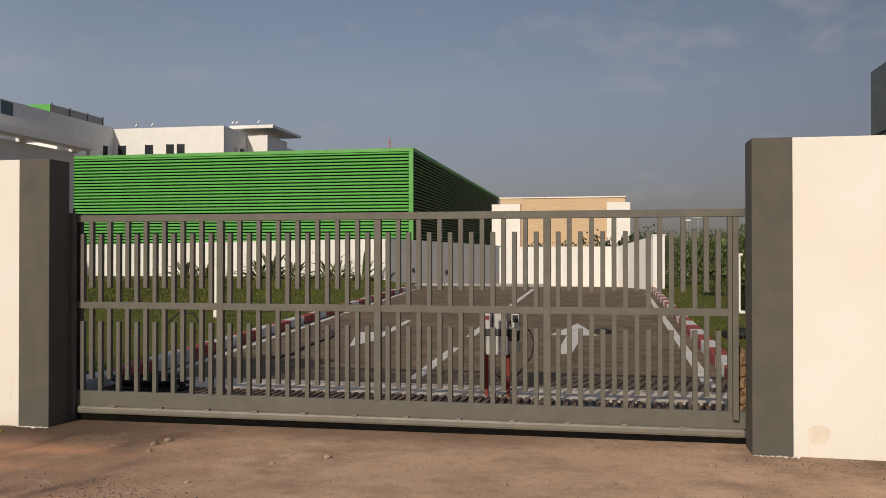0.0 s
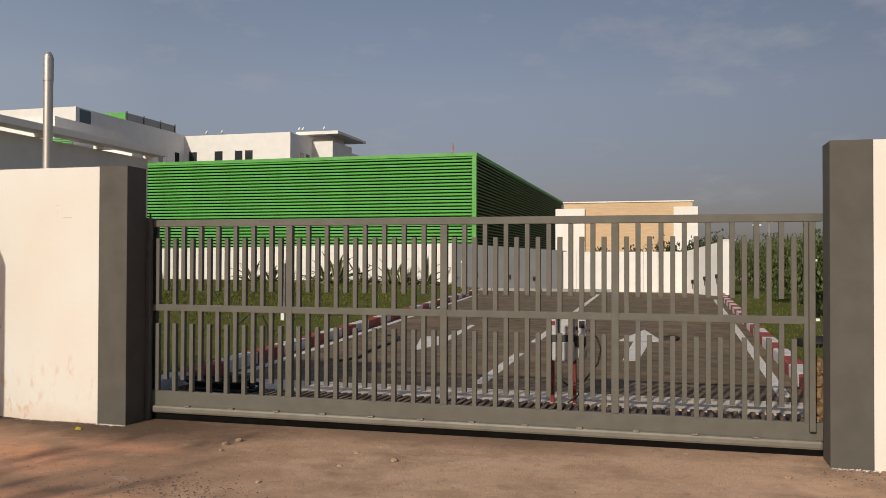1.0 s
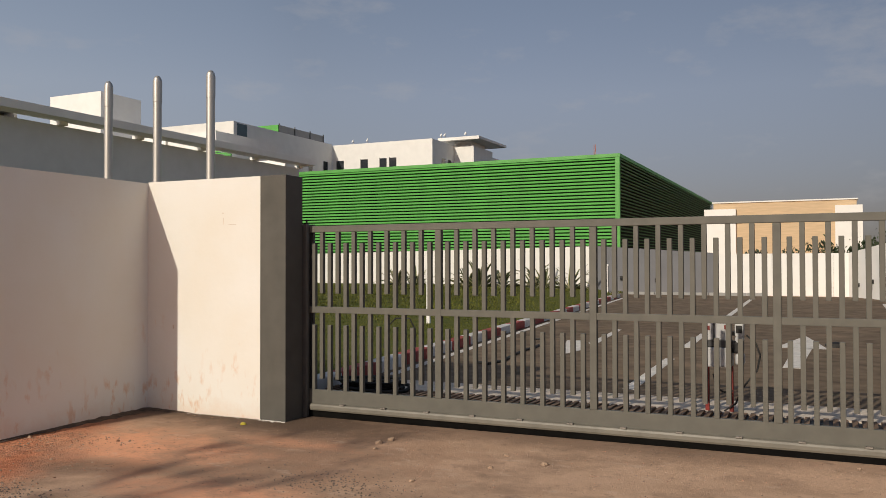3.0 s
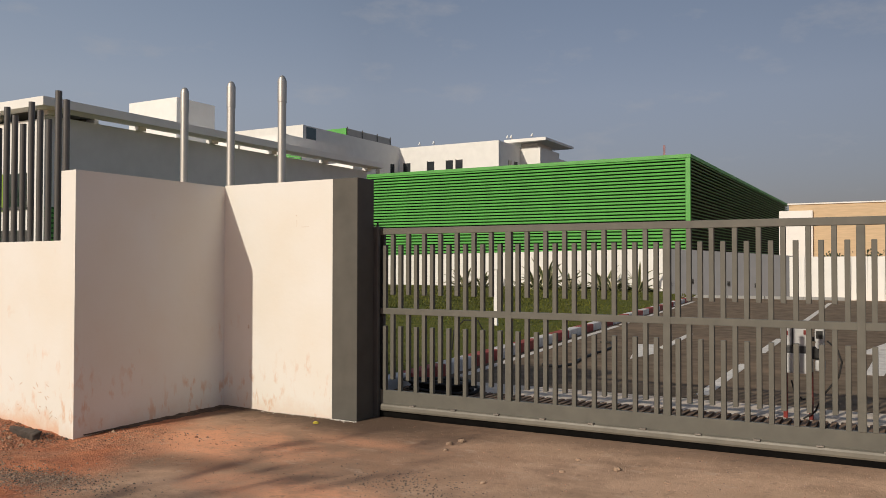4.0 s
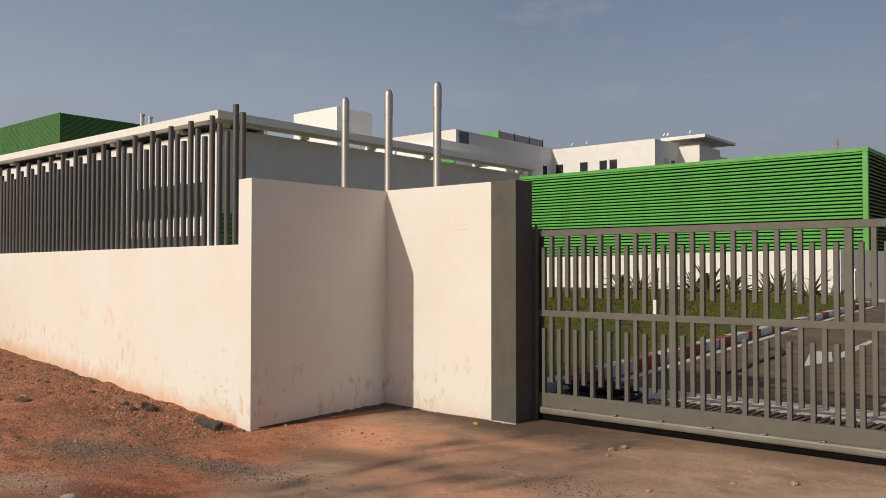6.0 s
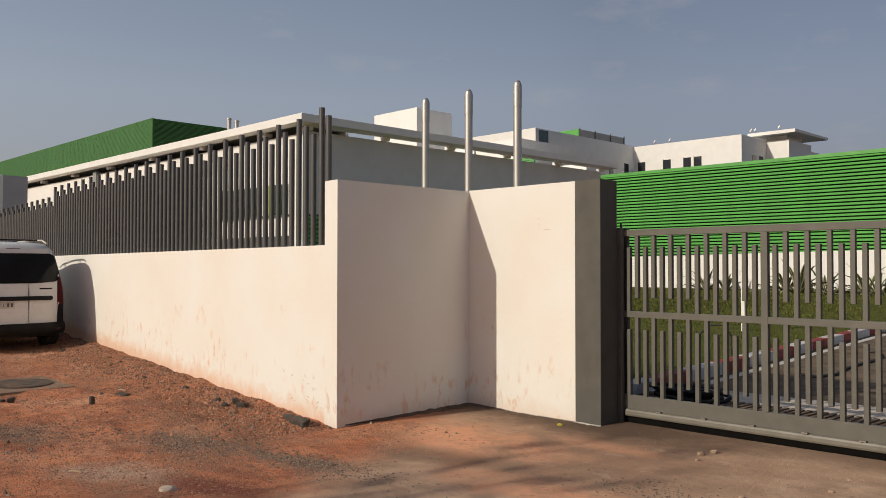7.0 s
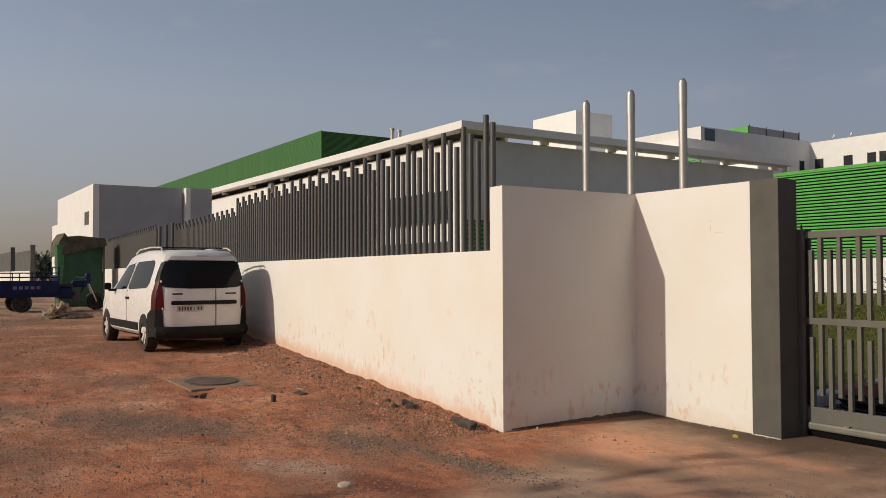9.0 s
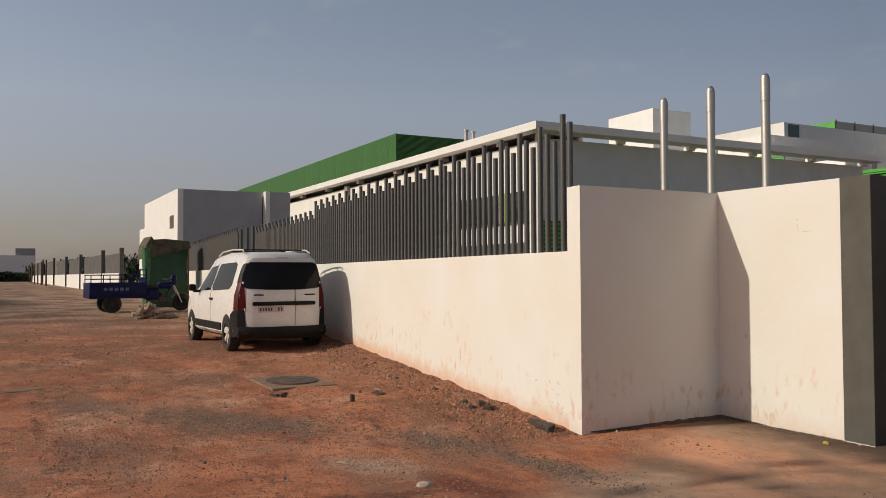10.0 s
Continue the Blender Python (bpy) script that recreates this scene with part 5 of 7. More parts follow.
def parked_van(at, turn, scale):
    v = thing("van", "white compact van with black bumpers parked along the street wall", "car", at, turn)
    v.scale = (scale,) * 3
    xs = [0.0, 0.05, 0.16, 0.35, 0.7, 1.0, 1.3, 1.7, 2.2, 2.42, 2.62, 2.8, 3.05, 3.25, 3.42, 3.6, 3.85, 4.05, 4.18, 4.27, 4.34]
    bm = bmesh.new()
    rings = []
    for x in xs:
        half = van_section(x)
        ring = [(w, z) for w, z in half] + [(-w, z) for w, z in half[-2::-1]]
        rings.append([bm.verts.new((lean(x, z) + bow(x, w), w, z)) for w, z in ring])
    for a, b_ in zip(rings[:-1], rings[1:]):
        for i in range(len(a)):
            j = (i + 1) % len(a)
            bm.faces.new((a[i], a[j], b_[j], b_[i]))
    # tail skin in strips between matching heights of both sides
    r0 = rings[0]
    prev = r0[:9]
    for k in (0.85, 0.7, 0.55, 0.35, 0.0, -0.35, -0.55, -0.7, -0.85, -1.0):
        nxt = []
        for i in range(8):
            c = r0[i].co
            y = c.y * k
            nxt.append(r0[16 - i] if k == -1.0 else bm.verts.new((tail_x(c.z) + bow(0, y), y, c.z)))
        nxt.append(r0[8])
        for i in range(8):
            q = [prev[i], prev[i + 1], nxt[i + 1], nxt[i]]
            bm.faces.new([p for n_, p in enumerate(q) if p not in q[:n_]])
        prev = nxt
    bm.faces.new(rings[-1])
    bmesh.ops.recalc_face_normals(bm, faces=bm.faces[:])
    part("body", bm, CAR_WHITE, v, "white painted body shell", True)
    # wheel arches and lower cladding
    for sx in (0.71, 3.52):
        for sg in (1, -1):
            side_panel("wheel_arch", arc(sx, 0.33, 0.345, -5, 185, 14), BLACK, v, sg, 0.006)
    for sg in (1, -1):
        side_panel("sill_trim", [(1.10, 0.30), (3.13, 0.30), (3.13, 0.34), (1.10, 0.34)], CAR_WHITE, v, sg, 0.02)
        side_panel("door_trim", [(1.13, 0.36), (3.1, 0.36), (3.12, 0.50), (1.11, 0.50)], CAR_PLASTIC, v, sg, 0.022, "black door rubbing panel")
        side_panel("side_window", [(0.50, 1.22), (0.68, 1.14), (1.82, 1.10), (1.88, 1.16), (1.66, 1.56), (1.56, 1.62), (0.52, 1.64), (0.37, 1.60), (0.38, 1.46)], CAR_GLASS, v, sg, 0.006)
        side_panel("door_window", [(2.02, 1.11), (3.02, 1.08), (2.84, 1.27), (2.54, 1.47), (2.30, 1.56), (1.80, 1.60), (1.86, 1.4)], CAR_GLASS, v, sg, 0.006)
        side_panel("door_seam", [(1.90, 0.40), (1.91, 0.40), (1.95, 1.05), (1.74, 1.65), (1.73, 1.65), (1.94, 1.05)], CAR_PLASTIC, v, sg, 0.003)
        side_panel("door_handle", [(1.76, 0.92), (1.94, 0.92), (1.94, 0.96), (1.76, 0.96)], CAR_PLASTIC, v, sg, 0.03)
        # tail lamp wraps the corner
        side_panel("corner_trim", [(0.0, 1.25), (0.13, 1.25), (0.10, 1.45), (0.04, 1.60), (0.0, 1.62)], CAR_PLASTIC, v, sg, 0.012)
        side_panel("tail_lamp", [(0.0, 0.76), (0.16, 0.76), (0.15, 0.98), (0.09, 1.25), (0.0, 1.27)], TAIL_RED, v, sg, 0.014, "tall red tail lamp")
        tail_panel("lamp_lens", [(sg * 0.70, 0.76), (sg * 0.815, 0.76), (sg * 0.80, 1.0), (sg * 0.77, 1.22), (sg * 0.72, 1.20)], TAIL_RED, v, 0.012)
        side_panel("bumper_corner", [(0.0, 0.30), (0.16, 0.27), (0.30, 0.28)] + arc(0.71, 0.34, 0.365, 190, 140, 6) + [(0.36, 0.68), (0.18, 0.755), (0.0, 0.765)], CAR_PLASTIC, v, sg, 0.012)
        tail_panel("bumper_corner", [(sg * 0.70, 0.44), (sg * 0.842, 0.44), (sg * 0.828, 0.765), (sg * 0.725, 0.765)], CAR_PLASTIC, v, 0.014)
        m = part("mirror_arm", (lambda b: (box(b, 2.85, 2.93, sg * 0.84 - 0.01, sg * 0.98, 1.05, 1.10, 0.01), b)[1])(bmesh.new()), CAR_PLASTIC, v)
        part("mirror", (lambda b: (box(b, 2.83, 2.93, min(sg * 0.93, sg * 1.08), max(sg * 0.93, sg * 1.08), 1.08, 1.22, 0.04), b)[1])(bmesh.new()), CAR_PLASTIC, m, "black door mirror")
        bm = bmesh.new()
        pts = [(0.42, sg * 0.64, 1.815), (0.55, sg * 0.615, 1.872), (1.2, sg * 0.62, 1.888), (1.95, sg * 0.615, 1.86), (2.12, sg * 0.64, 1.785)]
        tube(bm, pts, 0.015, 10)
        part("roof_rail", bm, ALLOY, v, "silver roof rail", True)
        for x in (0.71, 3.52):
            wheel(v, x, sg * 0.785, 0.315, 0.20, sg)
    for x in (0.75, 1.75):
        bm = bmesh.new()
        box(bm, x, x + 0.07, -0.62, 0.62, 1.868, 1.89, 0.008)
        part("cross_bar", bm, CAR_PLASTIC, v, "black roof cross bar")
    # tail
    tail_panel("rear_window", [(-0.76, 1.24), (-0.74, 1.19), (-0.66, 1.155), (-0.3, 1.13), (0.3, 1.13), (0.66, 1.155), (0.74, 1.19), (0.76, 1.24), (0.73, 1.42), (0.66, 1.60), (0.60, 1.635), (-0.60, 1.635), (-0.66, 1.60), (-0.73, 1.42)], CAR_GLASS, v, 0.014, "wide tinted rear window")
    tail_panel("door_seam", [(-0.204, 0.47), (-0.198, 0.47), (-0.198, 1.12), (-0.204, 1.12)], CAR_PLASTIC, v, 0.003)
    tail_panel("rear_door", [(-0.69, 0.56), (-0.67, 0.50), (-0.60, 0.46), (-0.215, 0.45), (-0.215, 1.125), (-0.67, 1.14), (-0.70, 0.9)], CAR_WHITE, v, 0.009)
    tail_panel("rear_door", [(0.69, 0.56), (0.67, 0.50), (0.60, 0.46), (-0.187, 0.45), (-0.187, 1.12), (0.67, 1.14), (0.70, 0.9)], CAR_WHITE, v, 0.009)
    for y, z in ((0.735, 1.26), (-0.735, 1.26), (0.72, 0.78), (-0.72, 0.78)):
        x = tail_x(z) + bow(0, y)
        bm = bmesh.new()
        box(bm, x - 0.028, x + 0.01, y - 0.012, y + 0.012, z - 0.02, z + 0.02, 0.006)
        part("door_hinge", bm, CAR_WHITE, v)
    part("handle_bar", skin([(-0.58, 0.845), (0.58, 0.845), (0.60, 0.88), (0.58, 0.915), (-0.58, 0.915), (-0.60, 0.88)], TAIL_CUTS, lambda y, z, up: (bow(0, y) - (0.05 if up else -0.02), y, z)), CAR_PLASTIC, v, "black handle bar over the plate")
    pl = tail_panel("number_plate", [(0.02, 0.72), (0.50, 0.72), (0.50, 0.83), (0.02, 0.83)], PLATE, v, 0.018)
    for i, (y, w) in enumerate(((0.455, 0.03), (0.405, 0.03), (0.355, 0.03), (0.305, 0.03), (0.255, 0.03), (0.19, 0.008), (0.12, 0.03), (0.065, 0.03))):
        tail_panel("plate_bar", [(y - w / 2, 0.745), (y + w / 2, 0.745), (y + w / 2, 0.805), (y - w / 2, 0.805)], PLATE_INK, pl, 0.0215)
    tail_panel("door_dish", [(-0.55, 0.69), (-0.30, 0.69), (-0.26, 0.75), (-0.30, 0.83), (-0.55, 0.83)], CAR_WHITE, v, 0.014)
    for y0, y1 in ((0.40, 0.57), (-0.60, -0.38)):
        tail_panel("badge", [(y0, 1.025), (y1, 1.025), (y1, 1.05), (y0, 1.05)], CAR_PLASTIC, v, 0.015, "small dark badge strip")
    deep = lambda z: 0.075 * max(0.0, 1 - ((z - 0.38) / 0.16) ** 2)
    bm = skin([(-0.82, 0.26), (0.82, 0.26), (0.845, 0.36), (0.83, 0.46), (-0.83, 0.46), (-0.845, 0.36)], (TAIL_CUTS[0], (1, (0.30, 0.34, 0.38, 0.42))), lambda y, z, up: (bow(0, y) * 0.9 - (0.012 + deep(z) if up else -0.10), y, z))
    part("rear_bumper", bm, CAR_PLASTIC, v, "black rear bumper", True)
    for y in (0.66, -0.66):
        bm = bmesh.new()
        box(bm, bow(0, y) - 0.085, bow(0, y) - 0.02, y - 0.08, y + 0.08, 0.34, 0.365, 0.005)
        part("reflector", bm, TAIL_RED, v, "small red reflector")
    bm = bmesh.new()
    box(bm, 0.125, 0.19, -0.11, 0.11, 1.69, 1.72, 0.01)
    part("brake_lamp", bm, TAIL_RED, v)
    bm = bmesh.new()
    box(bm, 0.1, 4.2, -0.72, 0.72, 0.22, 0.42, 0.03)
    part("underbody", bm, BLACK, v)
    tail_panel("roof_lip", [(-0.62, 1.645), (0.62, 1.645), (0.56, 1.71), (-0.56, 1.71)], CAR_WHITE, v, 0.02)
    return v


# the van's tail stands at x = -9.27 and its nose points down the street
parked_van((-9.28, -2.345, 0.185), 181.6, 0.965)


# ---- cargo tricycle ----
BLUE = material("blue_enamel", (0.004, 0.011, 0.075), 0.45, 0, 0.2, 3, spec=0.2, patch=0.25, patch_scale=2, patch_color=(0.012, 0.02, 0.06))


ENGINE_METAL = material("oily_engine_metal", (0.07, 0.065, 0.06), 0.5, 0.5, 0.2, 12)


def cargo_trike(at, turn):
    t = thing("cargo_tricycle", "blue motor tricycle with a railed cargo bed", "tricycle", at, turn)
    # x forward, y left
    bm = bmesh.new()
    box(bm, -0.75, 1.10, -0.62, 0.62, 0.56, 0.62, 0.01)
    for a in ((-0.75, -0.71, -0.62, 0.62), (1.06, 1.10, -0.62, 0.62), (-0.71, 1.06, -0.62, -0.58), (-0.71, 1.06, 0.58, 0.62)):
        box(bm, *a, 0.50, 1.03, 0.006)
    part("cargo_bed", bm, BLUE, t)
    for sg in (-1, 1):
        bm = bmesh.new()
        for z in (1.15, 1.29):
            cyl(bm, (-0.72, sg * 0.6, z), (1.08, sg * 0.6, z), 0.018, 0.018, 8)
        for x in (-0.7, -0.1, 0.5, 1.06):
            cyl(bm, (x, sg * 0.6, 1.02), (x, sg * 0.6, 1.29), 0.016, 0.016, 8)
        part("side_rail", bm, BLUE, t, "", True)
        wheel(t, -0.02, sg * 0.52, 0.31, 0.15, sg, 8, TYRE)
        bm = bmesh.new()
        for i in range(5):
            box(bm, i * 0.175 - 0.30, i * 0.175 - 0.185, sg * 0.621, sg * 0.625, 0.76, 0.86)
        part("side_letters", bm, material("white_lettering", (0.13, 0.15, 0.24), 0.6), t, "row of white marks on the bed side")
    bm = bmesh.new()
    tube(bm, [(1.10, -0.5, 1.0), (1.10, -0.5, 1.48), (1.10, 0.5, 1.48), (1.10, 0.5, 1.0)], 0.03, 8)
    box(bm, 1.085, 1.115, -0.5, 0.5, 1.03, 1.22, 0.004)
    part("headboard_rail", bm, BLUE, t, "", True)
    bm = bmesh.new()
    box(bm, -0.70, 1.25, -0.3, -0.22, 0.48, 0.56, 0.01)
    box(bm, -0.70, 1.25, 0.22, 0.3, 0.48, 0.56, 0.01)
    cyl(bm, (-0.02, -0.5, 0.3), (-0.02, 0.5, 0.3), 0.05, 0.05, 10)
    cyl(bm, (1.2, 0, 0.52), (1.95, 0, 0.62), 0.04, 0.04, 10)
    cyl(bm, (1.95, 0, 0.62), (2.08, 0, 1.0), 0.04, 0.04, 10)
    part("chassis", bm, BLACK, t)
    bm = bmesh.new()
    box(bm, 1.12, 1.62, -0.22, 0.22, 0.80, 0.93, 0.05)
    part("seat", bm, BLACK, t)
    bm = bmesh.new()
    box(bm, 1.15, 1.60, -0.30, 0.30, 0.42, 0.80, 0.05)
    part("engine_cover", bm, BLUE, t)
    bm = bmesh.new()
    box(bm, 1.60, 2.12, -0.16, 0.16, 0.80, 1.04, 0.08)
    part("fuel_tank", bm, BLUE, t)
    bm = bmesh.new()
    cyl(bm, (1.75, 0, 0.30), (1.75, 0, 0.66), 0.15, 0.12, 12)
    box(bm, 1.6, 1.95, -0.14, 0.14, 0.3, 0.52, 0.03)
    part("engine", bm, ENGINE_METAL, t)
    w = wheel(t, 2.42, 0, 0.30, 0.10, 1, 10, TYRE)
    bm = bmesh.new()
    for sg in (-1, 1):
        cyl(bm, (2.42, sg * 0.09, 0.30), (2.08, sg * 0.09, 1.08), 0.026, 0.026, 10)
    part("fork", bm, STEEL, t, "", True)
    bm = bmesh.new()
    tube(bm, [(1.88, -0.40, 1.15), (2.04, -0.2, 1.12), (2.04, 0.2, 1.12), (1.88, 0.40, 1.15)], 0.022, 8)
    part("handlebar", bm, BLACK, t, "", True)
    bm = bmesh.new()
    box(bm, 2.06, 2.24, -0.14, 0.14, 0.92, 1.28, 0.05)
    part("headlamp_cowl", bm, BLUE, t)
    bm = bmesh.new()
    cyl(bm, (2.22, 0, 1.05), (2.28, 0, 1.05), 0.085, 0.08, 14)
    part("headlamp", bm, DARK_GLASS, t)
    bm = bmesh.new()
    pts = arc(2.42, 0.30, 0.36, 20, 150, 8)
    for (x0, z0), (x1, z1) in zip(pts[:-1], pts[1:]):
        f = [bm.verts.new(p) for p in ((x0, -0.07, z0), (x0, 0.07, z0), (x1, 0.07, z1), (x1, -0.07, z1))]
        bm.faces.new(f)
    bmesh.ops.solidify(bm, geom=bm.faces[:], thickness=0.012)
    part("mudguard", bm, STEEL, t)
    return t


cargo_trike((-27.4, -3.25, 0.2), 94).scale = (1.06,) * 3


# ---- guard booth under a green tarpaulin ----
def tarp_booth():
    TARP = material("green_tarpaulin", (0.02, 0.085, 0.035), 0.6, 0, 0.2, 2.0, 0.02, 6, patch=0.4, patch_scale=1.2, patch_color=(0.05, 0.12, 0.06))
    THATCH = material("faded_brown_cloth", (0.13, 0.115, 0.07), 0.9, 0, 0.25, 4, 0.02, 9)
    b = thing("guard_booth", "makeshift guard booth wrapped in dark green tarpaulin", "booth", at=(-31.9, -0.55, 0.2), turn=0)
    bm = bmesh.new()
    box(bm, -0.75, 0.75, -0.80, 0.78, 0, 2.45)
    bmesh.ops.subdivide_edges(bm, edges=bm.edges[:], cuts=7, use_grid_fill=True)
    for v in bm.verts:
        v.co += Vector((noise.noise(v.co * 1.8), noise.noise(v.co * 1.8 + Vector((7, 0, 0))), 0)) * 0.05
    part("tarpaulin_wall", bm, TARP, b, "", True)
    bm = bmesh.new()
    prof = [(-0.98, 2.05), (-0.92, 2.62), (-0.72, 2.98), (-0.62, 2.84), (-0.2, 2.86), (0.35, 2.82), (0.80, 2.78), (0.90, 2.5)]
    rows = [[bm.verts.new((x, y + 0.05 * math.sin(3 * x), z + 0.05 * noise.noise(Vector((x * 3, y * 3, 0))))) for y, z in prof] for x in (-0.95, -0.5, 0, 0.5, 0.95)]
    for a, c in zip(rows[:-1], rows[1:]):
        for i in range(len(prof) - 1):
            bm.faces.new((a[i], a[i + 1], c[i + 1], c[i]))
    bm.faces.new(rows[0][::-1])
    bm.faces.new(rows[-1])
    bmesh.ops.recalc_face_normals(bm, faces=bm.faces[:])
    bmesh.ops.solidify(bm, geom=bm.faces[:], thickness=0.03)
    part("roof_sheet", bm, THATCH, b, "faded sheet sagging over the roof")
    bm = bmesh.new()
    for k in range(3):
        y = -0.88 + 0.05 * k
        cyl(bm, (0.80 - 0.1 * k, y, 0.3), (0.86, y - 0.06, 2.5), 0.05, 0.16, 7)
    part("tarpaulin_flap", bm, material("pale_green_sheet", (0.07, 0.24, 0.09), 0.5, 0, 0.2, 4), b, "loose flap of the tarpaulin")
    timber = material("raw_timber", (0.28, 0.19, 0.10), 0.8, 0, 0.2, 8, streak=0.2)
    for y in (-0.86, 0.82):
        bm = bmesh.new()
        cyl(bm, (0.78, y, 0), (0.78, y, 2.5), 0.04, 0.04, 8)
        part("corner_pole", bm, timber, b)


tarp_booth()


def blob(bm, centre, size, seed, sub=2):
    g = bmesh.ops.create_icosphere(bm, subdivisions=sub, radius=1.0)
    for v in g["verts"]:
        n = 1 + 0.35 * noise.noise(v.co * 1.7 + Vector((seed, 0, 0))) + 0.12 * noise.noise(v.co * 5 + Vector((0, seed, 0)))
        v.co = Vector((v.co.x * size[0] * n, v.co.y * size[1] * n, max(v.co.z * n, -0.5) * size[2])) + Vector(centre)


def rag_heap():
    h = thing("rag_heap", "heap of crumpled beige sacks and cloth on the soil", "rubble heap", at=(-21.9, -2.7, 0.2))
    m = material("beige_sacking", (0.40, 0.30, 0.22), 0.9, 0, 0.3, 7, 0.02, 14, island=0.3)
    for i in range(26):
        bm = bmesh.new()
        y = random.gauss(0, 0.26)
        blob(bm, (random.uniform(-0.25, 0.25), y, 0.05 + random.uniform(0.0, 1.0) * max(0.05, 0.42 - abs(y) * 0.7)), (random.uniform(.08, .16), random.uniform(.08, .17), random.uniform(.06, .13)), i * 3.1, 3)
        for v in bm.verts:
            v.co += Vector((noise.noise(v.co * 13), noise.noise(v.co * 13 + Vector((5, 0, 0))), noise.noise(v.co * 13 + Vector((0, 5, 0))))) * 0.05
            v.co.z = max(v.co.z, -0.01)
        part("sack", bm, m, h)


rag_heap()


# ---- things beside the drive ----
def payment_post():
    RED = material("red_enamel", (0.22, 0.02, 0.015), 0.5, 0, 0.2, 9)
    PALE = material("pale_grey_enamel", (0.50, 0.50, 0.50), 0.45, 0, 0.08, 8)
    k = thing("access_terminal", "pale grey access terminal on red legs with dangling cables", "terminal", at=(4.056, 2.30, 0))
    for x in (-0.118, 0.118):
        solid("leg", RED, [(x - 0.02, x + 0.02, -0.025, 0.025, 0.0, 0.48)], k, "red steel leg", 0.004)
    solid("cabinet", PALE, [(-0.107, 0.13, -0.12, 0.12, 0.47, 0.67)], k, "pale grey steel cabinet", 0.012)
    solid("drive_band", material("dark_grey_casting", (0.05, 0.05, 0.052), 0.6, 0, 0.1, 9), [(-0.135, 0.125, -0.10, 0.10, 0.67, 0.74)], k, "dark cast band between the cabinets", 0.01)
    solid("cabinet", PALE, [(-0.15, -0.045, -0.11, 0.11, 0.74, 0.96)], k, "pale grey steel cabinet", 0.012)
    solid("cabinet", PALE, [(-0.035, 0.115, -0.10, 0.11, 0.74, 0.96)], k, "pale grey steel cabinet", 0.012)
    for x, z in ((-0.10, 0.86), (0.085, 0.87)):
        solid("label_plate", RED, [(x - 0.022, x + 0.022, -0.117, -0.099, z - 0.012, z + 0.03)], k, "small red label")
    solid("reader", PALE, [(0.165, 0.25, -0.14, -0.02, 0.79, 0.92)], k, "", 0.012)
    solid("reader_window", BLACK, [(0.178, 0.237, -0.146, -0.14, 0.825, 0.90)], k)
    bm = bmesh.new()
    cyl(bm, (0.21, -0.15, 0.765), (0.21, -0.04, 0.765), 0.04, 0.04, 16)
    part("knob", bm, PALE, k, "pale round knob", True)
    solid("motor_housing", BLACK, [(0.13, 0.24, -0.1, 0.06, 0.615, 0.735)], k, "", 0.02)
    solid("connector_box", PALE, [(0.16, 0.25, -0.10, 0.04, 0.50, 0.61)], k, "", 0.02)
    solid("bracket", BLACK, [(0.13, 0.19, -0.04, 0.04, 0.79, 0.83)], k)
    for pts in ([(0.27, -0.06, 0.8), (0.36, -0.06, 0.72), (0.40, -0.06, 0.6), (0.37, -0.06, 0.45), (0.30, -0.06, 0.36), (0.22, -0.05, 0.25), (0.16, -0.05, 0.1), (0.05, -0.05, 0.02)],
                [(-0.05, -0.1, 0.4), (-0.02, -0.12, 0.28), (0.05, -0.12, 0.22), (0.14, -0.1, 0.24)]):
        bm = bmesh.new()
        tube(bm, pts, 0.009, 6)
        part("cable", bm, BLACK, k, "black cable", True)


payment_post()


def bollard_lamp(x, y, h):
    b = thing("bollard_lamp", "slim white garden lamp post with a dark side on the lawn", "lamp post", at=(x, y, 0.1))
    solid("post", WHITE_CLEAN, [(-0.04, 0.045, -0.03, 0.05, 0, h)], b, "", 0.005)
    solid("dark_face", TUBE_GREY, [(0.045, 0.07, -0.028, 0.045, 0.3, h - 0.08)], b)
    solid("head", WHITE_CLEAN, [(-0.08, 0.09, -0.05, 0.06, h - 0.07, h + 0.02)], b, "", 0.008)


bollard_lamp(-3.66, 11.3, 1.42)
bollard_lamp(-4.6, 33.0, 1.4)


def garden_hose():
    h = thing("garden_hoop", "thin dark hoop of irrigation pipe bowed over the lawn", "pipe")
    bm = bmesh.new()
    pts = [(-1.72, 5.6, 0.1), (-1.68, 5.6, 0.45), (-1.5, 5.62, 0.62), (-1.25, 5.64, 0.62), (-1.16, 5.66, 0.45), (-1.15, 5.66, 0.12)]
    tube(bm, pts, 0.012, 8)
    part("pipe", bm, BLACK, h, "", True)


garden_hose()


CABLE = ((0.13, 5.12), (0.42, 5.01), (0.5, 5.42), (0.34, 6.32), (0.26, 7.21), (0.28, 7.57), (0.19, 8.34), (-0.11, 9.19), (-0.32, 9.16))
COIL = (0.10, 2.02)


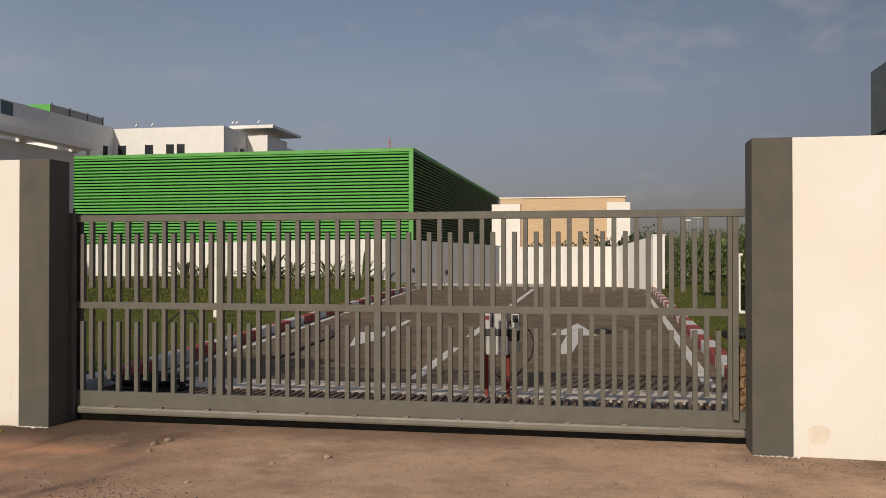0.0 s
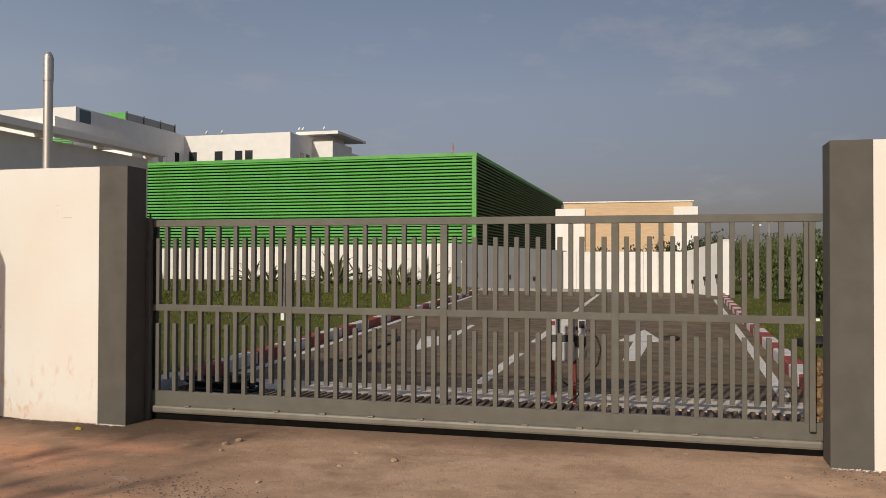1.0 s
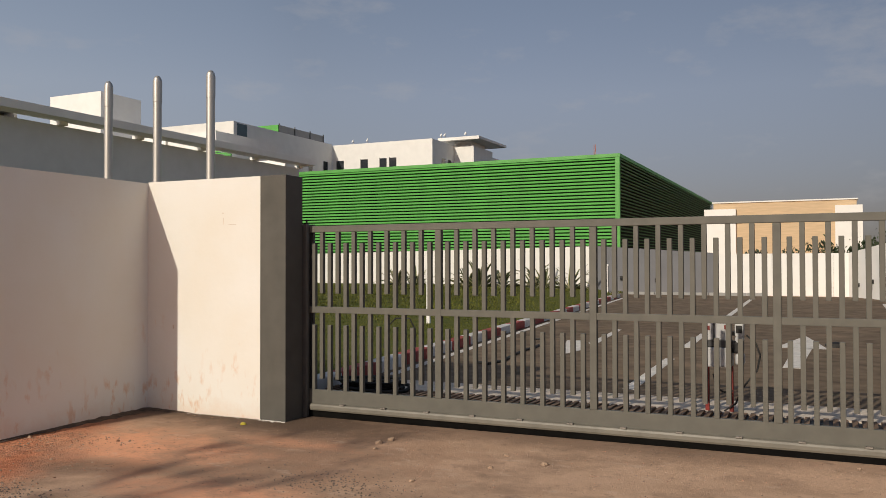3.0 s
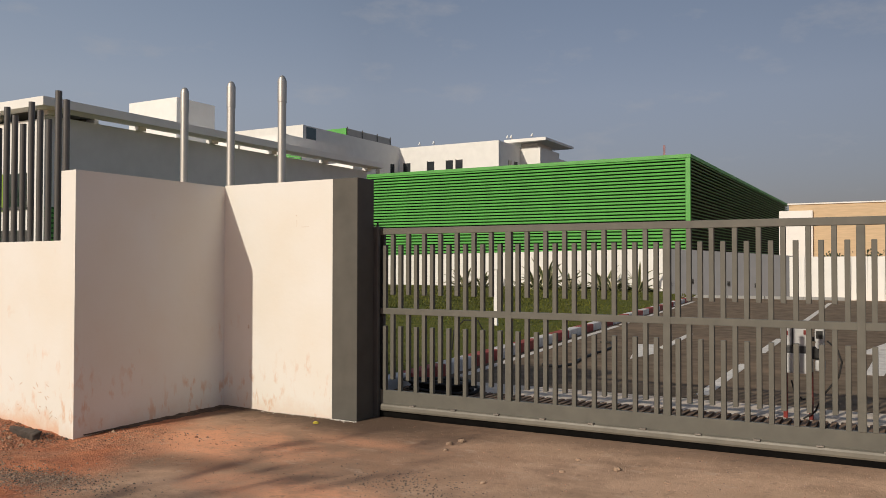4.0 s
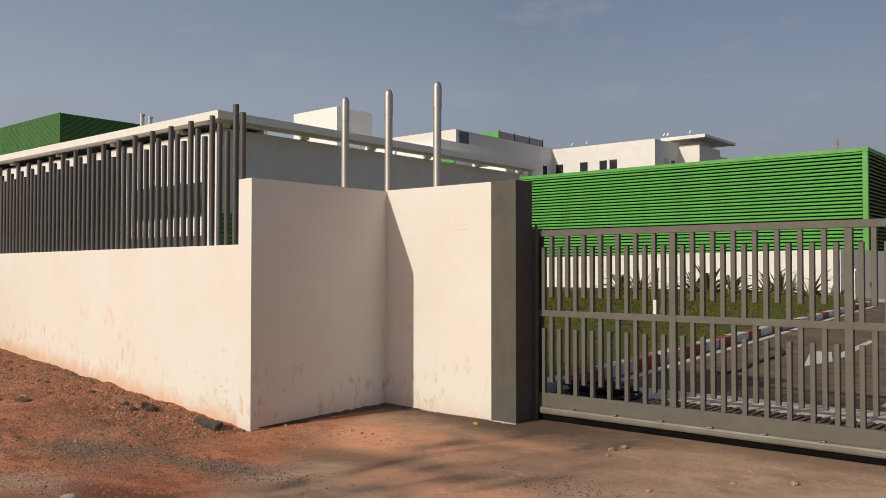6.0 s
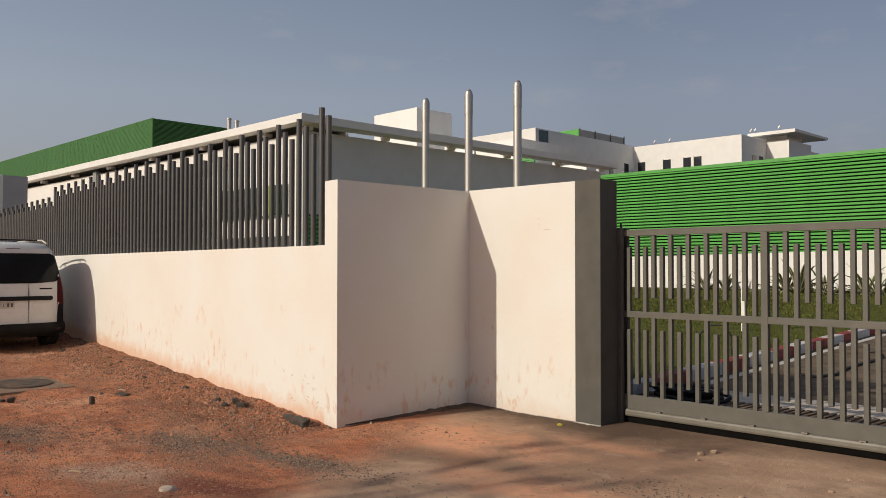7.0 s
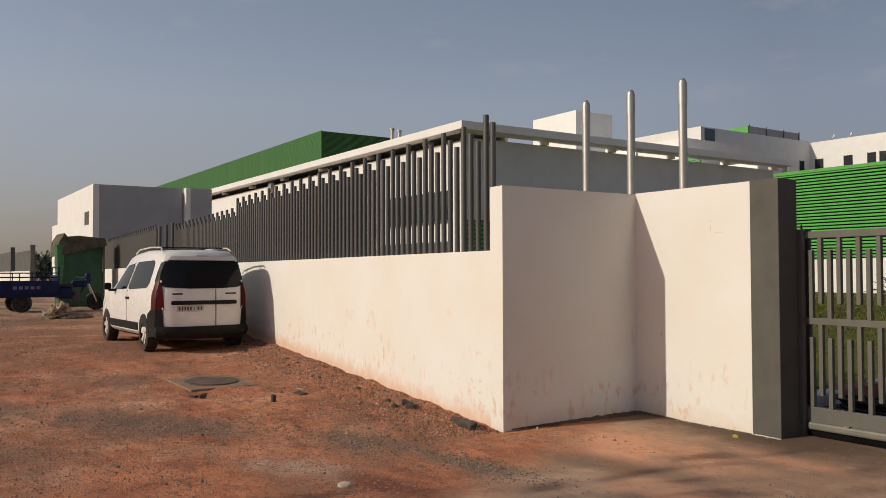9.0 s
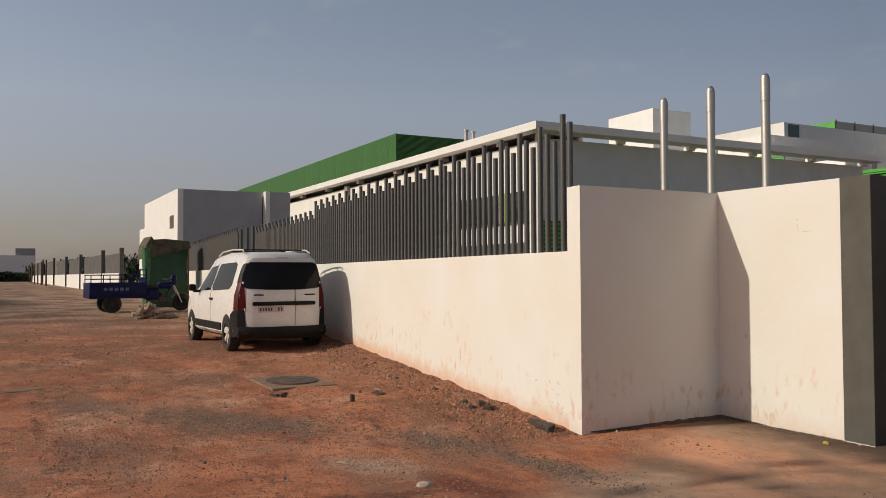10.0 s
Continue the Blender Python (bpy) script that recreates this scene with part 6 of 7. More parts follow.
def loose_cable():
    c = thing("loose_cable", "black cable lying in a bend on the asphalt drive", "cable")
    bm = bmesh.new()
    tube(bm, [(x, y, 0.024) for x, y in CABLE], 0.022, 8)
    part("cable_run", bm, BLACK, c, "", True)
    h = thing("hose_coil", "coil of black hose dropped just inside the gate", "hose", at=(COIL[0], COIL[1], 0.02))
    bm = bmesh.new()
    pts = []
    for i in range(64):
        a = i / 64 * 4 * 2 * math.pi
        r = 0.26 + 0.05 * math.sin(a * 0.37) + 0.02 * math.sin(a * 1.3)
        pts.append((r * 1.5 * math.cos(a) + 0.05 * math.sin(a * 0.21), r * 0.8 * math.sin(a), 0.03 + 0.028 * (i // 16) + 0.01 * math.sin(a * 2)))
    tube(bm, pts, 0.022, 8)
    part("hose_loop", bm, BLACK, h, "", True)


loose_cable()


def agave(at, size, seed):
    rnd = random.Random(seed)
    a = thing("agave", "spiky agave with pale-edged arching leaves against the white wall", "plant", at=at, group="agaves")
    for i in range(24):
        az = rnd.uniform(0, 2 * math.pi)
        up = rnd.uniform(0.35, 1.35)
        L = size * rnd.uniform(0.75, 1.15)
        bm = bmesh.new()
        prev = None
        for k in range(7):
            u = k / 6
            ang = up - u * u * rnd.uniform(0.5, 0.9) * (1.6 - up)
            r = L * u * math.cos(ang)
            z = max(L * u * math.sin(ang), 0.02)
            w = 0.06 * size * (1 - u) ** 0.6 * (0.7 + 0.6 * min(u * 4, 1)) + 0.003
            c = Vector((r * math.cos(az), r * math.sin(az), z))
            s_ = Vector((-math.sin(az), math.cos(az), 0))
            row = [bm.verts.new(c + s_ * w * q + Vector((0, 0, -w * 0.5 * (1 - abs(q))))) for q in (-1, -0.6, 0, 0.6, 1)]
            if prev:
                for m_ in range(4):
                    bm.faces.new((prev[m_], prev[m_ + 1], row[m_ + 1], row[m_])).material_index = 1 if m_ in (0, 3) else 0
            prev = row
        me = mesh_of("leaf", bm, AGAVE_GREEN)
        me.materials.append(AGAVE_PALE)
        part("leaf", me, None, a)


AGAVE_GREEN = material("agave_leaf", (0.075, 0.10, 0.04), 0.5, 0, 0.2, 3, island=0.2)
AGAVE_PALE = material("agave_pale_leaf", (0.50, 0.46, 0.28), 0.5, 0, 0.2, 3)
for n_, (x_, y_, s_) in enumerate(((-17.2, 35.2, 1.5), (-16.0, 35.0, 1.3), (-12.6, 34.6, 1.7), (-11.6, 33.8, 1.8), (-10.5, 34.2, 1.6), (-8.9, 34.8, 1.6), (-8.2, 34.4, 1.4), (-7.0, 34.9, 1.5))):
    agave((x_, y_, 0.12), s_ * 1.12, n_)


# ---- trees and hedges ----
BARK = material("bark", (0.12, 0.085, 0.055), 0.9, 0, 0.3, 9, 0.01, 30, streak=0.3)
LEAF_WILLOW = material("willow_leaf", (0.085, 0.115, 0.030), 0.6, 0, 0.2, 3, island=0.35)
LEAF_DARK = material("dark_leaf", (0.035, 0.055, 0.020), 0.6, 0, 0.2, 3, island=0.35)


def tree(at, height, spread, leaves, seed, mat, droop=0.3, leaf=0.11, trunk=0.25, label="small leafy tree with drooping foliage on the lawn", clear=0.3):
    rnd = random.Random(seed)
    t = thing("tree", label, "tree", at=at)
    bm = bmesh.new()
    top = height * 0.62
    r = 0.025 * height * trunk / 0.25
    p = Vector((0, 0, -0.05))
    for k in range(4):
        q = Vector((rnd.uniform(-.05, .05) * height * .5, rnd.uniform(-.05, .05) * height * .5, top * (k + 1) / 4))
        cyl(bm, p, q, r * (1 - 0.18 * k), r * (1 - 0.18 * (k + 1)), 8)
        p = q
    tips = []
    for i in range(11):
        a = rnd.uniform(0, 2 * math.pi)
        z0 = height * rnd.uniform(clear, 0.6)
        d = spread * rnd.uniform(0.45, 0.95)
        e = Vector((math.cos(a) * d, math.sin(a) * d, min(z0 + height * rnd.uniform(0.1, 0.38), height * 0.95)))
        cyl(bm, Vector((0, 0, z0)), e * 0.6 + Vector((0, 0, z0)) * 0.4, r * 0.45, r * 0.3, 6)
        cyl(bm, e * 0.6 + Vector((0, 0, z0)) * 0.4, e, r * 0.3, r * 0.12, 6)
        tips += [e, e * 0.7 + Vector((0, 0, z0 * 0.3))]
    part("trunk", bm, BARK, t, "", True)
    vs, fs = [], []
    tips.append(Vector((0, 0, height * 0.9)))
    for i in range(leaves):
        c = rnd.choice(tips)
        g = Vector((rnd.gauss(0, 1), rnd.gauss(0, 1), rnd.gauss(0, 0.8))) * spread * 0.24
        q = c + g
        q.z = min(max(q.z - droop * height * abs(rnd.gauss(0, 0.45)), 0.12 * height), height * 1.03)
        s_ = leaf * rnd.uniform(0.6, 1.4)
        dx = Vector((rnd.gauss(0, 1), rnd.gauss(0, 1), rnd.gauss(0, 0.5))).normalized() * s_ * 0.35
        dz = Vector((rnd.gauss(0, 0.5), rnd.gauss(0, 0.5), -1)).normalized() * s_ * (1.0 + droop)
        b0 = len(vs)
        vs += [q, q + dx + dz * 0.5, q + dz, q - dx + dz * 0.5]
        fs.append((b0, b0 + 1, b0 + 2, b0 + 3))
    me = bpy.data.meshes.new("crown")
    me.from_pydata([tuple(v) for v in vs], [], fs)
    me.materials.append(mat)
    tagged(part("crown", me, None, t), kind="stuff")
    return t


for i_, (x_, y_, h_, w_) in enumerate(((9.5, 24, 2.35, 1.0), (10.6, 29, 2.6, 1.3), (9.9, 36, 2.75, 1.3), (11.5, 35, 2.7, 1.4), (13.4, 31, 2.7, 1.5), (10.8, 42, 2.9, 1.6), (12.8, 40, 2.9, 1.6), (15, 38, 3.0, 1.8), (9.4, 46, 2.9, 1.4), (9.25, 17.5, 2.5, 0.62))):
    tree((x_, y_, 0.08), h_, w_, 4200, 10 + i_, LEAF_WILLOW, 0.45, 0.10, 0.2)
for i_, (x_, y_, h_, w_) in enumerate(((0.6, 50, 2.7, 1.0), (2.9, 49, 2.6, 0.9), (5.0, 48, 3.2, 1.0), (7.2, 47, 3.3, 1.0), (8.6, 58, 3.9, 1.3), (11.5, 90, 4.7, 2.2), (15.5, 90, 4.6, 2.6), (20, 90, 4.4, 2.6))):
    tree((x_, y_, 0), h_, w_, 900, 40 + i_, LEAF_DARK, 0.15, 0.2, 0.2, "dark garden tree behind the white wall")
# a street tree on the far pavement shades the apron
tree((-1.95, -14.2, 0), 7.2, 0.9, 85, 77, LEAF_DARK, 0.1, 0.22, 0.05, "street tree that shades the ground before the gate", 0.62)


# ---- rest of the right-hand lawn ----
def garden_frame():
    f = thing("white_garden_post", "white square post with a small foot and arm on the lawn", "post", at=(8.55, 15.2, 0.09))
    solid("post", WHITE_CLEAN, [(-0.06, 0.06, -0.06, 0.06, 0, 1.45)], f, "", 0.006)
    solid("foot", WHITE_CLEAN, [(-0.16, 0.16, -0.12, 0.12, 0, 0.06)], f)
    solid("arm", WHITE_CLEAN, [(-0.12, 0.12, -0.05, 0.05, 1.45, 1.5)], f)
    for i, (x, y, s) in enumerate(((7.55, 8.6, 0.28), (8.1, 8.9, 0.34), (5.2, 9.9, 0.16))):
        b = thing("plastic_bag", "slumped black plastic bag on the grass", "bag", at=(x, y, 0.08 if x > 7 else 0.0), group="plastic bags")
        bm = bmesh.new()
        blob(bm, (0, 0, s * 0.25), (s, s * 0.6, s * 0.45), i * 5.0)
        part("bag", bm, BLACK, b, "", True)
    for i, (x, y) in enumerate(((7.75, 8.5), (8.9, 17.6), (9.2, 26.5))):
        b = thing("paper_scrap", "scrap of white paper lying on the lawn", "litter", at=(x, y, 0.28 if i == 0 else 0.12), group="paper scraps")
        bm = bmesh.new()
        blob(bm, (0, 0, 0.03), (0.1, 0.06, 0.05), i * 2.0, 1)
        part("scrap", bm, WHITE_CLEAN, b)
    p = thing("paper_sack", "torn brown paper sack stuffed behind the gate pillar", "sack", at=(6.285, 0.53, 0.28))
    m = material("brown_paper", (0.30, 0.19, 0.10), 0.8, 0, 0.25, 12, 0.01, 25)
    for i in range(5):
        bm = bmesh.new()
        blob(bm, (random.uniform(-.02, .02), random.uniform(-.03, .03), 0.0 + i * 0.10), (0.075, 0.08, 0.10), i * 4.0, 4)
        for v in bm.verts:
            v.co += Vector((noise.noise(v.co * 21), noise.noise(v.co * 21 + Vector((5, 0, 0))), noise.noise(v.co * 15 + Vector((0, 5, 0))))) * 0.045
        part("fold", bm, m, p, "", False)
    solid("bracket", GREY_PAINT, [(-0.06, 0.02, -0.06, 0.04, -0.28, 0.03)], p)
    for x, y, z in ((11.36, 55.6, 4.05), (12.15, 55.8, 4.3)):
        l = thing("street_lamp", "slim grey street lamp with a flat head behind the trees", "street lamp", at=(x, y, 0), group="street lamps")
        bm = bmesh.new()
        cyl(bm, (0, 0, 0), (0, 0, z), 0.06, 0.04, 8)
        part("mast", bm, CONCRETE_GREY, l, "", True)
        solid("head", WHITE_CLEAN, [(-0.35, 0.25, -0.15, 0.15, z, z + 0.12)], l, "", 0.03)


garden_frame()


# ---- down the street ----
def far_street():
    FENCE = material("weathered_fence", (0.10, 0.098, 0.09), 0.7, 0, 0.15, 1.0)
    spans = ((-69.5, -58, 3.2, 0.75), (-90, -70, 3.35, 0.75), (-110, -91, 3.5, 0.7), (-134, -111, 3.7, 0.6), (-168, -136, 4.0, 0.5), (-225, -170, 4.4, 0.4))
    for x0, x1, top, y in spans:
        w = thing("street_fence", "white plinth wall with a grey metal fence panel along the street", "fence", group="far street fences")
        solid("plinth", WHITE_CLEAN, [(x0, x1, y, y + 0.25, 0.0, 1.75)], w)
        solid("fence_panel", FENCE, [(x0 + (x1 - x0) * 0.16, x1, y + 0.08, y + 0.16, 1.75, top)], w)
        solid("end_post", TUBE_GREY, [(x1 - 0.15, x1 + 0.25, y - 0.02, y + 0.28, 0.0, top + 0.35)], w)
    for x, y, h in ((-70, 3, 3.9), (-91, 4, 4.0), (-110, 4, 4.3), (-135, 4, 4.7), (-150, 5, 5.0), (-169, 5, 5.2), (-190, 6, 5.6), (-212, 4, 5.6), (-222, -3, 4.8), (-61, 2.6, 4.1)):
        tree((x, y + 1.6 - x * 0.014, 0), h, 1.3 - x * 0.005, 2600, int(-x), LEAF_DARK, 0.15, 0.16 - x * 0.0018, 0.2, "dark tree behind the street fence")
    for i in range(6):
        p = thing("street_pole", "thin dark timber pole at the street's edge", "pole", at=(-120 - i * 14, -1.2, 0.2), group="street poles")
        bm = bmesh.new()
        cyl(bm, (0, 0, -0.2), (0, 0, 3.6), 0.12, 0.1, 6)
        part("shaft", bm, BARK, p)
    h = thing("warehouse", "long low grey warehouse at the end of the street", "building")
    solid("wall", WHITE_CLEAN, [(-262, -252, -24.5, 2, 0, 7.4)], h)
    solid("end_wall", WHITE_CLEAN, [(-262, -251.5, -27.5, -24.5, 0, 7.9)], h)
    solid("door", TUBE_GREY, [(-252, -251.6, -14, -7, 0, 4.2)], h)
    solid("roof_box", GREY_PAINT, [(-256, -253, -22, -17, 7.4, 8.2)], h)
    solid("vent_box", CONCRETE_GREY, [(-256, -253, -3, 2, 7.4, 9.4)], h)
    t = thing("storage_tank", "pale round storage tank at the end of the street", "tank", at=(-256, -33, 0))
    bm = bmesh.new()
    cyl(bm, (0, 0, 0), (0, 0, 7.4), 5.2, 5.2, 28)
    part("shell", bm, WHITE_CLEAN, t, "", True)
    # low dark hedge closing the street
    vs, fs = [], []
    rnd = random.Random(5)
    for i in range(5200):
        x, y = -236 + rnd.uniform(-2, 2), rnd.uniform(-48, 6)
        z = rnd.uniform(0, 2.6 + 0.8 * noise.noise(Vector((0, y * 0.2, 0))))
        s_ = rnd.uniform(0.25, 0.55)
        d1 = Vector((rnd.gauss(0, 1), rnd.gauss(0, 1), rnd.gauss(0, 1))).normalized() * s_
        d2 = Vector((rnd.gauss(0, 1), rnd.gauss(0, 1), rnd.gauss(0, 1))).normalized() * s_
        q = Vector((x, y, z))
        b0 = len(vs)
        vs += [tuple(q - d1), tuple(q + d2), tuple(q + d1), tuple(q - d2)]
        fs.append((b0, b0 + 1, b0 + 2, b0 + 3))
    me = bpy.data.meshes.new("hedge")
    me.from_pydata(vs, [], fs)
    me.materials.append(LEAF_DARK)
    tagged(new("hedge", me), "dark scrubby hedge across the end of the street", "hedge", kind="stuff")


far_street()


# ---- loose things on the street ----
def rock_mesh(seed, sub=1):
    bm = bmesh.new()
    blob(bm, (0, 0, 0.3), (1, 0.8, 0.65), seed, sub)
    return bm


def street_litter():
    BRICK = material("dark_broken_brick", (0.085, 0.066, 0.054), 0.9, 0, 0.3, 20, 0.006, 60)
    EARTH = material("earthy_red_stone", (0.34, 0.18, 0.11), 0.9, 0, 0.25, 20, 0.004, 60)
    STONE = material("tan_stone", (0.42, 0.29, 0.20), 0.9, 0, 0.25, 20, 0.004, 60)
    PALE = material("pale_rubble", (0.55, 0.45, 0.36), 0.9, 0, 0.2, 14, 0.004, 60)
    def lump(name, label, cat, x, y, size, mat, seed, turn=0, flat=1.0):
        t = thing(name, label, cat, at=(x, y, gz(x, y) - size * 0.12), turn=turn)
        bm = rock_mesh(seed, 2)
        for v in bm.verts:
            v.co = Vector((v.co.x * size, v.co.y * size, v.co.z * size * flat))
        part("stone", bm, mat, t)
    def brick(x, y, l, w, h, turn, tip=0):
        t = thing("broken_brick", "broken dark brick lying at the wall's foot", "brick", at=(x, y, gz(x, y)), turn=turn, group="broken bricks")
        bm = bmesh.new()
        box(bm, -l / 2, l / 2, -w / 2, w / 2, -0.01, h, 0.012)
        for v in bm.verts:
            v.co = v.co * 0.82 + Vector((noise.noise(v.co * 14 + Vector((x, 0, 0))), noise.noise(v.co * 14 + Vector((3, y, 0))), noise.noise(v.co * 14 + Vector((0, 3, x))))) * 0.022
        part("brick_body", bm, BRICK, t)
    # beside the wall
    brick(-1.90, -2.02, 0.56, 0.09, 0.08, -10)
    brick(-2.92, -2.02, 0.15, 0.08, 0.06, 30)
    brick(-3.08, -2.0, 0.11, 0.08, 0.07, -20)
    brick(-4.23, -3.10, 0.07, 0.07, 0.10, 10)
    brick(-5.12, -3.78, 0.20, 0.08, 0.03, 15)
    brick(-4.98, -3.70, 0.11, 0.08, 0.06, -35)
    brick(-4.6, -2.6, 0.26, 0.10, 0.035, 8)
    for i, (x, y, s) in enumerate(((1.64, -0.31, 0.035), (1.60, -0.46, 0.035), (1.68, -0.67, 0.022), (3.12, -0.61, 0.035), (2.75, -0.45, 0.022), (2.78, -0.87, 0.022), (2.41, -1.43, 0.022), (4.53, -1.11, 0.022), (5.27, 0.14, 0.018), (3.53, -0.78, 0.014), (5.95, -0.35, 0.03))):
        lump("pebble", "tan pebble on the dusty concrete apron", "stone", x, y, s, STONE, i * 2.7, i * 40)
    lump("stone", "pale lump of plaster rubble on the soil", "stone", -0.44, -4.07, 0.07, PALE, 3.3, 20, 0.6)
    for i in range(26):
        s = random.uniform(0.6, 9.0)
        p = along(s, -random.uniform(0.08, 0.6))
        lump("stone", "reddish stone in the soil bank at the wall's foot", "stone", p.x, p.y, random.uniform(0.022, 0.055), EARTH if i % 3 else BRICK, i * 1.9 + 40, i * 33)
    lump("scrap", "scrap of yellow paper by the pillar's foot", "litter", 0.02, -0.28, 0.03, material("yellow_paper", (0.55, 0.45, 0.05), 0.7), 9.0)
    # inspection cover
    m = thing("manhole_cover", "concrete inspection cover sunk in the red soil", "manhole cover", at=(-6.03, -3.26, gz(-6.03, -3.26) + 0.002))
    C = material("worn_cover_concrete", (0.30, 0.20, 0.135), 0.9, 0, 0.2, 5, 0.006, 50, patch=0.5, patch_scale=2, patch_color=(0.36, 0.20, 0.12))
    m.matrix_basis = pose(-6.03, -3.26, gz(-6.03, -3.26) + 0.022, 0, 1.66, 2)
    bm = bmesh.new()
    box(bm, -0.52, 0.52, -0.45, 0.45, -0.05, 0.0, 0.01)
    part("surround", bm, C, m)
    bm = bmesh.new()
    cyl(bm, (0, 0, -0.02), (0, 0, 0.016), 0.36, 0.35, 28)
    part("lid", bm, material("dusty_cast_iron", (0.12, 0.088, 0.066), 0.85, 0, 0.25, 9, 0.004, 40, patch=0.7, patch_scale=3, patch_color=(0.26, 0.14, 0.085)), m, "dark round iron lid")
    m = thing("manhole_cover", "concrete inspection cover half buried in dust", "manhole cover", at=(-7.1, -6.75, gz(-7.1, -6.75) - 0.005), turn=12)
    bm = bmesh.new()
    box(bm, -0.4, 0.4, -0.4, 0.4, -0.05, 0.0, 0.01)
    part("surround", bm, C, m)


street_litter()


def twigs():
    m = material("dry_twig", (0.50, 0.36, 0.24), 0.9, 0, 0.2, 20)
    for x, y, length, turn in ((-6.35, -3.45, 0.32, 20), (-5.9, -3.35, 0.24, -35), (-4.85, -2.5, 0.16, 10), (-1.35, -4.35, 0.13, 25), (-2.6, -4.6, 0.10, 60), (-7.4, -4.2, 0.2, 0)):
        t = thing("twig", "dry pale twig lying on the red soil", "twig", at=(x, y, gz(x, y) + 0.012), turn=turn, group="dry twigs")
        bm = bmesh.new()
        tube(bm, [(-length / 2, 0, 0), (-length * 0.1, length * 0.05, 0.006), (length / 2, -length * 0.04, 0.002)], 0.007, 6)
        cyl(bm, (-length * 0.1, length * 0.05, 0.006), (length * 0.15, length * 0.22, 0.004), 0.005, 0.003, 6)
        part("stick", bm, m, t)


twigs()


def gravel():
    """Loose stones and grit, thick along the wall's foot and in drifts on the street."""
    rnd = random.Random(21)
    tints = {"red": material("red_grit", (0.36, 0.16, 0.09), 0.95, 0, 0.2, 30, island=0.6), "grey": material("grey_gravel", (0.19, 0.142, 0.11), 0.95, 0, 0.2, 30, island=0.6),
             "pale": material("pale_grit", (0.36, 0.25, 0.17), 0.95, 0, 0.2, 30, island=0.3),
             "white": material("white_paint_flakes", (0.75, 0.72, 0.66), 0.8, 0, 0.05, 30)}
    data = {k: ([], []) for k in tints}
    shape = [Vector(v) for v in ((1, 0, 0), (0.3, 0.9, 0), (-0.8, 0.5, 0), (-0.7, -0.6, 0), (0.4, -0.9, 0), (0.1, 0.0, 0.75), (-0.3, 0.2, 0.6))]
    faces = ((0, 1, 5), (1, 2, 6), (1, 6, 5), (2, 3, 6), (3, 4, 5), (3, 5, 6), (4, 0, 5))

    def stone(x, y, s, kind):
        vs, fs = data[kind]
        a = rnd.uniform(0, 6.28)
        ca, sa = math.cos(a), math.sin(a)
        b0 = len(vs)
        z = gz(x, y) - 0.1 * s
        for v in shape:
            j = rnd.uniform(0.7, 1.3)
            vs.append((x + s * j * (v.x * ca - v.y * sa), y + s * j * (v.x * sa + v.y * ca) * 0.8, z + s * j * v.z))
        fs.extend(tuple(b0 + i for i in f) for f in faces)

    # bank along the wall
    for i in range(14000):
        s = rnd.uniform(0.05, 9.5)
        off = -abs(rnd.gauss(0, 0.42)) - 0.02
        p = along(s, off)
        stone(p.x, p.y, rnd.uniform(0.007, 0.022) * (1.7 if rnd.random() < 0.06 else 1), "red" if rnd.random() < 0.8 else ("pale" if rnd.random() < 0.3 else "grey"))
    # open street
    n = 0
    while n < 44000:
        x, y = rnd.uniform(-12, 1.2), rnd.uniform(-6.5, -1.2)
        if (Vector((x, y, 0)) - CORNER).dot(WALL_IN) > -0.05 and x < -1.4:
            continue
        if x > -1.4 and rnd.random() < (x + 1.4) / 1.6:
            n += 1
            continue
        d = noise.noise(Vector((x * 0.8, y * 1.5, 12.0)))
        if d < -0.25 and rnd.random() < 0.8:
            n += 1
            continue
        kind = "grey" if d > 0.2 and rnd.random() < 0.8 else ("red" if rnd.random() < 0.7 else "pale")
        stone(x, y, rnd.uniform(0.004, 0.014) * (1.9 if rnd.random() < 0.03 else 1), kind)
        n += 1
    # coarser rubble further down the street
    for i in range(5000):
        x, y = rnd.uniform(-30, -9), rnd.uniform(-9, -2.9)
        if -14.2 < x < -9 and y > -3.6:
            continue
        stone(x, y, rnd.uniform(0.008, 0.03), rnd.choice(("red", "grey", "pale", "red")))
    # drift of grey gravel before the recess corner
    for i in range(3600):
        cx, cy, a, c, turn = rnd.choice(((-0.45, -2.87, 0.42, 0.13, 4), (-1.8, -3.2, 0.45, 0.22, 15), (-3.7, -4.6, 0.9, 0.3, 38)))
        u, v = rnd.gauss(0, a), rnd.gauss(0, c)
        ct, st = math.cos(radians(turn)), math.sin(radians(turn))
        x, y = cx + u * ct - v * st, cy + u * st + v * ct
        if x < 1.4 and (Vector((x, y, 0)) - CORNER).dot(WALL_IN) < -0.05:
            stone(x, y, rnd.uniform(0.005, 0.015), "grey" if rnd.random() < 0.75 else "pale")
    # crumbs on the apron
    for i in range(420):
        x, y = 2.0 + rnd.gauss(0, 0.32), -1.75 + rnd.gauss(0, 0.16)
        stone(x, y, rnd.uniform(0.004, 0.012), "grey")
    for i in range(2600):
        x, y = rnd.uniform(-0.8, 8.5), rnd.uniform(-2.2, 0.25)
        if y > -0.05 and not 0.4 < x < 6.2:
            continue
        stone(x, y, rnd.uniform(0.003, 0.008), rnd.choice(("red", "grey", "pale")))
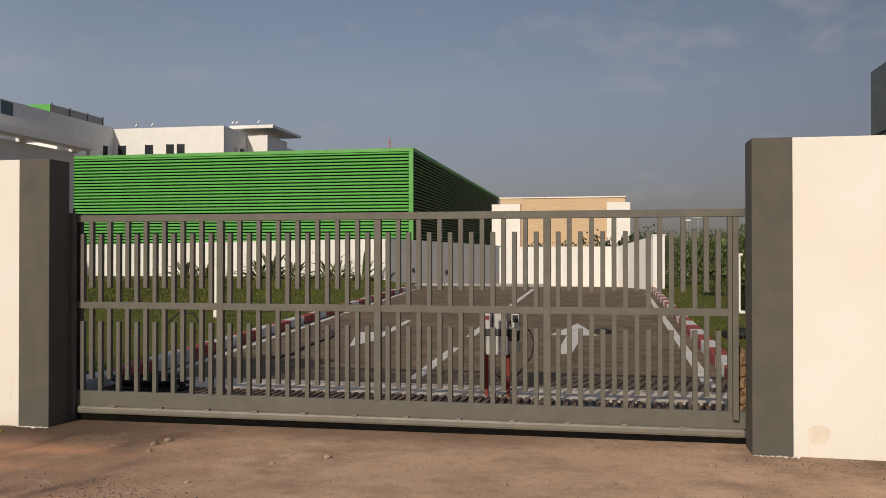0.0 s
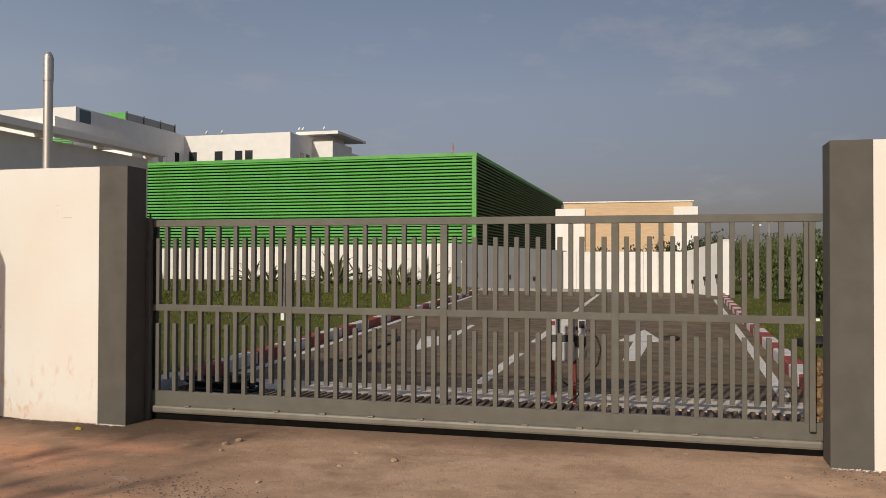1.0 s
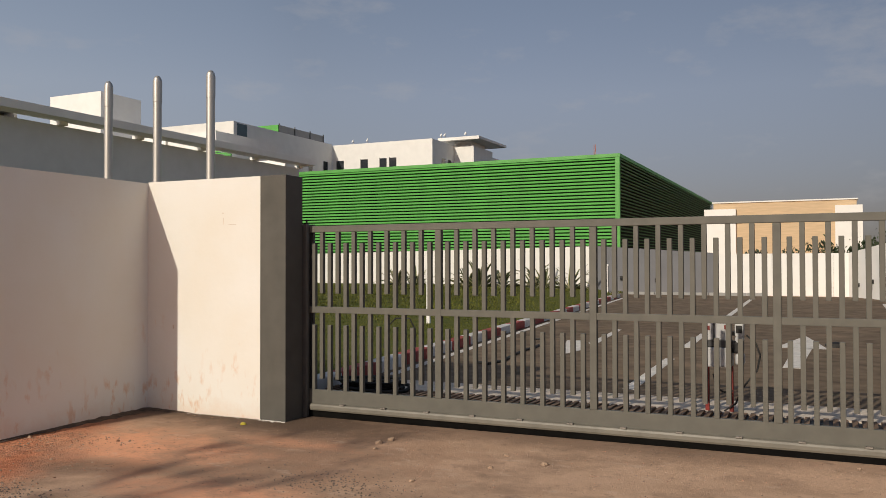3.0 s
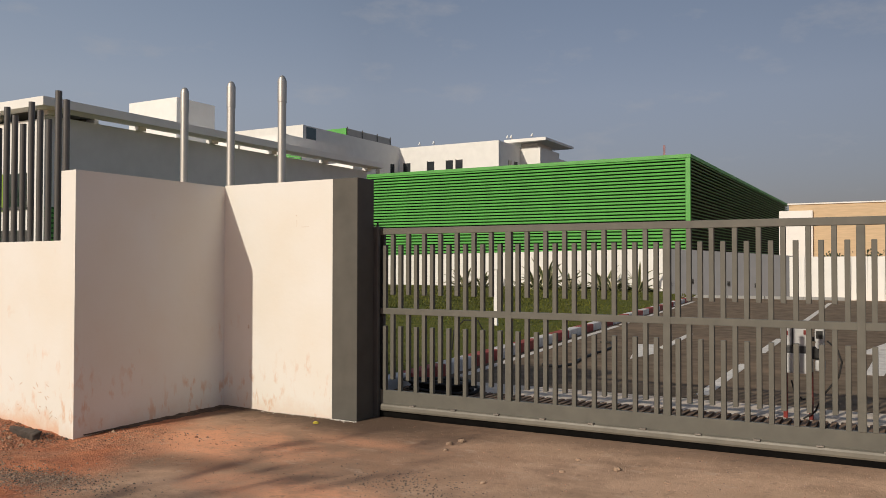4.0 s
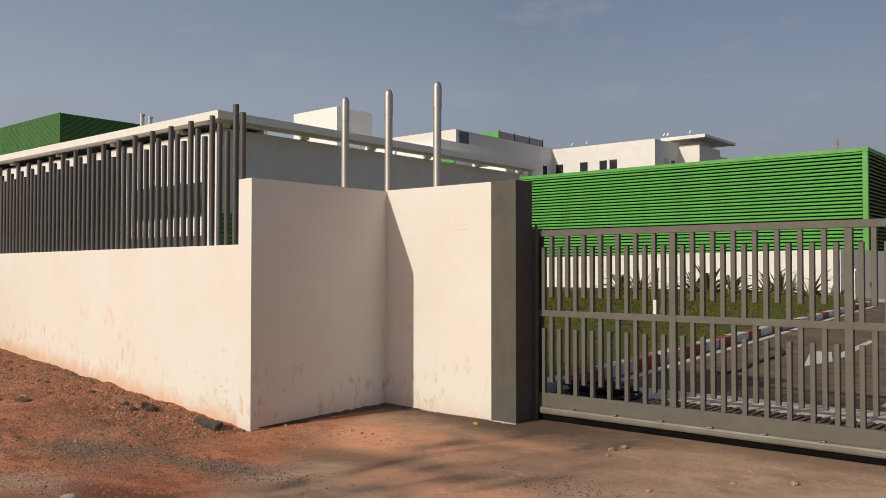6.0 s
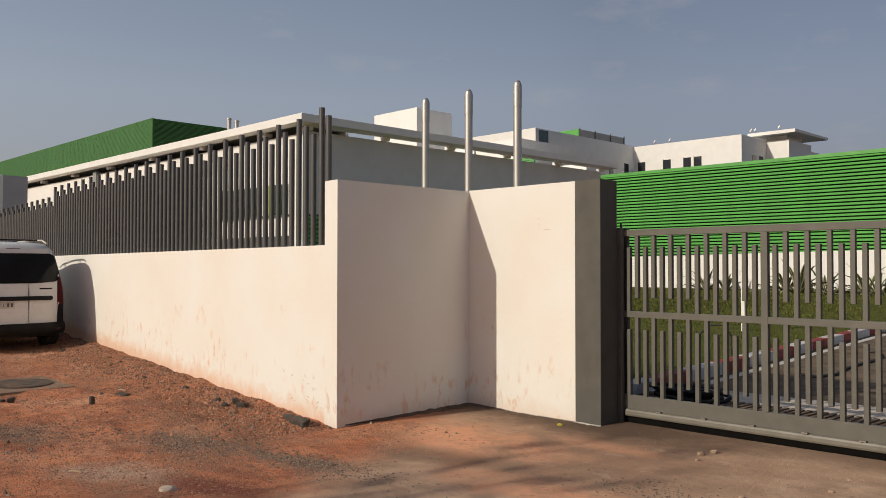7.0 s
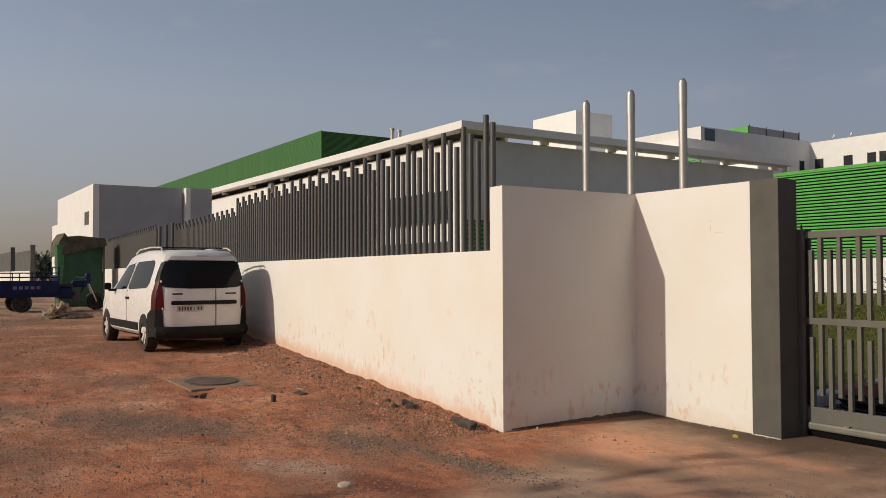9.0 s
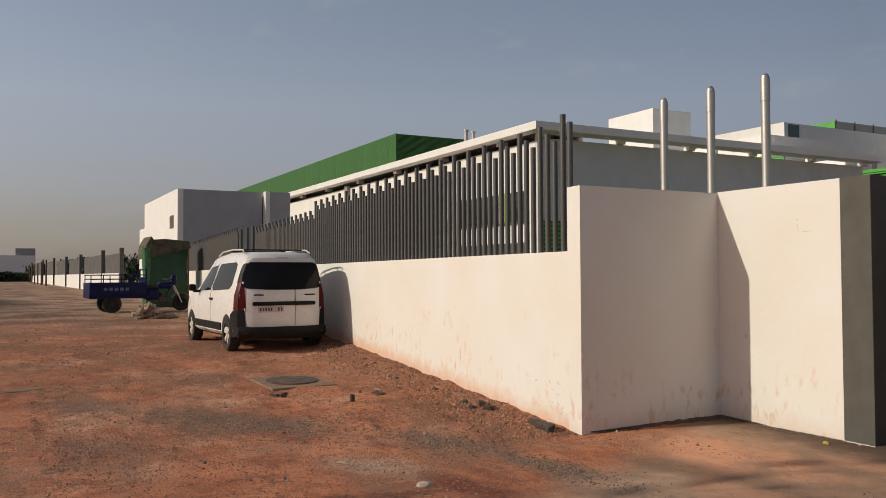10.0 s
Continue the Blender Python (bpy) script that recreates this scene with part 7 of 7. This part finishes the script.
    for i in range(700):
        x, y = rnd.uniform(6.2, 9.5), -abs(rnd.gauss(0, 0.22)) - 0.02
        stone(x, y, rnd.uniform(0.004, 0.012), "grey")
    # flakes of paint fallen at the pillars' feet
    for i in range(190):
        x = rnd.choice((rnd.uniform(-0.9, 0.31), rnd.uniform(0.0, 0.31), rnd.uniform(6.27, 6.62)))
        stone(x, -0.006 - abs(rnd.gauss(0, 0.022)), rnd.uniform(0.004, 0.011), "white")
    for k, (vs, fs) in data.items():
        me = bpy.data.meshes.new("gravel")
        me.from_pydata(vs, [], fs)
        me.materials.append(tints[k])
        tagged(new("gravel", me), {"red": "loose red grit along the wall and street", "grey": "drifts of grey gravel on the street", "pale": "scattered pale grit on the street", "white": "white paint flakes fallen at the pillars' feet"}[k], "gravel", kind="stuff")


gravel()


def grass():
    rnd = random.Random(8)
    m = material("grass_blade", (0.125, 0.132, 0.028), 0.8, 0, 0.2, 2, island=0.4, spec=0.1)
    vs, fs = [], []
    def blade(x, y, z, h):
        a = rnd.uniform(0, 6.28)
        w = 0.012 + 0.0006 * y
        dx, dy = math.cos(a) * w, math.sin(a) * w
        lx, ly = rnd.gauss(0, 0.3) * h, rnd.gauss(0, 0.3) * h
        b0 = len(vs)
        vs.extend(((x - dx, y - dy, z), (x + dx, y + dy, z), (x + lx, y + ly, z + h)))
        fs.append((b0, b0 + 1, b0 + 2))
    n = 0
    while n < 26000:
        y = 1.2 + 34 * rnd.random() ** 1.5
        left = rnd.random() < 0.75
        x = left_kerb(y) - 0.15 - rnd.random() ** 1.3 * (5 + 0.45 * y) if left else right_kerb(y) + 0.15 + rnd.random() * (3 + 0.15 * y)
        z = 0.10 + (0.30 * min(max((y - 12) / 24, 0), 1) * min(max((-x - 3.5) / 6, 0), 1) if left else 0)
        blade(x, y, z - 0.03, rnd.uniform(0.05, 0.085))
        n += 1
    me = bpy.data.meshes.new("grass")
    me.from_pydata(vs, [], fs)
    me.materials.append(m)
    tagged(new("grass", me), "short green grass blades on the lawns", "grass", kind="stuff")


grass()
